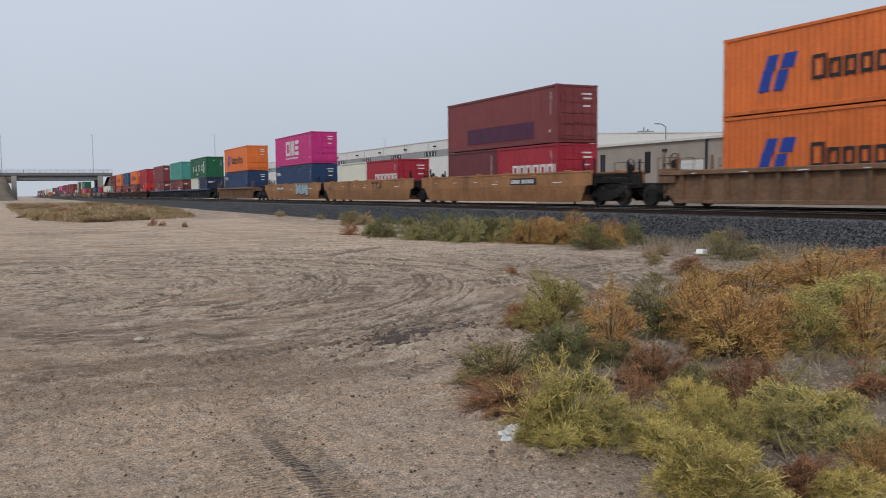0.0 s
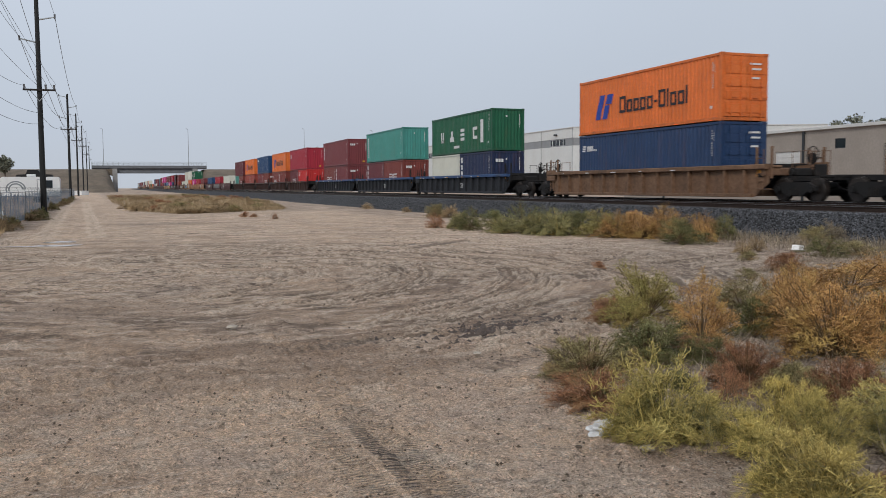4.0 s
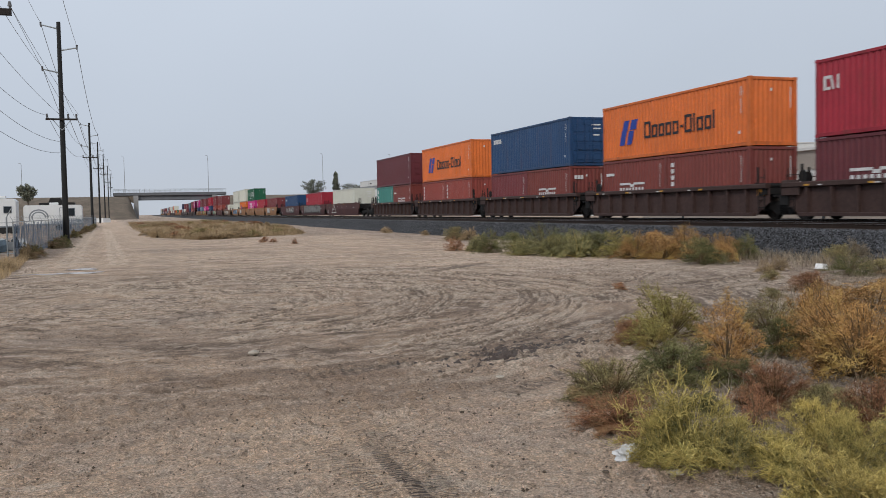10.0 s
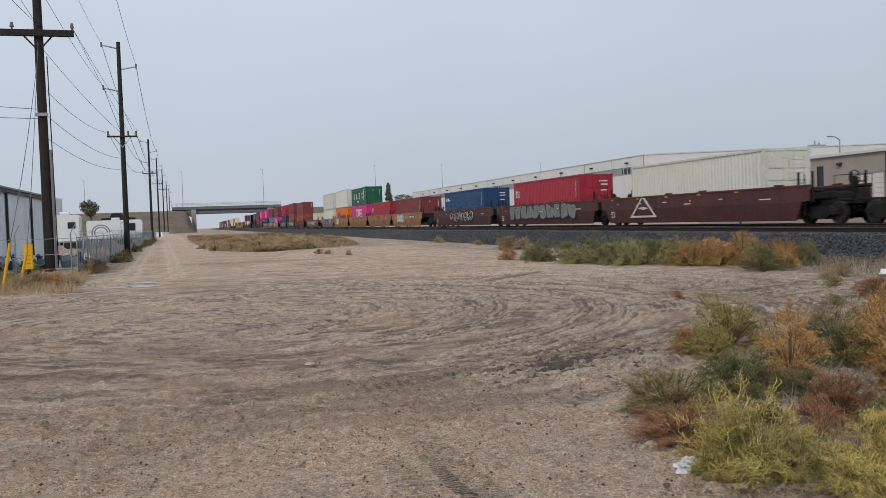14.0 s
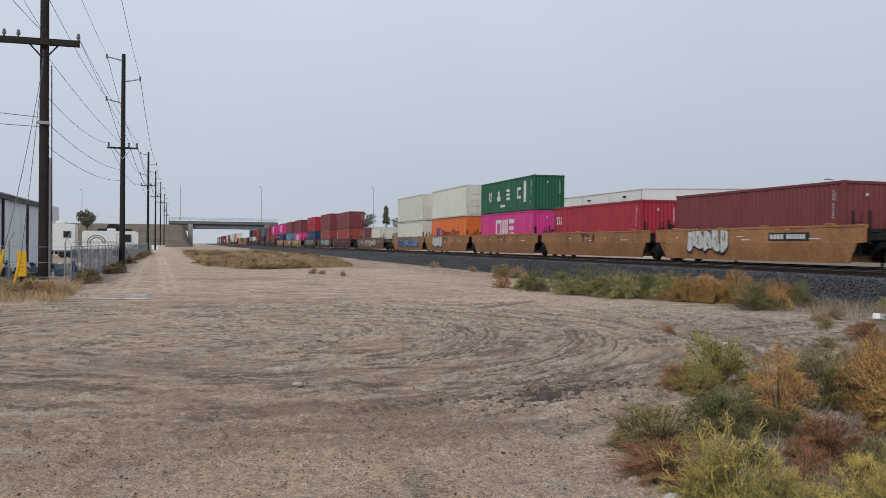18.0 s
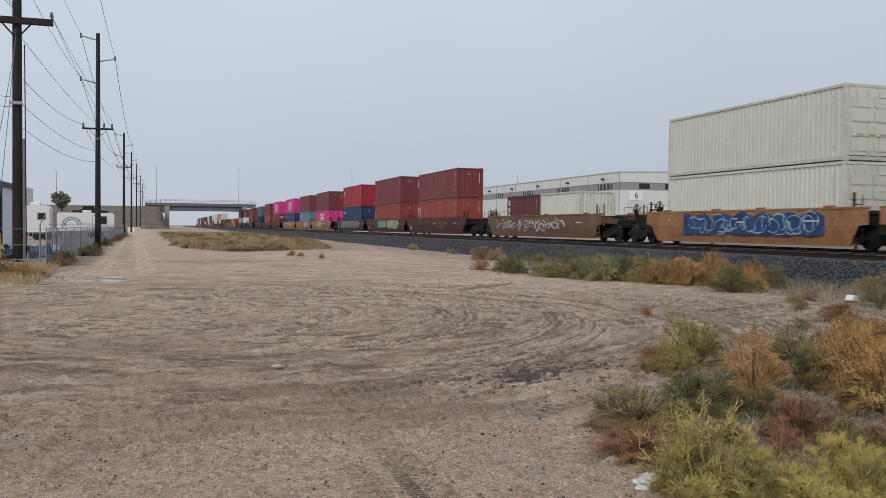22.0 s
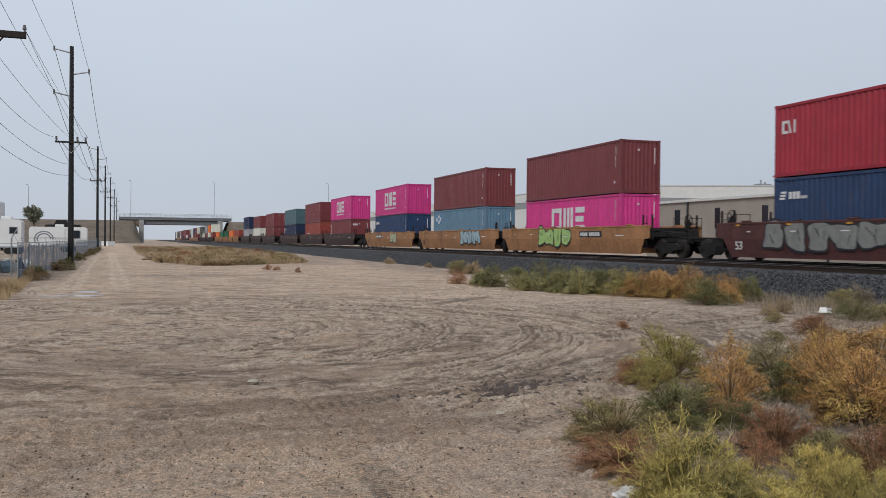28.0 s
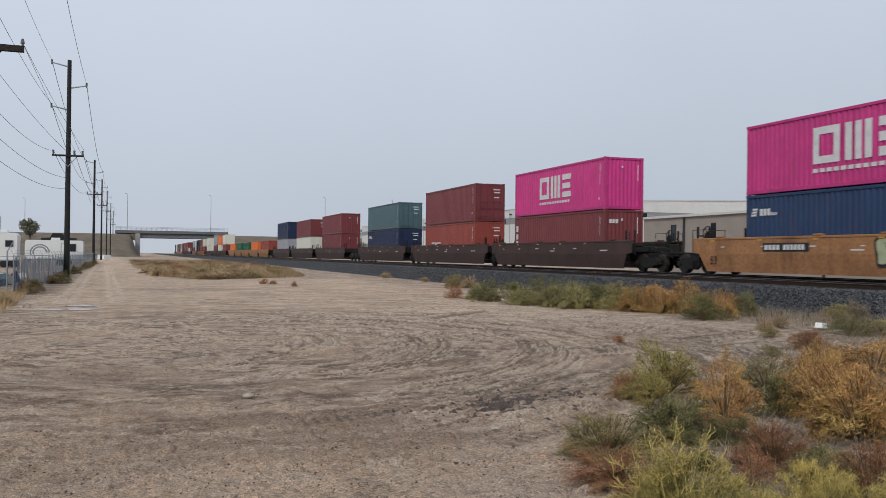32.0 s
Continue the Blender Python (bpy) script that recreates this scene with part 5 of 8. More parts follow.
TRAIN = [
    (17.11, "ribbed", "old_tan", S53, 1, 1, [c40("orange", "twin_bolt")], c40("orange", "twin_bolt"), ()),
    (40.63, "smooth", "tan", S53, 0, 1, [c20("dark_maroon", ""), c20("red", "long_word", True)], c40("wine", "patch", True), ("num",)),
    (60.80, "smooth", "tan", S53, 0, 0, [c20("cream"), c20("red", "long_word", True)], None, ("word53",)),
    (80.66, "smooth", "tan", S53, 1, 0, [c40("blue", "three_lines", True)], c40("magenta", "ring_bars", True), ("num_far", "white")),
    (105.10, "ribbed", "old_tan", S53, 1, 1, [c40("blue", "three_lines", True)], c40("orange", "twin_bolt", True), ()),
    (129.40, "ribbed", "black", S53, 0, 1, [c20("cream"), c20("navy", "corner_stack")], c40("green", "wide_word"), ("53r",)),
    (149.36, "ribbed", "black", S53, 0, 0, [c20("dark_maroon", "corner_stack"), c20("rust_red", "mid_blocks")], c40("teal", "tall_panel"), ("53r",)),
    (169.34, "ribbed", "black", S53, 1, 0, [c20("rust_red", "mid_blocks"), c20("maroon", "corner_stack")], c40("maroon", "corner_stack"), ("53r",)),
    (191.7, "ribbed", "brown", S40, 0, 1, [c20("dark_maroon", "mid_blocks"), c20("bright_red", "slant_pair")], c40("red", "slant_pair"), ()),
    (207.62, "ribbed", "brown", S40, 0, 0, [c20("rust_red", "low_blocks"), c20("rust_red", "upright_row")], c40("orange", "twin_bolt"), ()),
    (223.71, "ribbed", "brown", S40, 0, 0, [c20("maroon"), c20("rust_red", "mid_blocks")], c40("mid_blue", "short_word", True), ()),
    (239.91, "ribbed", "brown", S40, 0, 0, [c20("brick", "upright_row"), c20("brick", "upright_row")], c40("orange", "twin_bolt"), ()),
    (255.67, "ribbed", "brown", S40, 1, 0, [c20("teal", "corner_stack"), c20("rust_red", "low_blocks", True)], c40("dark_maroon", "", True), ()),
    (278.10, "smooth", "maroon", S53, 0, 1, [c40("cream", "", True)], None, ("emblem", "53")),
    (297.44, "smooth", "maroon", S53, 0, 0, [c40("red", "slant_pair", True)], None, ("white2", "53")),
    (317.24, "smooth", "maroon", S53, 1, 0, [c40("mid_blue", "three_lines", True)], None, ("white3", "53")),
    (339.36, "smooth", "tan", S40, 0, 1, [c40("wine")], None, ("whitebig", "num_mid")),
    (355.25, "smooth", "tan", S40, 0, 0, [c40("red", "slant_pair")], None, ("word_bar",)),
    (371.3, "smooth", "tan", S40, 0, 0, [c40("pink", "ring_bars")], c40("green", "wide_word", h=T), ("word_bar",)),
    (387.63, "smooth", "tan", S40, 0, 0, [c40("orange", "twin_bolt", True)], c40("cream", "", True), ("whitebig", "word_bar")),
    (403.40, "smooth", "tan", S40, 1, 0, [c40("cream", "", True)], c40("cream", "", True), ("bluebig",)),
    (425.50, "smooth", "old_tan", S53, 1, 1, [c20("dark_maroon", "corner_stack"), c20("cream")], None, ("cream2",)),
    (449.70, "smooth", "maroon", S53, 0, 1, [c40("brick", "upright_row")], c40("wine", h=T), ("word_bars_low", "53")),
    (469.41, "smooth", "maroon", S53, 0, 0, [c40("brick", "upright_row")], c40("wine"), ("green2", "53")),
    (489.75, "smooth", "maroon", S53, 1, 0, [c40("blue", "three_lines")], c40("red", "slant_pair"), ("white2", "53")),
    (514.00, "smooth", "tan", S53, 0, 1, [c40("pink", "ring_bars")], c40("maroon"), ("greenbig", "num")),
    (533.60, "smooth", "tan", S53, 0, 0, [c40("light_blue", "cubes")], c40("maroon"), ("cyan", "53b")),
    (554.00, "smooth", "tan", S53, 1, 0, [c40("blue", "three_lines")], c40("pink", "ring_bars"), ("num_far", "53b", "cyan2")),
    (578.10, "smooth", "brown", S53, 0, 1, [c40("maroon", "corner_stack")], c40("pink", "ring_bars"), ()),
    (597.77, "smooth", "brown", S53, 0, 0, [c40("brick", "mid_blocks", True)], c40("maroon", "", True), ()),
    (618.60, "smooth", "brown", S53, 1, 0, [c40("navy", "three_lines", True)], c40("grey_teal", "", True, T), ()),
    (644.40, "smooth", "brown", S53, 0, 1, [c40("maroon")], c40("maroon", h=T), ()),
    (665.37, "smooth", "brown", S53, 0, 0, [c40("cream", "", True)], c40("maroon", "", True, T), ()),
    (686.10, "smooth", "brown", S53, 1, 0, [c40("light_grey", "", True)], c40("navy", "", True), ()),
]
MINT_SPRAY = mat("mint_green_spray_paint", (0.16, 0.36, 0.26), 0.6, 0, 3, 0.3)
LIME_SPRAY = mat("lime_green_spray_paint", (0.34, 0.50, 0.17), 0.6, 0, 3, 0.25)
PALE_SPRAY = mat("pale_olive_spray_paint", (0.40, 0.42, 0.27), 0.6, 0, 3, 0.3)
SILVER_SPRAY = mat("silver_grey_spray_paint", (0.20, 0.20, 0.19), 0.55, 0, 3, 0.25)
ICE_SPRAY = mat("ice_blue_spray_paint", (0.32, 0.43, 0.48), 0.6, 0, 3, 0.25)
# tag: from the far end of the well, width, height, letters, colour
BUBBLES = {"cyan2": [(9.5, 2.3, 1.12, 2, PALE_SPRAY)], "white": [(10.2, 4.0, 1.1, 4, ICE_SPRAY)], "whitebig": [(2.05, 3.5, 1.15, 5, WHITE_SPRAY)], "white2": [(2.0, 12.5, 1.12, 10, SILVER_SPRAY)], "green2": [(5.0, 4.3, 1.05, 4, MINT_SPRAY), (9.7, 5.0, 1.08, 5, PALE_SPRAY)], "greenbig": [(4.8, 4.4, 1.15, 4, LIME_SPRAY)], "cyan": [(9.9, 4.3, 1.1, 5, ICE_SPRAY)]}
FILLS = {"bluebig": (BLUE_SPRAY, 2.4, 9.6, 1.12), "white3": (BLACK_MARK, 9.0, 3.4, 1.08)}
# past the first five, duller paints stand for distance haze on the loads
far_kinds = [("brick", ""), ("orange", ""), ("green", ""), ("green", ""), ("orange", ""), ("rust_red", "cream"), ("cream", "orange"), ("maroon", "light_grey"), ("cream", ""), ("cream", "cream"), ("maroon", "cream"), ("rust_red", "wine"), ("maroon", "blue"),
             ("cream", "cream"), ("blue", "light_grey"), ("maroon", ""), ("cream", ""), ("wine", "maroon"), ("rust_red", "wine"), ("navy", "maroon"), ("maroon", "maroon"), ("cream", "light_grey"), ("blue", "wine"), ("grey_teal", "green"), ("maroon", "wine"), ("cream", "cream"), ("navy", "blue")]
yy = 686.1 + 23.5
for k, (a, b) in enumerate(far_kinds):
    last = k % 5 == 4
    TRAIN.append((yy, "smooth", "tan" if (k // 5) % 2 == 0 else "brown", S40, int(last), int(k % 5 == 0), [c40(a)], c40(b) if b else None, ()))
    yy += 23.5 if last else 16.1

for k, (y0, kind, colour, half, last, first, lower, upper, extra) in enumerate(TRAIN):
    far = k >= 34
    mid = y0 - 6.095
    prev_mid = TRAIN[k - 1][0] - 6.095 if k else mid - 22.0
    next_mid = TRAIN[k + 1][0] - 6.095 if k + 1 < len(TRAIN) else mid + 22.0
    back, front = (next_mid - mid) / 2 - (0.12 if last else 0.0), (mid - prev_mid) / 2 - (0.12 if first else 0.0)
    ex = []
    for tag, u in (("num", 10.4), ("num_far", 3.7), ("num_mid", 8.5)):
        if tag in extra:
            ex += number_panel(half, u)
    if "word53" in extra or "word_bar" in extra:
        ex.append(name_bars(half, 5.5 if half < 7 else half + 1.8, BROWN_MARK))
    if "word53" in extra or "53" in extra or "53b" in extra:
        ex.append(length_mark(half, 0.5, 0.62 if "word53" not in extra else 1.0, BLACK_MARK if colour == "tan" else WHITE_MARK))
    if "53r" in extra:
        ex.append(length_mark(half, half + 0.9, 0.7, WHITE_MARK, "ribbed"))
    for tag, args in (("white3", (5, 5.2, 7.0, 1.0, 8, WHITE_SPRAY)), 
                      ("bluebig", (7, 2.7, 9.1, 1.05, 9, CYAN_SPRAY)), ("cream2", (8, 1.0, 12.0, 0.9, 12, WHITE_SPRAY)), 
                      ):
        if tag in extra:
            ex.append(graffiti(kind, *args, half))
            if tag in FILLS:
                ink, u, w, h = FILLS[tag]
                ex.append(("graffiti", graffiti_fill(args[0], w, h, ink), (-1.5325, half - u, 0.46)))
    for tag in BUBBLES:
        if tag in extra:
            for q, (u, w, h, n, ink) in enumerate(BUBBLES[tag]):
                ex += [("graffiti", me, (-1.5325, half - u, 0.5)) for me in bubble_letters(k * 5 + q, w, h, n, ink, BLACK_MARK)]
    if "emblem" in extra:
        ex.append(("graffiti", kept("pyramid", lambda: Shape().slab([(0, 0), (-3.0, 0), (-2.85, 0.1), (-0.15, 0.1)], 0, -0.006, 0).slab([(0, 0), (-0.2, 0), (-1.5, 1.1), (-1.45, 1.2)], 0, -0.0065, 0).slab([(-2.8, 0), (-3.0, 0), (-1.55, 1.2), (-1.5, 1.05)], 0, -0.007, 0).slab([(-0.9, 0.5), (-1.5, 0.42), (-2.1, 0.5), (-1.5, 0.6)], 0, -0.0075, 0).mesh("pyramid", WHITE_SPRAY)), (-1.535, half - 2.6, 0.45)))
    if "word_bars_low" in extra:
        ex.append(("painted_name", marks("word_bars_low", [(0, 0.14, 0.2, 0.36, 0.1), (0.3, 0.28, 0.2, 0.12, 0.03), (0.3, 0.28, 0.44, 0.12, 0.03), (0.8, 0.13, 0.2, 0.36, 0.1), (1.2, 0.13, 0.2, 0.36, 0.1), (1.55, 0.35, 0.2, 0.12, 0.03), (1.6, 0.35, 0.44, 0.12, 0.03), (2.15, 0.13, 0.2, 0.36, 0.1), (2.4, 0.25, 0.44, 0.12, 0.03), (-0.1, 2.3, 0.02, 0.07, 0.02)], FADED_YELLOW), (-1.534, half - 9.8, 0.62)))
    well_car(mid, kind, colour, half, back, front, last, first, ex, far)
    z = FLOOR
    y = y0
    for key, L, h, logo, doors in lower:
        container(key, y, z, L, h, logo, doors, far, "in a well car" if upper is None else "in the lower row")
        y -= L + 0.07
    if upper:
        key, L, h, logo, doors = upper
        container(key, y0, z + max(c[2] for c in lower) + 0.02, L, h, logo, doors, far, "stacked on the lower row")


# ---- buildings behind the tracks ----
WHITE_WALL = mat("white_metal_wall_panel", (0.62, 0.63, 0.62), 0.55, 0, 0.4, 0.06, (0.5, 0.48, 0.44), 0.25, 0.05, 20, 1.0)
BAND_GREY = mat("grey_wall_band", (0.26, 0.27, 0.28), 0.6, 0, 0.5, 0.1)
TAUPE_WALL = mat("taupe_stucco_wall", (0.30, 0.265, 0.235), 0.8, 0, 0.6, 0.1, (0.24, 0.21, 0.18), 0.3, 0.1, 30, 1.0)
DARK_TRIM = mat("dark_metal_trim", (0.035, 0.04, 0.045), 0.5, 0.2, 2, 0.2)
ROOF_EDGE = mat("pale_roof_edge", (0.55, 0.55, 0.54), 0.5, 0, 1, 0.1)
ROOFING = mat("grey_roofing", (0.30, 0.30, 0.30), 0.8, 0, 1, 0.15)
DARK_GLASS = mat("dark_window_glass", (0.02, 0.025, 0.03), 0.08, 0.0, 1, 0.1)
CONCRETE = mat("weathered_concrete", (0.27, 0.265, 0.26), 0.85, 0, 0.5, 0.15, (0.2, 0.19, 0.17), 0.5, 0.2, 8, 1.5)
GALV = mat("galvanised_steel", (0.30, 0.32, 0.33), 0.5, 0.4, 3, 0.2)
SIGN_WHITE = mat("white_sign_face", (0.75, 0.75, 0.74), 0.5, 0, 3, 0.05)


def wall_x(x, y0, y1, z0, z1, thick, material, name, parent, openings=()):
    """A wall along y with its near face at x and openings (y0, y1, z0, z1) cut through it."""
    s = Shape()
    cy = sorted({y0, y1, *[v for o in openings for v in o[:2]]})
    cz = sorted({z0, z1, *[v for o in openings for v in o[2:4]]})

    def full(i, k):
        if not (0 <= i < len(cy) - 1 and 0 <= k < len(cz) - 1):
            return False
        return not any(o[0] <= cy[i] and cy[i + 1] <= o[1] and o[2] <= cz[k] and cz[k + 1] <= o[3] for o in openings)

    e = x + thick
    for i in range(len(cy) - 1):
        for k in range(len(cz) - 1):
            if not full(i, k):
                continue
            a, b, c, d = cy[i], cy[i + 1], cz[k], cz[k + 1]
            s.quad((x, a, c), (x, b, c), (x, b, d), (x, a, d))
            s.quad((e, a, c), (e, b, c), (e, b, d), (e, a, d))
            if not full(i - 1, k):
                s.quad((x, a, c), (e, a, c), (e, a, d), (x, a, d))
            if not full(i + 1, k):
                s.quad((x, b, c), (e, b, c), (e, b, d), (x, b, d))
            if not full(i, k - 1):
                s.quad((x, a, c), (e, a, c), (e, b, c), (x, b, c))
            if not full(i, k + 1):
                s.quad((x, a, d), (e, a, d), (e, b, d), (x, b, d))
    return part(name, s.mesh(name, material, weld=True), parent)


def window_unit(parent, x, y0, y1, z0, z1, name="window", frame_mat=DARK_TRIM, glass=DARK_GLASS):
    w = part(name, Shape().box(x + 0.02, x + 0.1, y0, y0 + 0.06, z0, z1).box(x + 0.02, x + 0.1, y1 - 0.06, y1, z0, z1).box(x + 0.02, x + 0.1, y0, y1, z0, z0 + 0.06).box(x + 0.02, x + 0.1, y0, y1, z1 - 0.06, z1).mesh("window_frame", frame_mat), parent)
    part("pane", Shape().box(x + 0.06, x + 0.075, y0 + 0.05, y1 - 0.05, z0 + 0.05, z1 - 0.05).mesh("pane", glass), w)
    return w


def white_warehouse():
    ob = thing("warehouse", (0, 0, 0), "long white metal warehouse with a grey window band", "building")
    X, Y, XE, YE = 72.0, 131.0, 126.0, 292.0
    zl, zr = 11.2, 12.7
    bands = ((0.0, 8.25, WHITE_WALL, 0.0), (8.25, 9.55, BAND_GREY, 0.06), (9.55, 11.2, WHITE_WALL, 0.0))
    for z0, z1, m, inset in bands:
        part("side_wall" if m is WHITE_WALL else "side_band", Shape().box(X + inset, X + 0.4, Y, YE, z0, z1).mesh("wall", m), ob)
        if z1 < 11:
            part("front_wall" if m is WHITE_WALL else "front_band", Shape().box(X + 0.41, XE, Y + inset, Y + 0.4, z0, z1).mesh("wall", m), ob)
    part("front_parapet", Shape().slab([(X + 0.41, 9.55), (XE, 9.55), (XE, zr), (X + 0.41, zl)], 1, Y, Y + 0.4).mesh("wall", WHITE_WALL), ob)
    part("roof", Shape().slab([(X + 0.3, zl - 0.3), (XE, zr - 0.3), (XE, zr - 0.15), (X + 0.3, zl - 0.15)], 1, Y + 0.4, YE).mesh("roof", ROOFING), ob)
    part("back_walls", Shape().box(XE - 0.4, XE, Y + 0.41, YE, 0, zr - 0.31).box(X + 0.4, XE - 0.41, YE - 0.4, YE, 0, zl - 0.35).mesh("wall", WHITE_WALL), ob)
    part("roof_edge", Shape().box(X - 0.12, X + 0.3, Y - 0.1, YE, zl, zl + 0.16, 0.02).mesh("edge", ROOF_EDGE), ob)
    part("front_edge", Shape().slab([(X - 0.1, zl), (XE + 0.1, zr), (XE + 0.1, zr + 0.16), (X - 0.1, zl + 0.16)], 1, Y - 0.12, Y - 0.005).mesh("edge", ROOF_EDGE), ob)
    seam = kept("seam", lambda: Shape().box(-0.04, 0.0, -0.06, 0.06, 0, 11.2).mesh("panel_joint", BAND_GREY))
    for k in range(14):
        part("panel_joint", seam, ob, (X - 0.003, Y + 11.5 * k + 0.4, 0))
    lamp = kept("walllamp", lambda: Shape().box(-0.5, 0, -0.25, 0.25, 0, 0.3, 0.05).mesh("wall_lamp", DARK_TRIM))
    for k in range(11):
        part("wall_lamp", lamp, ob, (X - 0.004, Y + 6.0 + 14.0 * k, 10.1))
    for k in range(9):
        y = Y + 3 + 17.0 * k
        w = part("window", Shape().box(X + 0.02, X + 0.055, y, y + 5.2, 8.45, 9.4).mesh("window", DARK_GLASS), ob)
        for j in range(4):
            part("mullion", kept("mull", lambda: Shape().box(0.0, 0.04, -0.06, 0.06, 8.4, 9.45).mesh("mullion", ROOF_EDGE)), w, (X - 0.005, y + 1.3 * (j + 0.5), 0))
    for k in range(2):
        x = X + 3.5 + 5.0 * k
        part("window", Shape().box(x, x + 2.0, Y + 0.02, Y + 0.055, 8.5, 9.4).mesh("window", DARK_GLASS), ob)
    d = part("door", Shape().box(73.2, 76.6, Y - 0.08, Y - 0.004, 0.3, 6.3, 0.03).mesh("roll_up_door", ROOF_EDGE), ob)
    sg = part("dock_sign", Shape().box(73.7, 76.1, Y - 0.12, Y - 0.004, 6.5, 8.1).mesh("dock_sign", SIGN_WHITE), ob)
    num = lettering("6", 1.5, BLACK_MARK)
    part("dock_number", num, sg, Matrix.Translation((74.9, Y - 0.14, 7.3)) @ pose(0, 0, 0, 0, 0, 90))
    w = part("side_door", Shape().box(X - 0.03, X + 0.03, Y + 8.0, Y + 9.4, 0.3, 3.8).mesh("side_door", DARK_TRIM), ob)
    unit = part("roof_unit", Shape().box(110, 112.5, Y + 6, Y + 8, 12.0, 13.1, 0.1).box(113.5, 115, Y + 7, Y + 8.5, 12.0, 12.9, 0.1).mesh("roof_unit", GALV), ob)
    part("pipe", Shape().tube((110.8, Y + 7, 13.0), (110.8, Y + 7, 13.8), 0.15).mesh("pipe", GALV), unit)
    part("pipe", Shape().tube((111.8, Y + 7, 13.0), (111.8, Y + 7, 13.5), 0.18).mesh("pipe", GALV), unit)


white_warehouse()


def taupe_building():
    ob = thing("workshop_building", (0, 0, 0), "low taupe workshop building with a pale roof edge", "building")
    X, YN, YF, Z = 55.0, 14.0, 88.0, 6.15
    holes = [(67.4, 68.3, 3.2, 5.3), (74.6, 75.5, 3.2, 5.3), (81.5, 82.6, 3.2, 5.3), (55.2, 56.3, 4.45, 5.25), (46.0, 47.2, 4.4, 5.3), (38.0, 39.2, 4.4, 5.3), (60.2, 63.2, 0.6, 4.4), (30.0, 33.0, 0.6, 4.4)]
    wall_x(X, YN, YF, 0.0, Z, 0.3, TAUPE_WALL, "front_wall", ob, holes)
    part("end_walls", Shape().box(X + 0.31, X + 18, YF - 0.3, YF, 0, Z).box(X + 0.31, X + 18, YN, YN + 0.3, 0, Z).box(X + 17.7, X + 18, YN + 0.31, YF - 0.31, 0, Z).mesh("wall", TAUPE_WALL), ob)
    part("roof", Shape().box(X + 0.1, X + 18, YN, YF, Z + 0.002, Z + 0.12).mesh("roof", ROOFING), ob)
    part("roof_edge", Shape().box(X - 0.25, X + 0.08, YN - 0.2, YF + 0.2, Z - 0.1, Z + 0.16, 0.02).mesh("edge", ROOF_EDGE), ob)
    for y in (59.7, 36.0, 80.0):
        part("downpipe", kept("downpipe", lambda: Shape().tube((0, 0, 0), (0, 0, 6.0), 0.11).mesh("downpipe", DARK_TRIM)), ob, (X - 0.13, y, 0))
    for h in holes[:6]:
        window_unit(ob, X, *h)
    for h in holes[6:]:
        d = part("roll_up_door", Shape().box(X + 0.1, X + 0.16, h[0], h[1], h[2], h[3]).mesh("roll_up_door", ROOF_EDGE), ob)
        for k in range(9):
            part("door_slat", kept("doorslat", lambda: Shape().box(-0.03, 0.0, 0, 3.0, 0, 0.38, 0.01).mesh("door_slat", ROOF_EDGE)), d, (X + 0.097, h[0], h[2] + 0.41 * k))
    part("fascia_lamp", Shape().box(X - 0.3, X - 0.02, 65.0, 65.4, 5.2, 5.45, 0.04).mesh("lamp", DARK_TRIM), ob)


taupe_building()


def street_lamp(x, y, z0, z1, arm=-0.45, name="street_lamp"):
    ob = thing(name, (x, y, z0), "tall slender galvanised street lamp with a short arm", "street lamp", "lamps along the overpass")
    h = z1 - z0
    part("pole", kept(("lamppole", round(h, 1)), lambda: Shape().tube((0, 0, 0), (0, 0, h), 0.13, 0.08).mesh("pole", GALV)), ob)
    part("arm", kept(("lamparm", round(h, 1), arm), lambda: Shape().path([(0, 0, h - 0.1), (arm * 0.5, 0, h + 0.25), (arm, 0, h + 0.3)], 0.06).mesh("arm", GALV)), ob)
    part("lamp_head", kept(("lamphead", round(h, 1), arm), lambda: Shape().box(arm - 0.5, arm + 0.2, -0.15, 0.15, h + 0.22, h + 0.38, 0.05).mesh("lamp_head", GALV)), ob)


street_lamp(75.0, 89.0, 0.0, 9.7, -1.2)
for x, zt in ((-43.6, 23.0), (-4.5, 26.0), (29.5, 26.3), (79.5, 27.2), (111.0, 27.0), (160.0, 27.0)):
    street_lamp(x, 392.0, 9.0, zt)

# ---- the road bridge over the tracks and its embankments ----
EARTH = mat("dry_grass_bank", (0.15, 0.12, 0.092), 0.95, 0, 0.3, 0.35, (0.09, 0.078, 0.06), 0.7, 0.8, 3.0)


def bank(name, x0, x1, sx0, sx1, label):
    """An earth bank under the road: crown at 9.2 m, slopes to both sides and at its end by the bridge (sx: run of the end slopes)."""
    s = Shape()
    n = 40
    rows = [(344.0, -0.1), (352.0, 2.2), (366.0, 6.2), (376.0, 8.6), (382.0, 9.2), (400.0, 9.2), (440.0, -0.1)]
    grid = []
    for y, z in rows:
        line = []
        for k in range(n + 1):
            u = k / n
            u = u ** 3 if sx0 else 1 - (1 - u) ** 3
            x = x0 + (x1 - x0) * u
            f = min(1.0, (x - x0) / sx0 if sx0 else 1.0, (x1 - x) / sx1 if sx1 else 1.0)
            line.append((x, y + 1.5 * math.sin(x * 0.13), max(-0.1, z * f + 0.35 * math.sin(x * 0.31 + y * 0.2) * (0 < z < 9)) if z > 0 else -0.1))
        grid.append(line)
    for a, b in zip(grid[:-1], grid[1:]):
        for k in range(n):
            s.quad(a[k], a[k + 1], b[k + 1], b[k])
    solid(name, s.mesh(name, EARTH, True, True), label, "embankment", "structure")


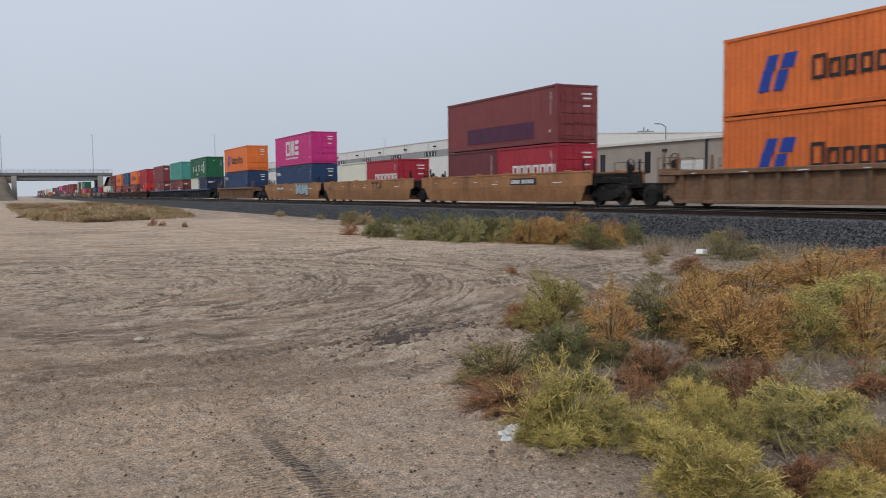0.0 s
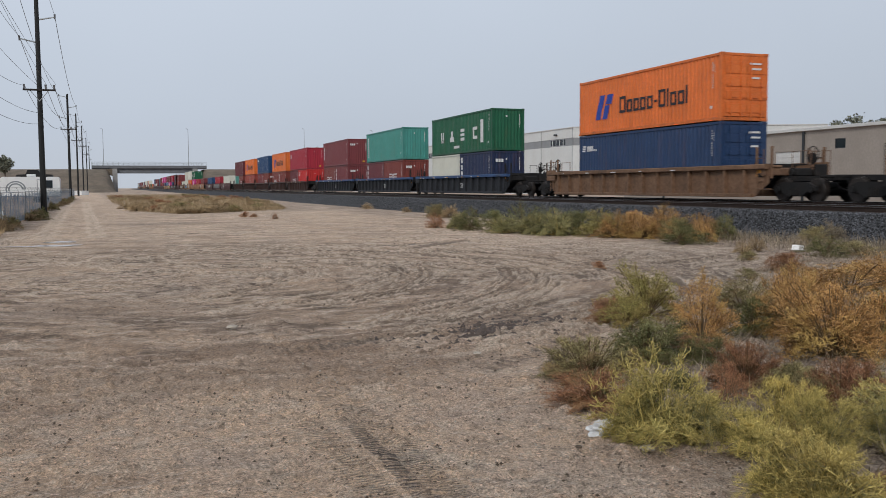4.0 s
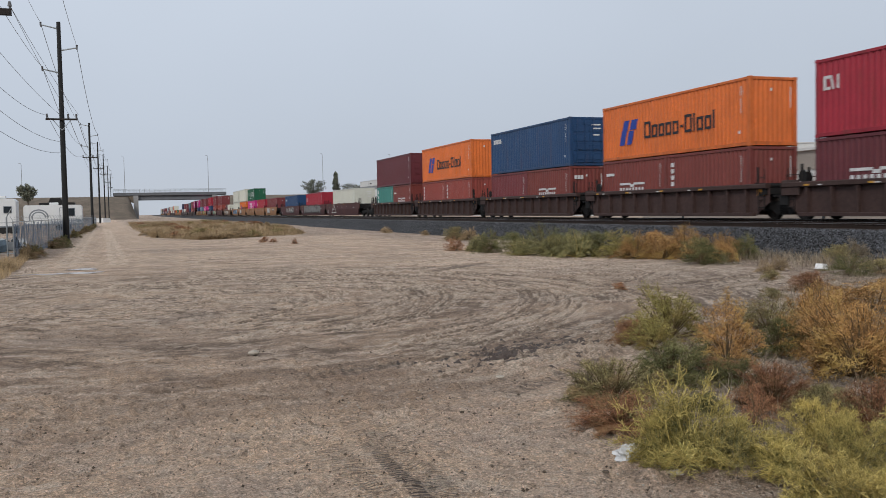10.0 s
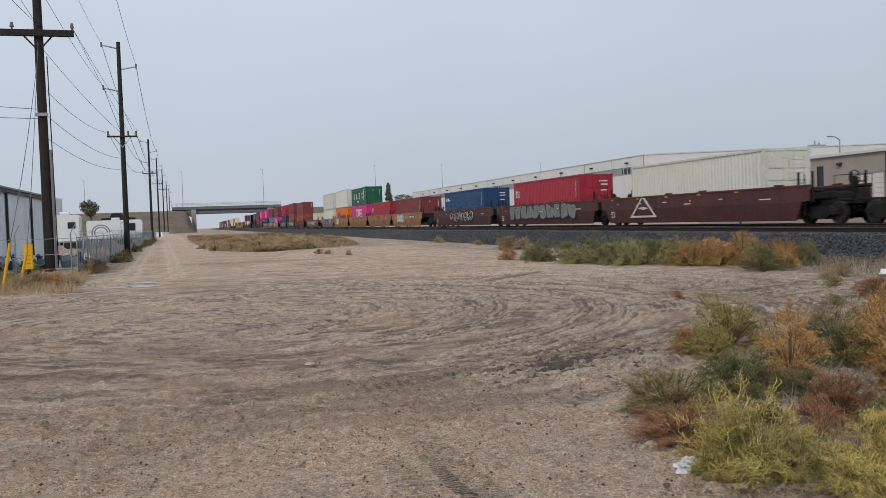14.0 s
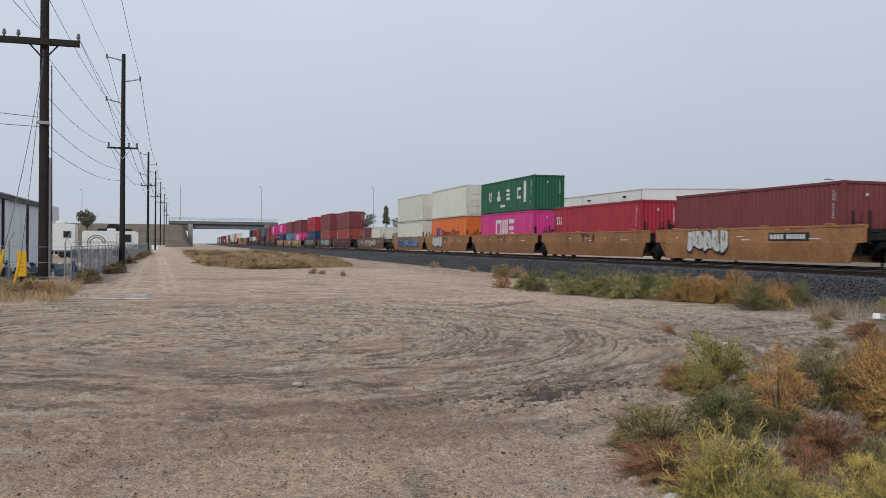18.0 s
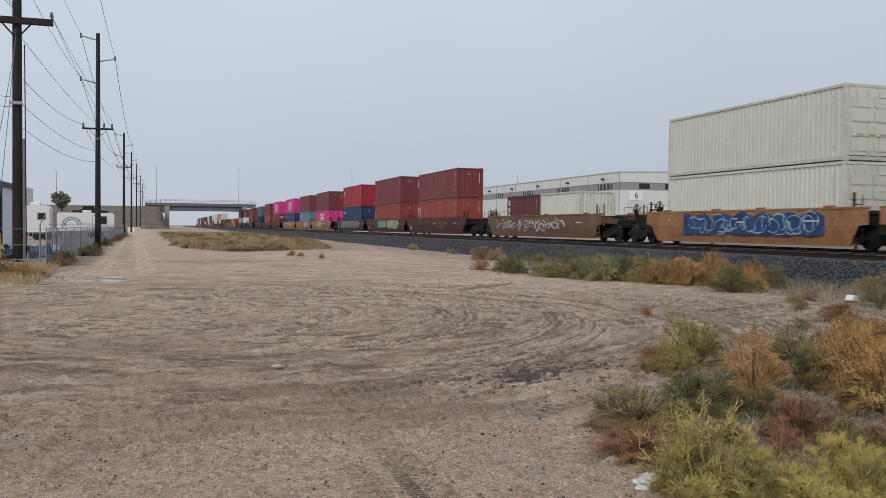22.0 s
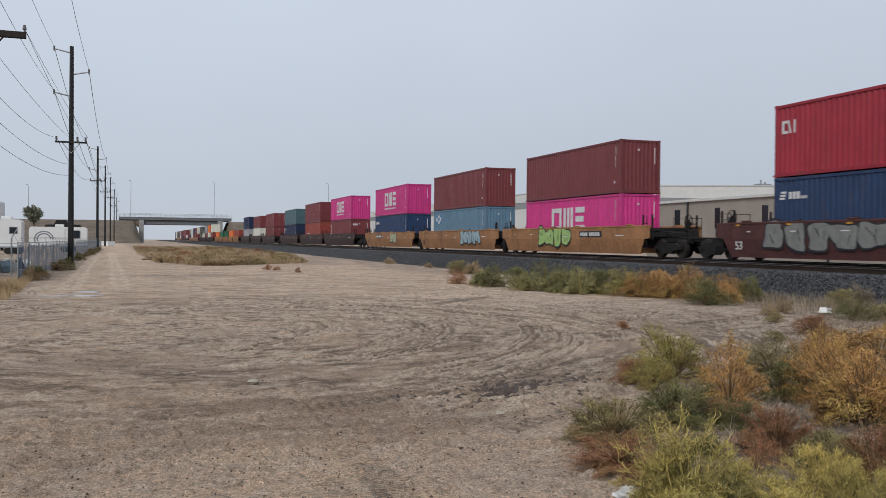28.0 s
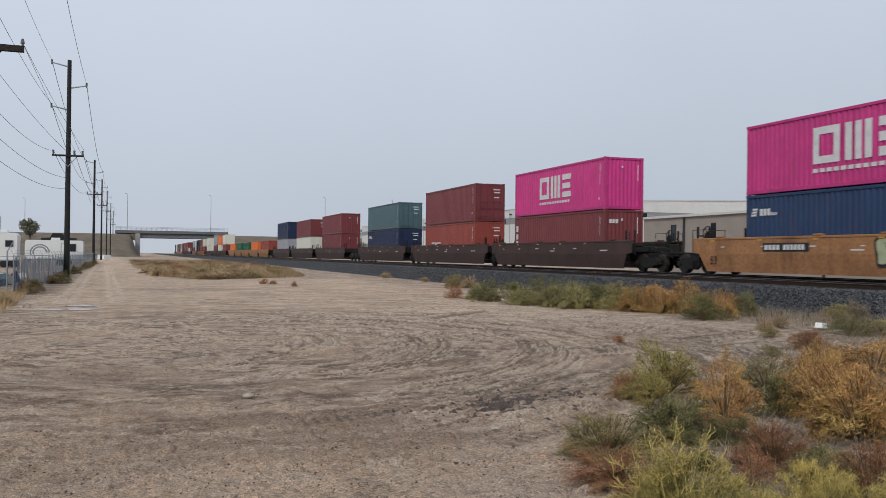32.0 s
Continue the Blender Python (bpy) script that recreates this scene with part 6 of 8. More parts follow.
bank("embankment_west", -620.0, 0.0, 0, 3.0, "dry grassy embankment that carries the road to the bridge")
bank("embankment_east", 32.0, 620.0, 3.0, 0, "dry grassy embankment on the far side of the tracks")


BRIDGE = mat("dark_weathered_bridge_concrete", (0.135, 0.14, 0.15), 0.85, 0, 0.5, 0.15, (0.09, 0.09, 0.09), 0.5, 0.2, 8, 1.5)


def bridge():
    ob = thing("road_bridge", (0, 0, 0), "concrete road bridge with steel railings over the tracks", "bridge")
    y0, y1 = 383.0, 397.0
    part("deck", Shape().box(-9, 36, y0 - 0.6, y1 + 0.6, 9.5, 10.1, 0.1).mesh("deck", BRIDGE), ob)
    girder = kept("girder", lambda: Shape().slab([(-0.45, 0), (0.45, 0), (0.45, 0.35), (0.15, 0.6), (0.15, 1.5), (0.5, 1.75), (-0.5, 1.75), (-0.15, 1.5), (-0.15, 0.6), (-0.45, 0.35)], 0, 0.6, 30.4).mesh("girder", BRIDGE))
    for k in range(6):
        part("girder", girder, ob, (0, y0 + 0.4 + 2.6 * k, 7.73))
    part("abutment", Shape().box(-1.2, 0.7, y0 - 2.0, y1 + 2.0, -0.1, 9.48, 0.1).mesh("abutment", CONCRETE), ob)
    part("abutment", Shape().box(30.2, 32.2, y0 - 2.0, y1 + 2.0, -0.1, 9.48, 0.1).mesh("abutment", CONCRETE), ob)
    part("wing_wall", Shape().slab([(-9.0, 9.2), (-9.0, 8.6), (-1.2, 6.5), (-1.2, 9.2)], 1, y0 - 1.9, y0 - 1.4).mesh("wing_wall", EARTH), ob)
    for y in (y0 - 0.5, y1 + 0.3):
        part("parapet", Shape().box(-9, 36, y, y + 0.25, 10.1, 10.75, 0.03).mesh("parapet", BRIDGE), ob)
        rl = part("railing", Shape().box(-9, 36, y + 0.08, y + 0.16, 12.1, 12.2).box(-9, 36, y + 0.08, y + 0.16, 11.5, 11.56).mesh("railing", GALV), ob)
        post = kept("brpost", lambda: Shape().box(-0.05, 0.05, 0, 0.1, 10.75, 12.1).mesh("railing_post", GALV))
        for k in range(23):
            part("railing_post", post, rl, (-9 + 2.04 * k, y + 0.07, 0))


bridge()

# ---- west side: poles, wires, fence, sheds and trailers ----
POLE_WOOD = mat("weathered_pole_timber", (0.022, 0.018, 0.016), 0.85, 0, 3, 0.35, (0.07, 0.055, 0.045), 0.4, 0.4, 30, 4.0)
POLE_STEEL = mat("weathered_steel_pole", (0.02, 0.02, 0.02), 0.6, 0.3, 2, 0.25)
INSULATOR = mat("grey_porcelain", (0.12, 0.12, 0.125), 0.3, 0, 5, 0.1)
WIRE = mat("dull_aluminium_wire", (0.10, 0.105, 0.11), 0.5, 0.5, 1, 0.1)
PVC = mat("pale_plastic_conduit", (0.20, 0.195, 0.20), 0.5, 0, 4, 0.15)
YELLOW = mat("yellow_marker_plastic", (0.72, 0.40, 0.02), 0.5, 0, 4, 0.12)


def line_pole(x, y, top, cross):
    """A power-line pole with three side arms and a lower crossarm; top and cross are heights above the ground."""
    ob = thing("utility_pole", (x, y, 0), "tall dark power-line pole with three side arms and a crossarm", "utility pole", "poles along the track road")
    part("pole", kept(("linepole", top), lambda: Shape().tube((0, 0, -0.2), (0, 0, top), 0.2, 0.13, 10).mesh("pole", POLE_STEEL)), ob)
    for side, z in ((-1, top - 0.35), (1, top - 1.8), (-1, top - 3.3)):
        arm = part("side_arm", kept(("sidearm", side), lambda: Shape().tube((0, 0, -0.12), (side * 1.12, 0, 0.12), 0.055, 0.04).mesh("side_arm", GALV)), ob, (0, 0, z))
        part("insulator", kept("ins", lambda: Shape().tube((0, 0, -0.1), (0, 0, 0.22), 0.05, 0.07).mesh("insulator", INSULATOR)), arm, (side * 1.1, 0, 0.08))
    beam = part("crossarm", kept("crossarm", lambda: Shape().box(-1.0, 1.0, -0.06, 0.06, -0.06, 0.06, 0.01).mesh("crossarm", POLE_WOOD)), ob, (0, -0.22, cross))
    for dx in (-0.92, 0.4, 0.92):
        part("insulator", kept("ins2", lambda: Shape().tube((0, 0, 0), (0, 0, 0.3), 0.05, 0.075).mesh("insulator", INSULATOR)), beam, (dx, 0, 0.06))
    part("brace", kept("brace", lambda: Shape().tube((-0.55, 0, -0.05), (0, 0, -0.75), 0.025).tube((0.55, 0, -0.05), (0, 0, -0.75), 0.025).mesh("brace", GALV)), ob, (0, -0.2, cross))


LINE = [(-3.0, -4.0, 14.7, 8.15), (-4.6, 65.0, 14.7, 8.15), (-6.0, 134.0, 14.7, 9.8), (-7.55, 203.0, 17.4, 11.7), (-8.7, 272.0, 19.4, 13.5), (-9.6, 341.0, 19.6, 13.6), (-10.4, 405.0, 19.6, 13.6)]
for spot in LINE:
    line_pole(*spot)


def wire(a, b, sag, r=0.012):
    pts = []
    for k in range(25):
        t = k / 24
        p = Vector(a).lerp(Vector(b), t)
        p.z -= sag * 4 * t * (1 - t)
        pts.append(tuple(p))
    ob = solid("overhead_wire", Shape().path(pts, r, 4).mesh("overhead_wire", WIRE), "thin grey overhead power wire between the poles", "wire")
    tagged(ob, group="overhead wires")


for (xa, ya, ta, ca), (xb, yb, tb, cb) in zip(LINE[:-1], LINE[1:]):
    for dx, drop in ((-1.1, 0.1), (1.1, 1.55), (-1.1, 3.05)):
        wire((xa + dx, ya, ta - drop), (xb + dx, yb, tb - drop), 1.3, 0.013 if ya < 60 else 0.021)
    if ya > 0:
        for dx in (-0.92, 0.4, 0.92):
            wire((xa + dx, ya - 0.22, ca + 0.35), (xb + dx, yb - 0.22, cb + 0.35), 1.2, 0.013 if ya < 60 else 0.021)


def wood_pole():
    ob = thing("wooden_pole", (-6.08, 41.0, 0), "stout dark wooden utility pole with a pale conduit and crossarm", "utility pole")
    part("pole", Shape().tube((0.0, 0, -0.2), (-0.02, 0, 14.5), 0.215, 0.17, 14).mesh("pole", POLE_WOOD), ob)
    part("conduit", Shape().tube((0.26, -0.06, 0.1), (0.25, -0.06, 5.2), 0.055, k=10).mesh("conduit", PVC), ob)
    part("ground_rod_cover", Shape().tube((0.33, 0.1, 0.1), (0.26, 0.1, 9.2), 0.022).mesh("riser", POLE_WOOD), ob)
    arm = part("crossarm", Shape().box(-2.05, 1.42, -0.09, 0.09, -0.14, 0.14, 0.02).mesh("crossarm", POLE_WOOD), ob, (0, -0.26, 10.12))
    for dx in (-1.9, -1.55, -1.0, 1.36):
        part("insulator", kept("ins3", lambda: Shape().tube((0, 0, 0), (0, 0, 0.12), 0.04).tube((0, 0, 0.1), (0, 0, 0.3), 0.09, 0.05, 10).mesh("insulator", INSULATOR)), arm, (dx, 0, 0.14))
    for dx in (-0.75, 0.75):
        part("brace", kept(("brace2", dx), lambda: Shape().tube((dx * 0.75, 0, -0.12), (dx * 0.15, 0.05, -0.62), 0.035).mesh("brace", POLE_WOOD)), arm)
    part("bracket", Shape().box(-0.24, 0.24, -0.3, -0.2, 6.6, 6.75, 0.02).mesh("bracket", GALV), ob)


wood_pole()
for xa, za, xb, zb, sag in ((-5.95, 9.5, -4.75, 8.5, 0.2), (-5.95, 7.8, -5.65, 8.45, 0.35), (-5.95, 6.7, -4.75, 6.65, 0.4), (-5.95, 5.7, -4.75, 5.9, 0.4), (-4.72, 10.4, -4.15, 8.5, 0.15), (-4.72, 10.4, -3.55, 8.5, 0.2)):
    wire((xa, 40.8, za), (xb, 64.8, zb), sag)
for z, x2, y2, z2 in ((6.9, -30, 20, 7.6), (6.5, -30, 24, 6.9), (10.5, -8.5, -10, 11.5), (10.5, -5.0, -12, 12.0), (9.8, -5.18, 30.5, 1.12), (9.4, -5.27, 28.36, 1.36)):
    wire((-6.1, 40.8, z), (x2, y2, z2), 0.4)


def guy_guard():
    ob = thing("guy_guard", (-5.43, 30.5, 0), "slanted yellow plastic guard on a guy wire", "marker")
    part("tube", Shape().tube((0, 0, 0), (0.25, 0.0, 1.12), 0.045).mesh("tube", YELLOW), ob)
    ob = thing("guy_guard", (-5.52, 28.36, 0), "slanted yellow plastic guard on a guy wire", "marker")
    part("tube", Shape().tube((0, 0, 0), (0.25, 0.0, 1.36), 0.045).mesh("tube", YELLOW), ob)
    sg = thing("pipeline_marker", (-5.35, 31.7, 0), "yellow marker plate on a dark post among weeds", "marker")
    part("post", Shape().box(-0.05, 0.05, -0.03, 0.03, -0.1, 0.6).mesh("post", POLE_STEEL), sg)
    pl = part("plate", Shape().box(-0.14, 0.14, -0.05, 0.03, 0.45, 1.28, 0.02).mesh("plate", YELLOW), sg)
    for k in range(3):
        part("text_bar", kept("tbar", lambda: Shape().box(-0.06, 0.06, -0.056, -0.05, 0, 0.018).mesh("text_bar", BLACK_MARK)), pl, (0, 0, 0.62 + 0.13 * k))


guy_guard()

METAL_SHED = mat("pale_ribbed_shed_wall", (0.76, 0.81, 0.85), 0.45, 0.0, 0.6, 0.06, (0.4, 0.4, 0.38), 0.3, 0.05, 20, 1.5)
SHED_ROOF = mat("grey_metal_roof", (0.22, 0.24, 0.25), 0.5, 0.3, 1, 0.1)


def shed():
    ob = thing("metal_shed", (0, 0, 0), "pale ribbed metal shed with dark trim", "building")
    x, y0, y1, z = -10.0, 18.0, 66.0, 4.15
    s = Shape()
    n = 160
    for k in range(n):
        a, p = y0 + k * (y1 - y0) / n, (y1 - y0) / n
        pts = [(0, a), (0, a + p * 0.6), (0.03, a + p * 0.7), (0.03, a + p * 0.9), (0, a + p)]
        for (da, ya), (db, yb) in zip(pts[:-1], pts[1:]):
            s.quad((x + da, ya, 0), (x + db, yb, 0), (x + db, yb, z), (x + da, ya, z))
    s.box(x - 0.2, x - 0.01, y0, y1, 0, z)
    part("front_wall", s.mesh("wall", METAL_SHED), ob)
    part("end_wall", Shape().slab([(x - 14, 0), (x - 0.21, 0), (x - 0.21, z), (x - 7, z + 1.0), (x - 14, z)], 1, y1 - 0.2, y1).slab([(x - 14, 0), (x - 0.21, 0), (x - 0.21, z), (x - 7, z + 1.0), (x - 14, z)], 1, y0, y0 + 0.2).mesh("wall", METAL_SHED), ob)
    part("roof", Shape().slab([(x + 0.25, z - 0.02), (x - 7, z + 1.05), (x - 14.2, z - 0.02), (x - 14.2, z + 0.08), (x - 7, z + 1.17), (x + 0.25, z + 0.08)], 1, y0 - 0.2, y1 + 0.2).mesh("roof", SHED_ROOF), ob)
    part("gutter", Shape().box(x + 0.04, x + 0.2, y0, y1, z - 0.22, z - 0.03, 0.02).mesh("gutter", DARK_TRIM), ob)
    for y in (49.5, 53.0, 60.5, 65.7):
        part("downpipe", kept("shedpipe", lambda: Shape().box(0.035, 0.16, -0.07, 0.07, 0, 4.0, 0.02).mesh("downpipe", DARK_TRIM)), ob, (x, y, 0))


shed()

RV_WHITE = mat("white_trailer_panel", (0.66, 0.67, 0.67), 0.4, 0, 0.8, 0.05, (0.5, 0.5, 0.48), 0.25, 0, 40, 2.0)
RV_GREY = mat("grey_trailer_graphic", (0.20, 0.22, 0.24), 0.5, 0, 2, 0.1)
TYRE = mat("black_tyre_rubber", (0.02, 0.02, 0.02), 0.8, 0, 6, 0.2)
JUNK_BLUE = mat("faded_blue_scrap", (0.07, 0.10, 0.13), 0.6, 0, 4, 0.4)
JUNK = mat("black_scrap_plastic", (0.025, 0.026, 0.028), 0.5, 0, 4, 0.4)


def trailer(x0, x1, y, z0, z1, label, windows, door, graphic):
    ob = thing("travel_trailer", ((x0 + x1) / 2, y, 0), label, "trailer", "parked trailers")
    h, w = (x1 - x0) / 2, 2.4
    part("body", Shape().slab([(-h, z0), (h, z0), (h, z1 - 0.25), (h - 0.25, z1), (-h + 0.2, z1), (-h, z1 - 0.2)], 1, 0, w).mesh("body", RV_WHITE), ob)
    part("skirt", Shape().box(-h, h, -0.02, w + 0.02, z0 - 0.12, z0 + 0.02).mesh("skirt", RV_GREY), ob)
    part("roof_unit", Shape().box(-0.4, 0.5, 0.8, 1.6, z1, z1 + 0.3, 0.06).mesh("roof_unit", RV_WHITE), ob)
    for a, b, c, d in windows:
        wd = part("window", Shape().box(a, b, -0.05, -0.002, c, d, 0.02).mesh("window_frame", RV_GREY), ob)
        part("pane", Shape().box(a + 0.06, b - 0.06, -0.06, -0.051, c + 0.06, d - 0.06).mesh("pane", DARK_GLASS), wd)
    if door is not None:
        part("door", Shape().box(door, door + 0.06, -0.02, -0.002, z0, z1 - 0.3).box(door + 0.66, door + 0.72, -0.02, -0.002, z0, z1 - 0.3).box(door, door + 0.72, -0.02, -0.002, z1 - 0.36, z1 - 0.3).mesh("door", RV_GREY), ob)
    if graphic is not None:
        for r in (0.62, 0.9):
            arcs = [radians(200 - 10 * k) for k in range(21)]
            ring = [(graphic + r * math.cos(a), z0 + 0.75 + r * math.sin(a) * 0.9) for a in arcs] + [(graphic + (r + 0.16) * math.cos(a), z0 + 0.75 + (r + 0.16) * math.sin(a) * 0.9) for a in reversed(arcs)]
            part("swoosh_graphic", Shape().slab(ring, 1, -0.012, -0.002).mesh("graphic", RV_GREY), ob)
    for dx in (0.2 * h, 0.2 * h + 0.8):
        for yy in (0.05, w - 0.3):
            part("wheel", kept("rvwheel", lambda: Shape().tube((0, 0, 0.36), (0, 0.24, 0.36), 0.36, k=16).mesh("wheel", TYRE)), ob, (dx, yy, 0))


trailer(-12.2, -6.05, 110.0, 0.75, 2.92, "white travel trailer with a grey swoosh graphic", [(1.35, 2.35, 1.6, 2.55)], 0.7, -1.5)
trailer(-14.2, -11.2, 95.0, 0.75, 3.42, "tall white travel trailer with one small window", [(0.4, 1.15, 2.0, 2.7)], None, None)


def rv_cap():
    ob = thing("motorhome", (-17.9, 120.0, 0), "white motorhome standing behind the trailers", "motorhome")
    part("body", Shape().slab([(-0.95, 0.7), (0.95, 0.7), (0.95, 6.1), (0.9, 6.2), (-0.95, 6.2)], 1, 0, 7).mesh("body", RV_WHITE), ob)
    for k in range(3):
        part("stripe", kept("mhstripe", lambda: Shape().box(-0.9, 0.9, -0.02, -0.003, 0, 0.12).mesh("stripe", RV_GREY)), ob, (0, 0, 4.0 + 0.75 * k))
    part("wheel", Shape().tube((-1.0, 1.5, 0.42), (-0.7, 1.5, 0.42), 0.42, k=14).tube((0.7, 1.5, 0.42), (1.0, 1.5, 0.42), 0.42, k=14).tube((-1.0, 5.5, 0.42), (-0.7, 5.5, 0.42), 0.42, k=14).tube((0.7, 5.5, 0.42), (1.0, 5.5, 0.42), 0.42, k=14).mesh("wheel", TYRE), ob)


rv_cap()


def dark_equipment():
    # a jumble of dark equipment; its form as a raised pickup is made up
    ob = thing("equipment_jumble", (-11.0, 140.0, 0), "jumble of dark equipment behind the white trailer, shaped like a pickup", "truck")
    part("body", Shape().slab([(-2.4, 2.9), (2.4, 2.9), (2.4, 3.6), (0.9, 3.7), (0.4, 4.3), (-0.9, 4.3), (-1.2, 3.65), (-2.4, 3.6)], 1, 0, 1.8).mesh("body", POLE_STEEL), ob)
    part("trailer_bed", Shape().box(-3.0, 3.0, -0.1, 1.9, 2.4, 2.6).mesh("bed", GALV), ob)
    for dx in (-2.6, 2.6):
        part("trailer_leg", kept("trleg", lambda: Shape().box(-0.1, 0.1, 0.0, 1.8, 0, 2.4).mesh("leg", GALV)), ob, (dx, 0, 0))
    for dx in (-1.5, 1.5):
        part("wheel", kept("pkwheel", lambda: Shape().tube((0, -0.02, 2.95), (0, 1.82, 2.95), 0.36, k=14).mesh("wheel", TYRE)), ob, (dx, 0, 0))


dark_equipment()

rj = random.Random(4)
for k in range(120):
    x, y = -8.0 + rj.uniform(-2.2, 2.2), 44.5 + rj.uniform(-4, 7)
    w, h = rj.uniform(0.06, 0.34), rj.uniform(0.1, 0.6)
    m = (JUNK, JUNK_BLUE, RV_WHITE, GALV, JUNK)[k % 5]
    s = Shape().slab([(-w, 0), (w, 0), (w * rj.uniform(0.5, 1.1), h * rj.uniform(0.5, 1)), (w * rj.uniform(-0.2, 0.3), h), (-w * rj.uniform(0.4, 1), h * rj.uniform(0.4, 0.8))], 1, 0, rj.uniform(0.08, 0.6))
    tagged(solid("scrap_piece", s.mesh("scrap_piece", m), ("black plastic scrap", "faded blue scrap", "white scrap panel", "grey metal scrap", "black plastic scrap")[k % 5] + " piled beside the pole", "scrap", at=pose(x, y, 0.02, rj.uniform(-12, 12), rj.uniform(-25, 25), rj.uniform(-80, 80))), group="scrap pile")

FENCE_SLAT = mat("grey_fence_slats", (0.16, 0.21, 0.275), 0.9, 0.0, 1.2, 0.4, (0.06, 0.08, 0.10), 0.6, spec=0.1)


def chain_fence(name, pts, label):
    ob = thing(name, (0, 0, 0), label, "fence")
    H_ = 1.42
    post = kept("fpost", lambda: Shape().tube((0, 0, -0.1), (0, 0, 1.46), 0.022).tube((0, 0, 1.46), (-0.1, 0, 1.66), 0.009).mesh("fence_post", GALV))
    mesh, wires, rails = Shape(), Shape(), Shape()
    for (xa, ya), (xb, yb) in zip(pts[:-1], pts[1:]):
        L = math.hypot(xb - xa, yb - ya)
        n = max(1, int(L / 3.0))
        for k in range(n + 1):
            if L > 140 and k > 45:
                break
            part("fence_post", post, ob, (xa + (xb - xa) * k / n, ya + (yb - ya) * k / n, 0))
        rails.tube((xa, ya, H_), (xb, yb, H_), 0.022, k=6)
        for j, z in enumerate((1.52, 1.58, 1.64)):
            wires.tube((xa + 0.04 * j, ya, z), (xb + 0.04 * j, yb, z), 0.006, k=4)
        m = int(L / 0.11)
        ux, uy = (xb - xa) / L, (yb - ya) / L
        for k in range(m):
            if (k * 7919) % 17 == 3:
                continue
            u, z1 = (k + 0.5) * L / m, H_ - 0.03 - 0.03 * ((k * 31) % 5)
            a, b, lean = u - 0.052, u + 0.052, 0.03 * math.sin(k * 1.7)
            mesh.quad((xa + ux * a, ya + uy * a, 0.05), (xa + ux * b, ya + uy * b, 0.05), (xa + ux * b + lean, ya + uy * b, z1), (xa + ux * a + lean, ya + uy * a, z1))
    part("top_rail", rails.mesh("top_rail", GALV), ob)
    tagged(part("barbed_wire", wires.mesh("barbed_wire", WIRE), ob), kind="stuff")
    tagged(part("woven_slats", mesh.mesh("woven_slats", FENCE_SLAT), ob), kind="stuff")


chain_fence("chain_link_fence", [(-4.34, 35.8), (-4.3, 49.0), (-5.2, 77.0), (-6.2, 150.0)], "grey slatted chain-link fence with barbed wire along the dirt road")


def yard_front_fence():
    ob = thing("wire_fence", (0, 0, 0), "thin grey wire fence across the yard front", "fence")
    for k in range(7):
        part("fence_post", kept("fpost2", lambda: Shape().tube((0, 0, -0.1), (0, 0, 1.6), 0.03).tube((0, 0, 1.6), (0.2, -0.1, 1.95), 0.018).mesh("fence_post", GALV)), ob, (-4.6 - 2.0 * k, 36.2 + 0.25 * k, 0))
    s = Shape()
    for z in (0.25, 0.8, 1.4):
        s.tube((-4.36, 36.15, z), (-17.5, 37.8, z), 0.014, k=4)
    tagged(part("wire_strand", s.mesh("wire_strand", GALV), ob), kind="stuff")


yard_front_fence()
blk = Shape().slab([(-0.3, 0), (0.3, 0), (0.2, 0.5), (0.12, 1.0), (-0.12, 1.0), (-0.2, 0.5)], 0, -1.5, 1.5)
bar = kept("barrier", lambda: blk.mesh("concrete_barrier", SIGN_WHITE))
for k in range(3):
    ob = solid("concrete_barrier", bar, "pale concrete road barrier at the end of the fence", "barrier", at=pose(-9.3 + 1.2 * k, 232 - 6 * k, 0, 0, 0, 60))
    tagged(ob, group="barriers")


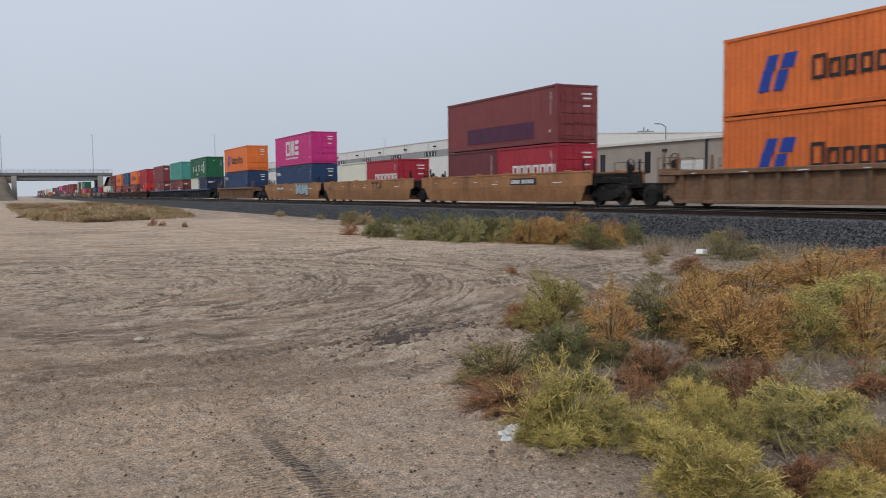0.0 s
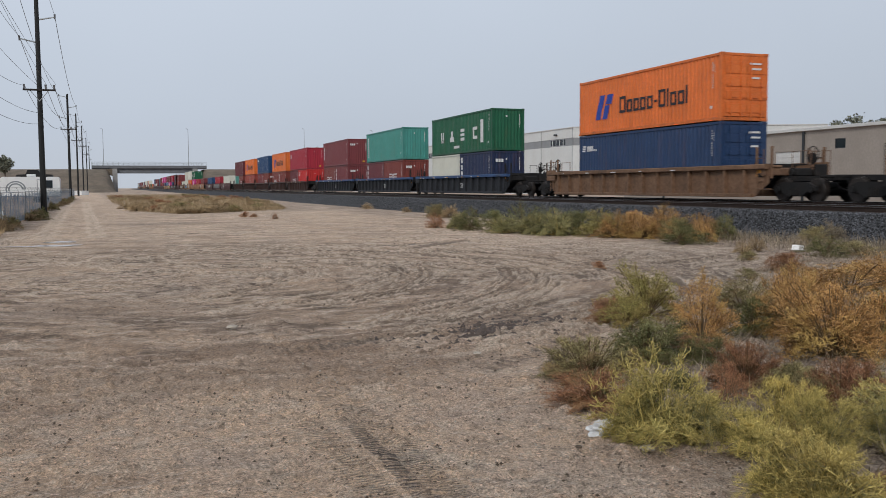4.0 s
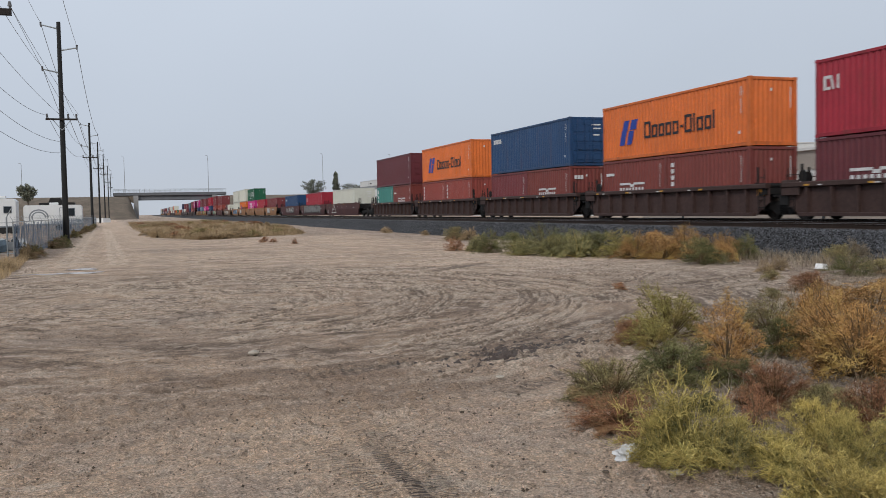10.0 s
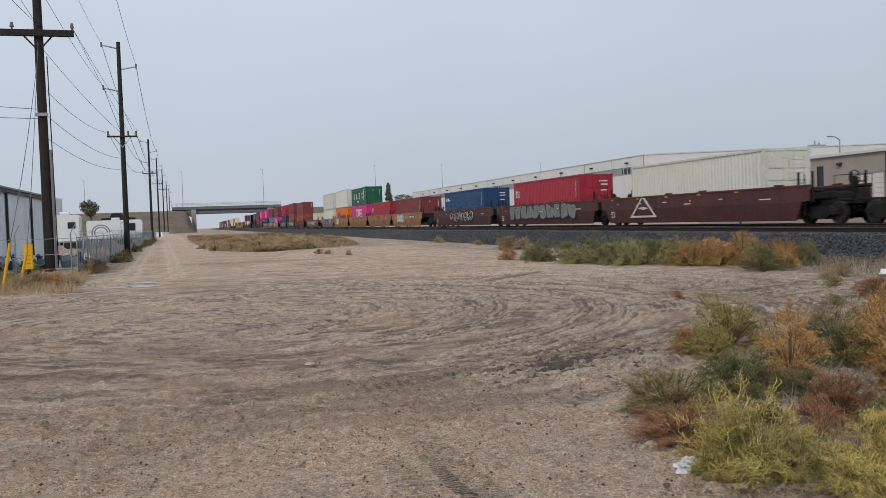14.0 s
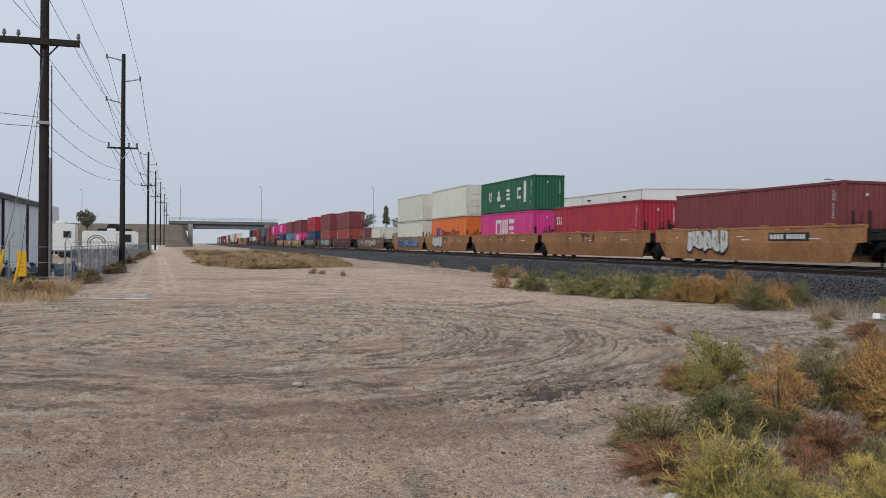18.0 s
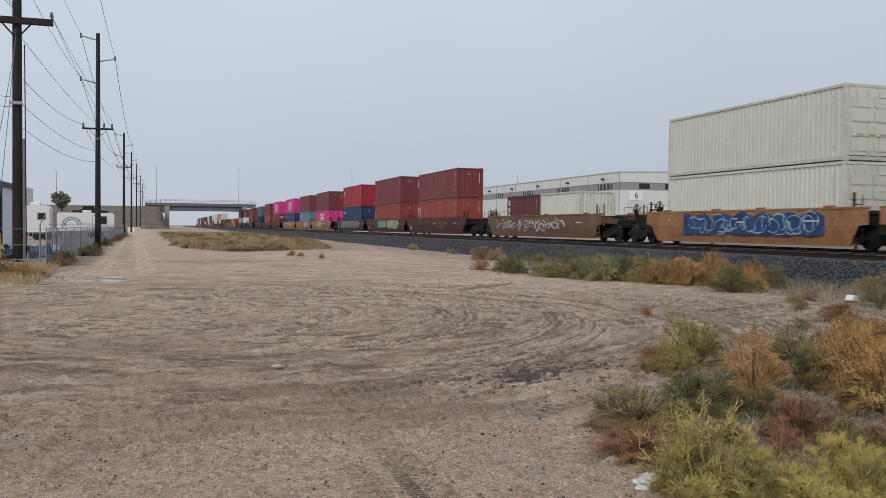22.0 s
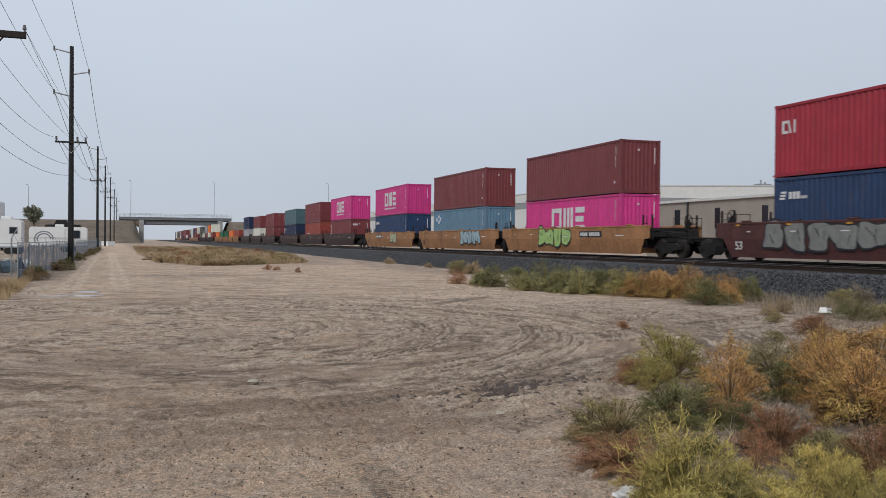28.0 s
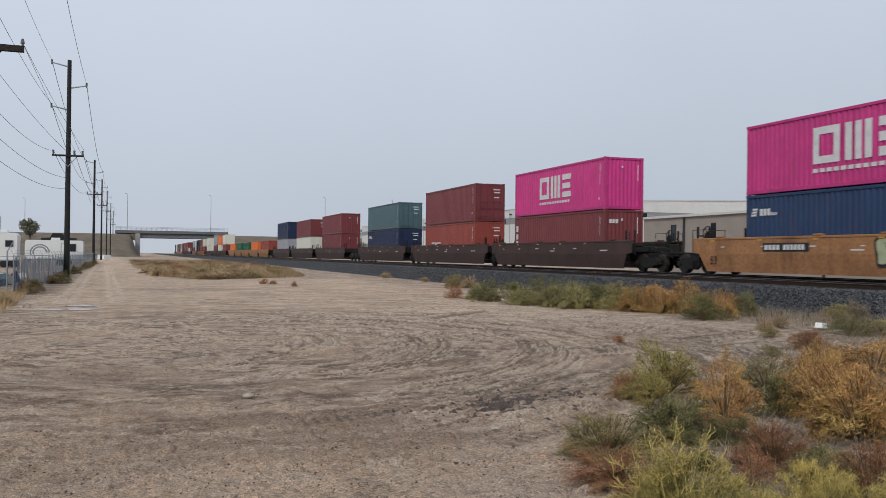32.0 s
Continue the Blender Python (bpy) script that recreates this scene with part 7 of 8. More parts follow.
# ---- plants ----
def leaf_mat(name, a, b, c=None, rough=0.75):
    """Foliage whose blades vary between two colours."""
    m = bpy.data.materials.new(name)
    m.use_nodes = True
    n, l = m.node_tree.nodes, m.node_tree.links
    p = n["Principled BSDF"]
    p.inputs["Roughness"].default_value = rough
    p.inputs["Specular IOR Level"].default_value = 0.25
    g = n.new("ShaderNodeNewGeometry")
    o = n.new("ShaderNodeObjectInfo")
    tc = n.new("ShaderNodeTexCoord")
    t = n.new("ShaderNodeTexNoise")
    t.inputs["Scale"].default_value = 5.0
    l.new(tc.outputs["Object"], t.inputs["Vector"])
    r = n.new("ShaderNodeMapRange")
    r.inputs["From Min"].default_value, r.inputs["From Max"].default_value, r.inputs["To Min"].default_value, r.inputs["To Max"].default_value = 0.35, 0.65, -0.3, 0.3
    l.new(t.outputs["Fac"], r.inputs["Value"])
    s = n.new("ShaderNodeMath")
    s.operation, s.use_clamp = "ADD", True
    l.new(g.outputs["Random Per Island"], s.inputs[0])
    l.new(r.outputs["Result"], s.inputs[1])
    mx = n.new("ShaderNodeMix")
    mx.data_type = "RGBA"
    mx.inputs["A"].default_value, mx.inputs["B"].default_value = (*a, 1), (*b, 1)
    l.new(s.outputs[0], mx.inputs["Factor"])
    if c:
        t2 = n.new("ShaderNodeTexNoise")
        t2.inputs["Scale"].default_value, t2.inputs["Detail"].default_value = 2.6, 3.0
        l.new(tc.outputs["Object"], t2.inputs["Vector"])
        r2 = n.new("ShaderNodeMapRange")
        r2.inputs["From Min"].default_value, r2.inputs["From Max"].default_value = 0.5, 0.66
        l.new(t2.outputs["Fac"], r2.inputs["Value"])
        m2 = n.new("ShaderNodeMix")
        m2.data_type = "RGBA"
        l.new(r2.outputs["Result"], m2.inputs["Factor"])
        l.new(mx.outputs["Result"], m2.inputs["A"])
        m2.inputs["B"].default_value = (*c, 1)
        mx = m2
    h = n.new("ShaderNodeHueSaturation")
    v = n.new("ShaderNodeMapRange")
    v.inputs["To Min"].default_value, v.inputs["To Max"].default_value = 0.8, 1.2
    l.new(o.outputs["Random"], v.inputs["Value"])
    l.new(v.outputs["Result"], h.inputs["Value"])
    l.new(mx.outputs["Result"], h.inputs["Color"])
    l.new(h.outputs["Color"], p.inputs["Base Color"])
    return m


# dark end of each weed pair kept low, to carry shade between sprigs
LEAF = {
    "lime": leaf_mat("yellow_green_sprigs", (0.13, 0.115, 0.035), (0.58, 0.48, 0.16), (0.38, 0.33, 0.11)),
    "gold": leaf_mat("golden_sprigs", (0.17, 0.13, 0.035), (0.64, 0.48, 0.15), (0.42, 0.34, 0.11)),
    "yg": leaf_mat("olive_yellow_sprigs", (0.13, 0.115, 0.036), (0.52, 0.44, 0.145), (0.40, 0.29, 0.10)),
    "orange": leaf_mat("orange_brown_sprigs", (0.20, 0.11, 0.042), (0.62, 0.355, 0.135), (0.53, 0.365, 0.12)),
    "rust": leaf_mat("rust_brown_sprigs", (0.15, 0.068, 0.04), (0.50, 0.25, 0.13), (0.38, 0.23, 0.12)),
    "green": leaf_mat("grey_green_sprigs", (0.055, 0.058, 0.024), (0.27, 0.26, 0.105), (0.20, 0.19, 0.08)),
    "olive": leaf_mat("dusty_olive_sprigs", (0.099, 0.085, 0.039), (0.424, 0.360, 0.170), (0.34, 0.22, 0.12)),
    "sage": leaf_mat("pale_sage_sprigs", (0.10, 0.095, 0.04), (0.44, 0.40, 0.19), (0.30, 0.28, 0.12)),
    "straw": leaf_mat("dry_straw_blades", (0.115, 0.092, 0.068), (0.42, 0.345, 0.25)),
    "scrub": leaf_mat("tan_dry_scrub", (0.20, 0.142, 0.082), (0.52, 0.385, 0.225), (0.40, 0.29, 0.165)),
    "wiry": leaf_mat("wiry_yellow_branchlets", (0.26, 0.21, 0.065), (0.76, 0.60, 0.205)),
    # leaf colour lightened to hold the haze in front of the trees
    "tree": leaf_mat("haze_paled_tree_leaves", (0.075, 0.08, 0.06), (0.23, 0.24, 0.18)),
}
STEM = mat("dry_plant_stem", (0.16, 0.11, 0.06), 0.8, 0, 8, 0.3)
STEM_PALE = mat("pale_yellow_plant_stem", (0.50, 0.38, 0.13), 0.8, 0, 8, 0.3)
BARK = mat("grey_brown_bark", (0.10, 0.08, 0.065), 0.9, 0, 5, 0.3, bump=0.5)
WORDS = {"sage": "pale grey-green feathery", "lime": "yellow-green feathery", "gold": "golden yellow feathery", "yg": "olive-yellow bushy", "orange": "orange-brown bushy", "rust": "rust-brown dry", "green": "grey-green bushy", "olive": "dusty olive bushy", "straw": "pale dry straw", "scrub": "tan dry"}


def blades_mesh(name, P, Dv, Ln, W, material, curl=0.3, seed=0):
    """Thin two-piece blades: foot, direction, length, width."""
    rr = np.random.default_rng(seed)
    n = len(P)
    Dv = Dv / np.linalg.norm(Dv, axis=1, keepdims=True)
    side = np.cross(Dv, rr.normal(size=(n, 3)))
    side /= np.linalg.norm(side, axis=1, keepdims=True)
    bend = np.cross(side, Dv) * curl * (rr.random((n, 1)) * 2 - 0.6)
    mid = P + (Dv * 0.55 + bend * 0.18) * Ln[:, None]
    tip = P + (Dv * (1 - 0.25 * curl) + bend) * Ln[:, None]
    w = side * W[:, None] * 0.5
    co = np.stack([P - w, P + w, mid + w * 0.9, mid - w * 0.9, tip], 1).reshape(-1, 3)
    i = np.arange(n) * 5
    loops = np.stack([i, i + 1, i + 2, i + 3, i + 3, i + 2, i + 4], 1).ravel().astype(np.int32)
    starts = np.stack([np.arange(n) * 7, np.arange(n) * 7 + 4], 1).ravel().astype(np.int32)
    me = bpy.data.meshes.new(name)
    me.vertices.add(len(co))
    me.vertices.foreach_set("co", co.astype(np.float32).ravel())
    me.loops.add(len(loops))
    me.loops.foreach_set("vertex_index", loops)
    me.polygons.add(2 * n)
    me.polygons.foreach_set("loop_start", starts)
    me.update()
    me.materials.append(material)
    return me


def sprig_points(rr, stems, steps, droop, hollow):
    """Places and headings along the stems of a dome-shaped plant about 1 m across and 0.8 m high."""
    P, Dv, S = [], [], []
    lobes = rr.normal(size=(5, 3))
    for k in range(stems):
        a, e = rr.random() * 2 * np.pi, np.arcsin(rr.random() ** 0.75)
        way = np.array([np.cos(a) * np.cos(e), np.sin(a) * np.cos(e), np.sin(e)])
        bulge = 0.74 + 0.22 * np.sin(lobes[0] @ way * 2.6 + lobes[1, 0]) + 0.16 * np.sin(lobes[2] @ way * 5.3 + lobes[3, 0]) + 0.2 * rr.random() ** 1.5
        end = way * np.array([0.52, 0.52, 0.80]) * bulge
        end[2] = max(end[2], 0.03 + 0.08 * rr.random())
        t = hollow + (1 - hollow) * np.sqrt(np.linspace(0.02, 1.0, steps)) + rr.normal(size=steps) * 0.015
        lift = np.sin(np.clip(t, 0, 1) * np.pi)[:, None] * np.array([0, 0, 0.10 * (1 - way[2])])
        pts = end * t[:, None] + lift - np.array([0, 0, droop]) * (t ** 3)[:, None] * np.cos(e) * 0.3
        S.append([(0.02 * np.cos(a), 0.02 * np.sin(a), 0.0), tuple(pts[steps // 2]), tuple(pts[-1])])
        P.append(pts)
        Dv.append(np.repeat((way * 0.8 + np.array([0, 0, 0.45]))[None], steps, 0))
    return np.concatenate(P), np.concatenate(Dv), S


LEVEL = {0: (180, 15, 5, 0.62, 0.72), 1: (150, 12, 5, 0.68, 0.66), 2: (90, 9, 3, 1.5, 1.3), 3: (70, 8, 4, 0.75, 0.75)}


def shrub_meshes(variant, kind, level):
    def build():
        rr = np.random.default_rng(100 + variant * 7 + level * 50)
        curly = kind in ("lime", "gold", "sage")
        stems, steps, per, fat, long_ = LEVEL[level]
        if curly and level == 0:
            stems, steps, per = 150, 12, 3
        P, Dv, S = sprig_points(rr, stems, steps, 0.4, 0.25 if curly else 0.42)
        P = np.repeat(P, per, 0) + rr.normal(size=(len(P) * per, 3)) * (0.014 if curly else 0.024)
        Dv = np.repeat(Dv, per, 0) + rr.normal(size=(len(P), 3)) * (1.0 if curly else 0.95)
        Ln = (0.05 + 0.08 * rr.random(len(P))) if curly else (0.035 + 0.05 * rr.random(len(P)))
        W = (0.0042 + 0.0028 * rr.random(len(P))) if curly else (0.006 + 0.006 * rr.random(len(P)))
        P[:, 2] = np.maximum(P[:, 2], 0.012)
        fol = blades_mesh("foliage", P, Dv, Ln * long_, W * fat, LEAF[kind], 1.7 if curly else 0.5, variant)
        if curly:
            # darker leaves within: shade inside the plant is put into their colour
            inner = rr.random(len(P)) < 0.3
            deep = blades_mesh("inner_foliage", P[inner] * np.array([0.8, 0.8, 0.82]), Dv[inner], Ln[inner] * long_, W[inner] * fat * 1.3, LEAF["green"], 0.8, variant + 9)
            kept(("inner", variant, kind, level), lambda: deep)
        st = Shape()
        for s in S[:: 1 if level == 0 else 3]:
            for a, b in zip(s[:-1], s[1:]):
                st.tube(a, b, 0.005 if level == 0 else 0.009, 0.003, 3, False)
        if curly and level == 0:
            st = Shape()
            for s in S:
                a, b, c = (np.array(q) for q in s)
                side = rr.normal(size=3) * 0.045
                st.path([tuple(a), tuple((a + b) / 2 + side), tuple(b + side), tuple((b + c) / 2 + side * 0.4), tuple(c)], 0.003, 3)
                run = (c - b) / np.linalg.norm(c - b)
                for q in range(10):
                    root = b + (c - b) * (q + rr.random()) / 10
                    out_ = run * 0.5 + rr.normal(size=3) * 0.55 + np.array([0, 0, 0.35])
                    out_ /= np.linalg.norm(out_)
                    ln = 0.035 + 0.055 * rr.random()
                    bow = np.cross(out_, rr.normal(size=3)) * ln * 0.6
                    st.path([tuple(root), tuple(root + out_ * ln * 0.4 + bow * 0.6), tuple(root + out_ * ln * 0.75 + bow), tuple(root + out_ * ln + bow * 0.7 + np.array([0, 0, 0.012]))], 0.0026, 3)
            for i_, v in enumerate(st.v):
                if v[2] < 0.006:
                    st.v[i_] = (v[0], v[1], 0.006)
            return fol, st.mesh("stalk", LEAF["wiry"])
        return fol, st.mesh("stalk", STEM_PALE if curly else STEM)
    return kept(("shrub", variant, kind, level), build)


def shrub(x, y, w, kind, variant, h=None, level=0, group="weeds", z=-0.02):
    fol, st = shrub_meshes(variant, kind, level)
    rr = random.Random(int(x * 131 + y * 977))
    h = h or min(0.62, w * rr.uniform(0.8, 1.05)) * (0.62 if kind == "rust" else 1.0)
    ob = thing("shrub", Matrix.LocRotScale((x, y, z), Euler((rr.gauss(0, 0.05), rr.gauss(0, 0.05), rr.uniform(0, 6.28))), (w, w * rr.uniform(0.85, 1.1), h / 0.8)), f"{WORDS[kind]} weed shrub growing on the dirt", "shrub", group)
    tagged(part("stalk", st, ob), kind="stuff")
    tagged(part("foliage", fol, ob), kind="stuff")
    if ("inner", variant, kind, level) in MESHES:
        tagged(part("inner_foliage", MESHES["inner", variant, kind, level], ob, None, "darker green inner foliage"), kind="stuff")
    return ob


# the patch beside the lot: x, y, width, height, kind
PATCH = (
    (3.28, 3.32, 0.61, 0.36, "gold"), (3.2, 3.57, 0.32, 0.25, "lime"), (3.77, 3.05, 0.35, 0.27, "gold"), (3.73, 3.23, 0.3, 0.22, "rust"), (4.21, 3.15, 0.35, 0.28, "orange"), (3.55, 4.18, 0.51, 0.34, "lime"),
    (3.05, 4.7, 0.3, 0.35, "lime"), (3.18, 4.6, 0.68, 0.54, "lime"), (3.45, 4.51, 0.36, 0.47, "sage"), (3.93, 4.04, 0.34, 0.35, "lime"), (4.38, 3.97, 0.43, 0.29, "sage"), (4.68, 3.69, 0.47, 0.37, "sage"),
    (4.02, 4.42, 0.36, 0.36, "gold"), (3.26, 5.52, 0.55, 0.26, "rust"), (4.83, 4.05, 0.7, 0.49, "sage"), (4.62, 4.78, 0.4, 0.29, "olive"), (4.77, 4.73, 0.47, 0.36, "rust"), (4.1, 5.71, 0.28, 0.21, "green"),
    (3.62, 6.28, 0.6, 0.4, "olive"), (3.47, 6.49, 0.2, 0.26, "straw"), (4.87, 5.29, 0.55, 0.38, "olive"), (4.7, 5.64, 0.47, 0.38, "rust"), (5.34, 5.07, 0.35, 0.25, "rust"), (6.04, 4.61, 0.43, 0.26, "rust"),
    (4.52, 6.8, 0.73, 0.41, "green"), (4.98, 6.46, 0.49, 0.23, "green"), (5.29, 7.08, 0.36, 0.2, "rust"), (6.21, 6.27, 0.98, 0.73, "orange"), (5.61, 7.43, 0.68, 0.58, "orange"), (6.87, 6.44, 0.69, 0.59, "orange"),
    (7.15, 6.16, 0.81, 0.59, "yg"), (7.57, 5.9, 0.76, 0.58, "orange"), (6.36, 7.57, 0.61, 0.42, "green"), (5.42, 8.52, 0.57, 0.41, "yg"), (6.64, 7.34, 0.72, 0.63, "orange"), (5.35, 8.88, 0.43, 0.31, "rust"),
    (6.04, 9.11, 0.83, 0.64, "yg"), (7.52, 9.14, 0.94, 0.37, "olive"), (9.53, 7.79, 1.21, 0.42, "yg"), (9.42, 8.52, 0.6, 0.24, "straw"), (8.66, 9.43, 0.94, 0.42, "orange"), (10.69, 8.29, 1.08, 0.47, "yg"),
    (10.05, 9.97, 1.58, 0.47, "orange"), (11.23, 9.63, 1.46, 0.6, "orange"), (10.01, 12.05, 0.44, 0.21, "olive"), (12.17, 11.29, 1.0, 0.42, "orange"), (13.3, 10.69, 1.25, 0.46, "orange"), (11.68, 13.04, 0.65, 0.36, "rust"),
    (16.65, 12.7, 1.26, 0.39, "rust"), (14.69, 15.24, 0.85, 0.4, "green"), (15.52, 15.11, 0.87, 0.35, "olive"),
)
for k, (x, y, w, h, kind) in enumerate(PATCH):
    shrub(x, y, w * (1.3 if kind != "rust" else 1.45), kind, k % 3, h=h * 1.04, level=0 if x + y < 13 else 1, group="weed patch beside the lot")
rp = random.Random(21)
count = 0
while count < 98:
    y = rp.uniform(3.2, 14.5) if count % 2 else rp.uniform(3.2, 7.5)
    edge = float(np.interp(y, [3.2, 4.4, 5.2, 7.0, 8.6, 9.1, 11.2, 14.5, 16], [3.7, 3.6, 3.7, 4.5, 6.2, 7.6, 9.4, 13.8, 17]))
    x = edge + rp.random() ** 0.8 * (1.45 * y + 2.5 - edge)
    if x > 17 or x < edge or (x + y > 24):
        continue
    kind = rp.choice(("olive", "rust", "straw", "rust", "green")) if x + y < 10.5 else rp.choice(("orange", "orange", "rust", "yg", "olive"))
    shrub(x, y, rp.uniform(0.3, 0.62), kind, count % 3, h=rp.uniform(0.12, 0.27), level=3, group="weed patch beside the lot")
    count += 1

for k, (x, y, w, kind) in enumerate(((-4.6, 29.0, 0.95, "scrub"), (-4.1, 28.2, 0.8, "orange"), (-5.1, 28.4, 0.8, "scrub"), (-3.7, 28.9, 0.7, "scrub"), (-5.9, 29.2, 0.9, "scrub"), (-5.4, 30.6, 0.7, "olive"))):
    shrub(x, y, w, kind, k % 3, h=0.55 * w, level=1, group="weeds along the fence")

# the row of bushes along the ballast
ROW = [(12.2, 31.2, 1.1, "sage"), (12.0, 29.6, 1.2, "green"), (12.6, 28.4, 1.4, "green"), (12.3, 27.2, 1.1, "sage"), (13.3, 27.6, 1.5, "green"), (12.9, 26.0, 1.3, "sage"), (13.6, 26.2, 1.6, "green"), (13.2, 24.9, 1.2, "sage"), (14.0, 25.2, 1.6, "green"),
       (14.3, 24.0, 1.5, "yg"), (14.2, 23.2, 1.2, "orange"), (15.0, 23.6, 1.5, "orange"), (14.9, 22.6, 1.2, "orange"), (15.6, 22.6, 1.5, "orange"), (15.4, 21.6, 1.1, "orange"), (16.1, 21.6, 1.3, "orange"), (16.4, 20.9, 1.1, "green"), (14.4, 20.1, 1.3, "green"),
       (15.5, 20.6, 1.0, "orange"), (11.6, 32.0, 0.8, "rust"), (15.4, 42.4, 1.3, "olive"), (15.8, 41.6, 1.1, "scrub"), (14.5, 17.2, 0.5, "scrub"), (17.4, 18.4, 0.9, "olive"), (18.2, 18.6, 1.0, "straw"), (13.6, 16.6, 0.45, "scrub"), (8.75, 14.85, 0.26, "rust"), (12.6, 15.2, 0.4, "olive"),
       (17.0, 47.0, 0.7, "scrub"), (16.9, 52.0, 0.6, "scrub"), (16.6, 60.0, 0.8, "scrub"), (18.6, 35.0, 0.6, "scrub"), (6.45, 48.1, 0.55, "rust"), (6.85, 47.6, 0.4, "rust"), (7.5, 44.6, 0.4, "rust")]
for k, (x, y, w, kind) in enumerate(ROW):
    shrub(x, y, w * 1.15, kind, k % 3, h=min(0.88, 0.6 * w), level=1, group="bushes along the ballast")

# scrub island between the road and the tracks, and scrub along the fence
SCRUB_NEAR, SCRUB_FAR = ([57, 63, 75, 98, 200], [3.5, 1.2, 0.6, -0.4, -2.0]), ([57, 62, 68, 100, 210], [5.0, 11.0, 12.0, 16, 17])
for k in range(76):
    t = rp.random() ** 1.6
    y = 57 + t * 120
    x0, x1 = np.interp(y, *SCRUB_NEAR), np.interp(y, *SCRUB_FAR)
    w = rp.uniform(0.9, 1.7) * (1 + t)
    shrub(rp.uniform(x0, x1), y, w, rp.choice(("scrub", "scrub", "scrub", "olive", "scrub", "rust")), k % 3, h=rp.uniform(0.4, 0.7), level=2, group="scrub beside the road")
for k in range(32):
    y = 26.5 + rp.random() ** 1.5 * 110
    x = np.interp(y, [26, 31, 36, 50, 77, 150], [-4.4, -4.2, -4.0, -3.6, -4.6, -5.8]) - (rp.random() * 2.6 if y < 36 else rp.random() * 0.5)
    shrub(x, y, rp.uniform(0.7, 1.3), rp.choice(("scrub", "scrub", "green", "olive", "olive")), k % 3, h=rp.uniform(0.35, 0.75), level=2, group="weeds along the fence")


def grass_field(name, pts, label, material, lo, hi, width, seed, upright=0.35):
    rr = np.random.default_rng(seed)
    P = np.array(pts)
    n = len(P)
    Dv = np.stack([rr.normal(size=n) * upright, rr.normal(size=n) * upright, np.ones(n)], 1)
    solid(name, blades_mesh(name, P, Dv, lo + (hi - lo) * rr.random(n), width * (0.7 + 0.6 * rr.random(n)), material, 0.5, seed), label, "grass", "stuff")


rg = np.random.default_rng(31)
pts = []
for k in range(26000):
    y = 56.5 + 150 * rg.random() ** 2.2
    x0, x1 = np.interp(y, *SCRUB_NEAR), np.interp(y, *SCRUB_FAR)
    pts.append((x0 + (x1 - x0) * rg.random(), y, -0.03))
grass_field("scrub_grass", pts, "tall tan dry grass between the dirt road and the tracks", LEAF["scrub"], 0.15, 0.5, 0.03, 6, 0.45)
pts = []
for k in range(16000):
    x, y = 14.8 + 9 * rg.random(), 13.5 + 8.5 * rg.random()
    if x < 17.9 or y < 20:
        if x < 18.3 and rg.random() < np.clip((x - 14.6) / 3, 0.1, 1):
            pts.append((x, y, -0.03 if x < 18 else 0.0))
grass_field("dry_grass", pts, "pale dry grass at the foot of the ballast", LEAF["straw"], 0.1, 0.42, 0.009, 3)
pts = []
for k in range(16000):
    y = 3.1 + 12 * rg.random()
    edge = np.interp(y, [3.2, 4.4, 5.2, 7.0, 8.6, 9.1, 11.2, 14.5, 16], [3.3, 3.3, 3.4, 4.2, 5.8, 7.2, 8.8, 13.0, 16])
    x = edge + 11 * rg.random() ** 1.3
    if x < 1.5 * y + 3:
        pts.append((x, y, -0.03))
grass_field("dead_stalks", pts, "thin grey dead stalks between the weeds", LEAF["straw"], 0.06, 0.28, 0.005, 4, 0.8)
pts = []
for k in range(6000):
    y = 25.2 + 10 * rg.random()
    x = -3.3 - 3.6 * rg.random() - 0.05 * (y - 25)
    pts.append((x, y, -0.03))
grass_field("verge_grass", pts, "tan dry grass round the marker and pole", LEAF["scrub"], 0.12, 0.42, 0.010, 5)


def tree(x, y, z, h, r, label, seed, conifer=False, low=0.42):
    """Trunk, limbs that fork once, and a crown of many small leaves round the twigs, with gaps."""
    rr = np.random.default_rng(seed)
    ob = thing("tree", (x, y, z), label, "tree", "distant trees")
    t = Shape().tube((0, 0, -0.3), (0.1, 0, h * 0.45), h * 0.026, h * 0.018, 8).tube((0.1, 0, h * 0.45), (0, 0.1, h * 0.88), h * 0.018, h * 0.006, 7)
    mid, C = np.array([0, 0, h * (low + 1) / 2]), []
    for k in range(26):
        f = low + (0.94 - low) * (k + rr.random()) / 26
        a = k * 2.4 + rr.random()
        span = (1.02 - f) / (1.02 - low) if conifer else math.sqrt(max(0.06, 1 - ((f - (low + 1) / 2) / (1.02 - low) * 2) ** 2))
        reach = r * span * (0.65 + 0.4 * rr.random())
        e = np.array([math.cos(a) * reach, math.sin(a) * reach, h * f])
        s0 = np.array([0.05, 0.05, h * max(low * 0.7, f - (0.04 if conifer else 0.16))])
        t.tube(tuple(s0), tuple(e), h * 0.008, h * 0.003, 5)
        for q in (0.55, 0.8, 1.0):
            C.append(s0 + (e - s0) * q)
    C.append(np.array([0, 0, h * 0.95]))
    part("trunk", t.mesh("trunk", BARK), ob)
    n = 4200
    c = np.array(C)[rr.integers(0, len(C), n)]
    P = c + rr.normal(size=(n, 3)) * np.array([r * 0.12, r * 0.12, h * 0.022])
    tagged(part("crown", blades_mesh("crown", P, rr.normal(size=(n, 3)), h * (0.02 + 0.03 * rr.random(n)), h * (0.012 + 0.014 * rr.random(n)), LEAF["tree"], 0.3, seed), ob), kind="stuff")


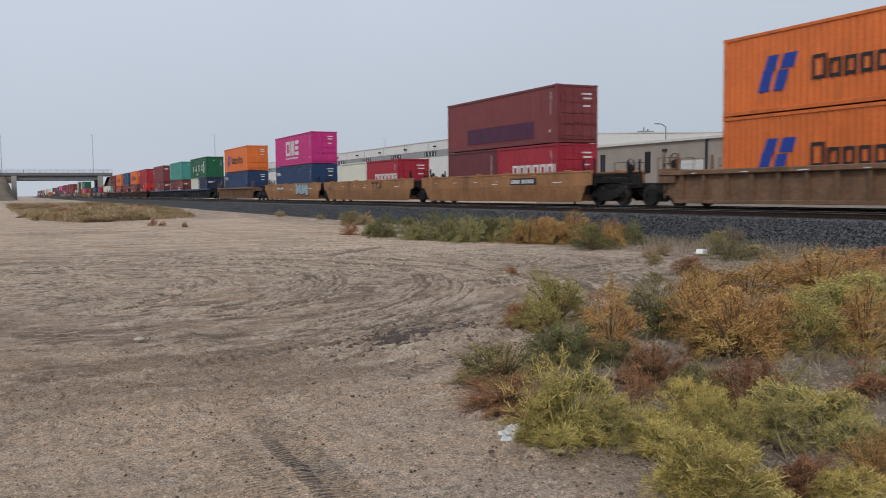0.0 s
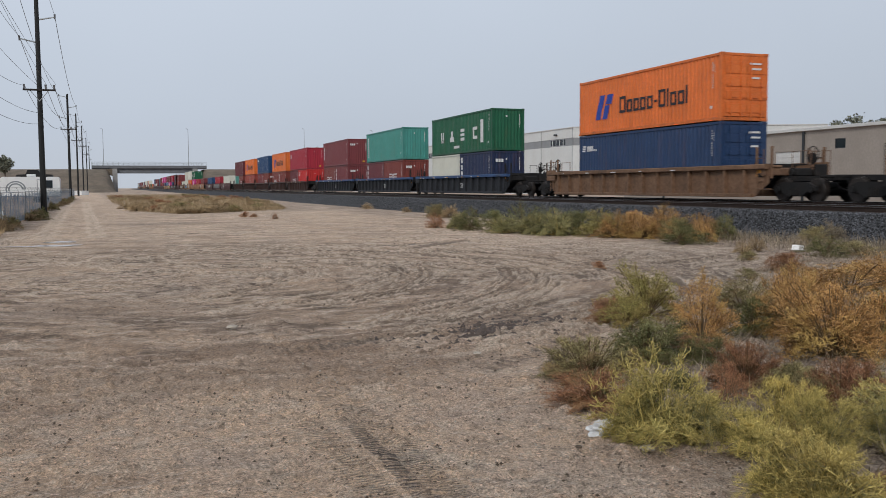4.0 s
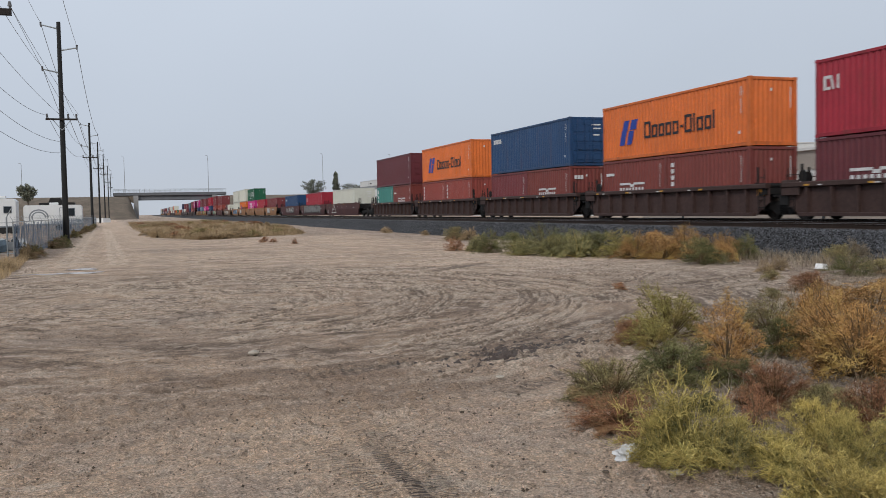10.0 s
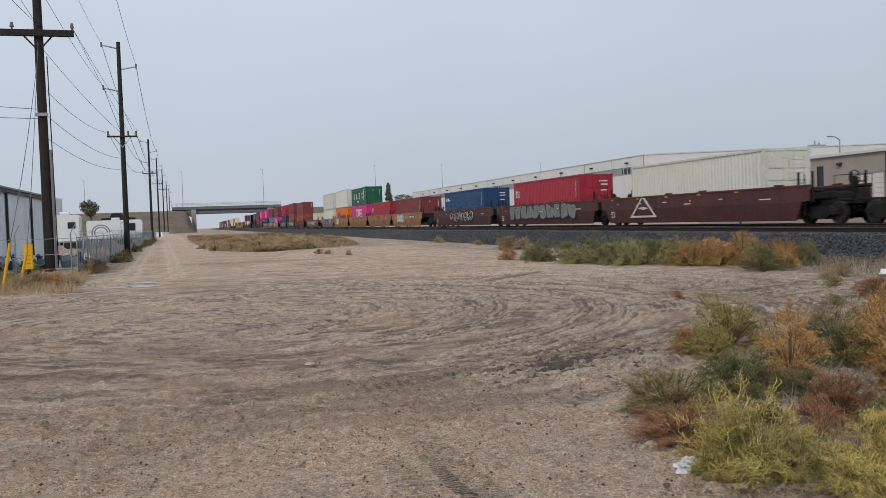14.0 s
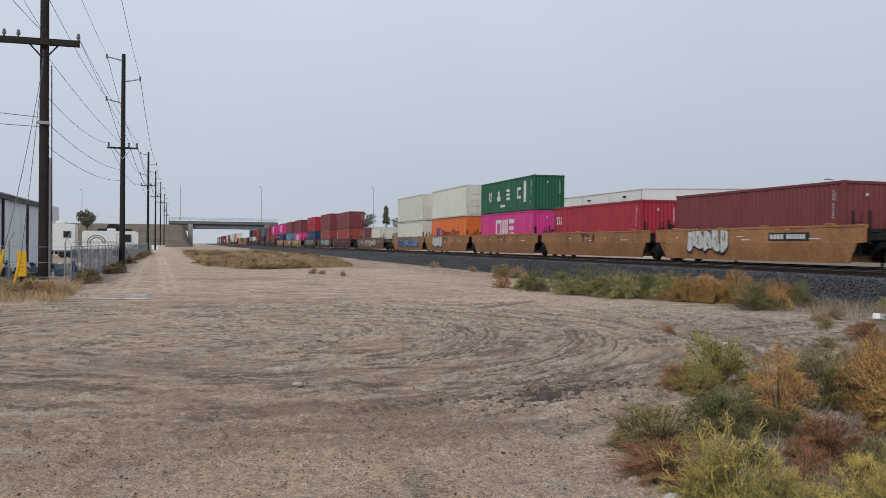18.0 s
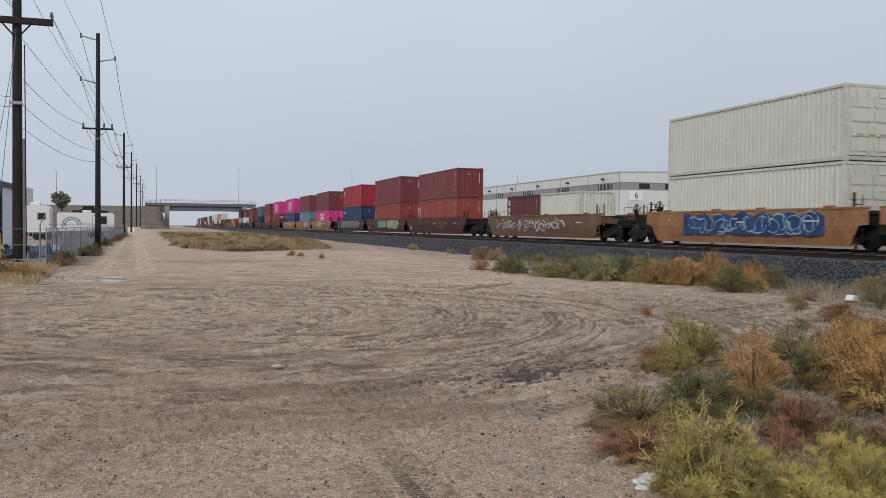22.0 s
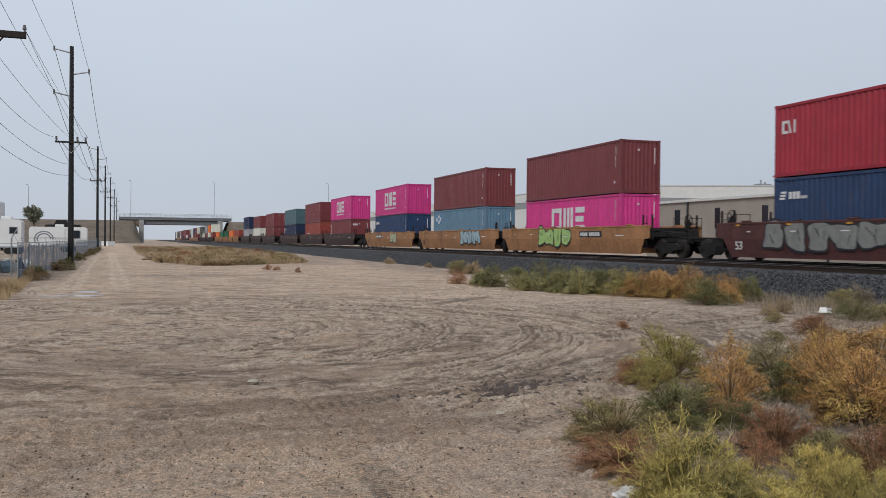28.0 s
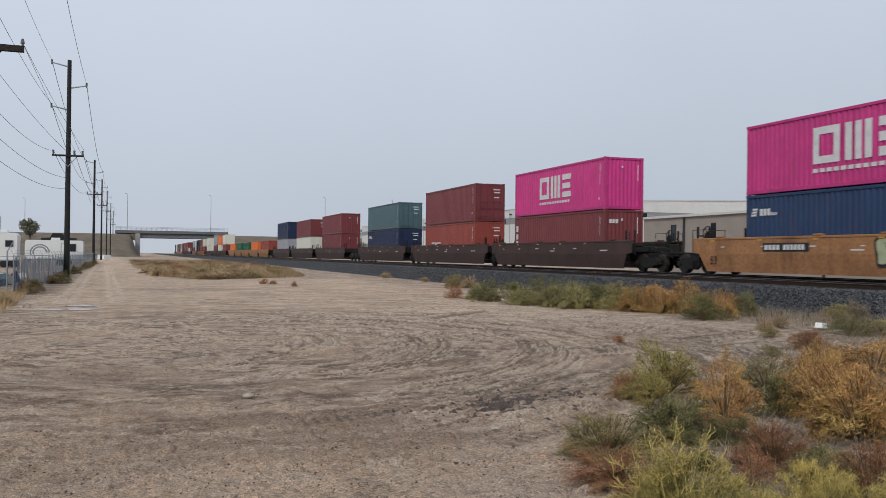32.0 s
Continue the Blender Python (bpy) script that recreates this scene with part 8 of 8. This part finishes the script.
tree(-21.6, 203.0, 0, 8.6, 1.75, "small round dark tree behind the trailers", 1, low=0.66)
tree(77.0, 402.0, 6.0, 10.5, 5.5, "broad dull green tree beyond the embankment", 2)
tree(87.5, 402.0, 6.0, 14.0, 1.8, "slim dark conifer beyond the embankment", 3, True)
tree(95.0, 402.0, 6.0, 8.5, 5.0, "broad dull green tree beyond the embankment", 4)
tree(101.0, 100.5, 0, 11.6, 3.2, "leafy dull green tree behind the workshop", 5)
tree(110.0, 101.5, 0, 12.0, 2.8, "leafy dull green tree behind the workshop", 6)
tree(123.0, 101.0, 0, 12.0, 3.2, "leafy dull green tree behind the workshop", 7)

# ---- litter, clods and pebbles ----
CLOD = mat("dark_soil_clod", (0.10, 0.075, 0.055), 0.95, 0, 20, 0.4)
PEBBLE = mat("pale_pebble", (0.42, 0.37, 0.31), 0.85, 0, 20, 0.3)


CRUMB = leaf_mat("pale_dirt_crumb", (0.15, 0.11, 0.083), (0.47, 0.36, 0.275))


def pebbles(name, n, seed, material, lo, hi, label, far=22.0, power=2.2):
    """Loose angular crumbs strewn over the open dirt, thickest where the camera stands."""
    rr = np.random.default_rng(seed)
    y = 2.9 + far * rr.random(n) ** power
    x = -0.75 * y + rr.random(n) * 1.75 * y
    edge = np.interp(y, [3.2, 4.4, 5.2, 7.0, 8.6, 9.1, 11.2, 14.5, 25], [3.3, 3.3, 3.4, 4.2, 5.8, 7.2, 8.8, 13.0, 16])
    keep = (x < edge) & (((x - 4.2) / 1.5) ** 2 + ((y - 9.1 - 0.25 * (x - 4.2)) / 0.7) ** 2 > rr.random(n) * 1.2)
    x, y = x[keep], y[keep]
    n = len(x)
    r = (lo + (hi - lo) * rr.random(n) ** 3) * (0.7 + y * 0.03)
    a = rr.random(n) * 6.28
    c, d = np.cos(a) * r, np.sin(a) * r
    shape = np.array(ICO)[None] * (0.65 + 0.7 * rr.random((n, len(ICO), 1)))
    px, py, pz = shape[..., 0], shape[..., 1] * (0.6 + 0.4 * rr.random((n, 1))), shape[..., 2]
    co = np.stack([x[:, None] + px * c[:, None] - py * d[:, None], y[:, None] + px * d[:, None] + py * c[:, None], -0.02 + pz * r[:, None] * 0.75], -1).reshape(-1, 3)
    tri = (np.array(ICF)[None] + (np.arange(n) * len(ICO))[:, None, None]).reshape(-1).astype(np.int32)
    me = bpy.data.meshes.new(name)
    me.vertices.add(len(co))
    me.vertices.foreach_set("co", co.astype(np.float32).ravel())
    me.loops.add(len(tri))
    me.loops.foreach_set("vertex_index", tri)
    me.polygons.add(len(tri) // 3)
    me.polygons.foreach_set("loop_start", np.arange(0, len(tri), 3, dtype=np.int32))
    me.update()
    me.materials.append(material)
    solid(name, me, label, "pebbles", "stuff")


pebbles("soil_clods", 8000, 8, CLOD, 0.004, 0.02, "small dark clods strewn over the packed dirt")
pebbles("pebbles", 6000, 9, PEBBLE, 0.004, 0.016, "small pale pebbles strewn over the packed dirt")
pebbles("dirt_crumbs", 40000, 10, CRUMB, 0.005, 0.017, "loose tan crumbs of dry dirt on the lot", 16.0, 1.5)
for k, (x, y, w, m) in enumerate(((2.86, 4.1, 0.025, CLOD), (3.18, 7.6, 0.05, PEBBLE), (-3.0, 4.5, 0.04, CLOD), (1.2, 10.1, 0.08, PEBBLE), (3.6, 6.6, 0.05, PEBBLE), (2.35, 6.4, 0.035, CLOD), (-1.2, 5.1, 0.05, CLOD), (0.9, 5.0, 0.045, CLOD), (2.97, 4.42, 0.055, PEBBLE), (2.6, 4.6, 0.04, CLOD))):
    bm = bmesh.new()
    w *= 0.55 if m is CLOD else 0.8
    bmesh.ops.create_icosphere(bm, subdivisions=2, radius=w)
    for v in bm.verts:
        v.co *= 1 + 0.35 * noise.noise(v.co * (2.2 / w) + Vector((k, 0, 0)))
        v.co.z *= 0.42
    me = bpy.data.meshes.new("stone")
    bm.to_mesh(me)
    bm.free()
    me.materials.append(m)
    tagged(solid("stone", me, ("dark lump of soil" if m is CLOD else "pale stone") + " lying on the packed dirt", "stone", at=pose(x, y, 0.002, 0, 0, 40 * k)), group="stones on the lot")

MUD = mat("dark_wet_mud", (0.078, 0.058, 0.049), 0.6, 0, 12, 0.4, bump=0.6)
rr_m = np.random.default_rng(41)
lumps = Shape()
for k in range(1500):
    a, q = rr_m.random() * 6.28, abs(rr_m.normal()) * 0.45
    x, y = 4.1 + math.cos(a) * q * 1.5, 9.02 + math.sin(a) * q * 0.75 + 0.28 * math.cos(a) * q
    if k % 5 == 0:
        x, y = 3.0 + 3.2 * rr_m.random(), 8.3 + 0.16 * rr_m.normal()
        y += 0.42 * (x - 3.0)
    r, t = 0.007 + 0.045 * rr_m.random() ** 3, rr_m.random() * 6.28
    c, d = math.cos(t) * r * 1.7, math.sin(t) * r * 1.7
    i = len(lumps.v)
    jag = 0.55 + 0.9 * rr_m.random(len(ICO))
    lumps.v += [(x + (px * c - py * d * 0.5) * g, y + (px * d + py * c * 0.5) * g, -0.04 + pz * r * 0.8 * g) for (px, py, pz), g in zip(ICO, jag)]
    lumps.f += [(i + p, i + q_, i + s_) for p, q_, s_ in ICF]
me = bpy.data.meshes.new("mud_lumps")
me.from_pydata(lumps.v, [], lumps.f)
me.materials.append(MUD)
solid("mud_lumps", me, "dark churned mud lumps beside the weed patch", "mud", "stuff")

BAG = mat("crumpled_white_plastic", (0.62, 0.62, 0.62), 0.35, 0, 8, 0.12)


def crumpled(name, x, y, w, h, label, category, material, seed):
    bm = bmesh.new()
    bmesh.ops.create_icosphere(bm, subdivisions=4, radius=1.0)
    for v in bm.verts:
        f = 1 + 0.75 * noise.noise(v.co * 2.3 + Vector((seed, 0, 0))) + 0.4 * noise.noise(v.co * 6 + Vector((0, seed, 0)))
        v.co = Vector((v.co.x * w * f, v.co.y * w * 0.7 * f, max(-0.2, v.co.z) * h * f))
    me = bpy.data.meshes.new(name)
    bm.to_mesh(me)
    bm.free()
    me.materials.append(material)
    solid(name, me, label, category, at=pose(x, y, h * 0.15, 0, 0, 20))


crumpled("plastic_bag", 2.9, 4.83, 0.1, 0.055, "crumpled white plastic bag at the edge of the weeds", "litter", BAG, 3)


def tub():
    ob = thing("foam_tub", pose(15.1, 16.5, 0.02, 0, 6, 25) @ Matrix.Scale(0.62, 4), "white foam tub lying upside down by the ballast", "litter")
    part("tub", Shape().slab([(-0.24, 0), (0.24, 0), (0.2, 0.17), (0.16, 0.2), (-0.16, 0.2), (-0.2, 0.17)], 1, -0.14, 0.14).mesh("tub", SIGN_WHITE), ob)
    part("rim", Shape().box(-0.26, 0.26, -0.16, 0.16, 0.0, 0.035, 0.01).mesh("rim", SIGN_WHITE), ob)


tub()


WATER = mat("shallow_muddy_water", (0.42, 0.35, 0.29), 0.18, 0, 3, 0.2, spec=0.5)


def puddle(x, y, w, d, turn, seed):
    """A thin sheet of standing water with a ragged edge, in a shallow dip."""
    rr = random.Random(seed)
    edge = []
    for k in range(36):
        a = 2 * math.pi * k / 36
        f = 1 + 0.22 * math.sin(3 * a + seed) + 0.16 * math.sin(7 * a + 2 * seed) + rr.uniform(-0.08, 0.08)
        edge.append((math.cos(a) * w * f, math.sin(a) * d * f))
    solid("puddle", Shape().slab(edge, 2, -0.006, 0.0).mesh("puddle", WATER), "thin pale rain puddle lying on the packed dirt", "puddle", at=pose(x, y, -0.010, 0, 0, turn))


for x, y, w, d, turn in DIPS:
    puddle(x, y, w, d, turn, int(10 * w))


def slide(t):
    """How far the train has come towards the camera at t seconds: it slows a little."""
    return 16.61 * t - 0.0325 * (t - 16) ** 2


def motions():
    times = [0, 4, 8, 12, 16, 20, 24, 28, 32]
    for ob, y, x, z in MOVERS:
        walk(ob, [(t, pose(x, y - slide(t), z)) for t in times])


motions()
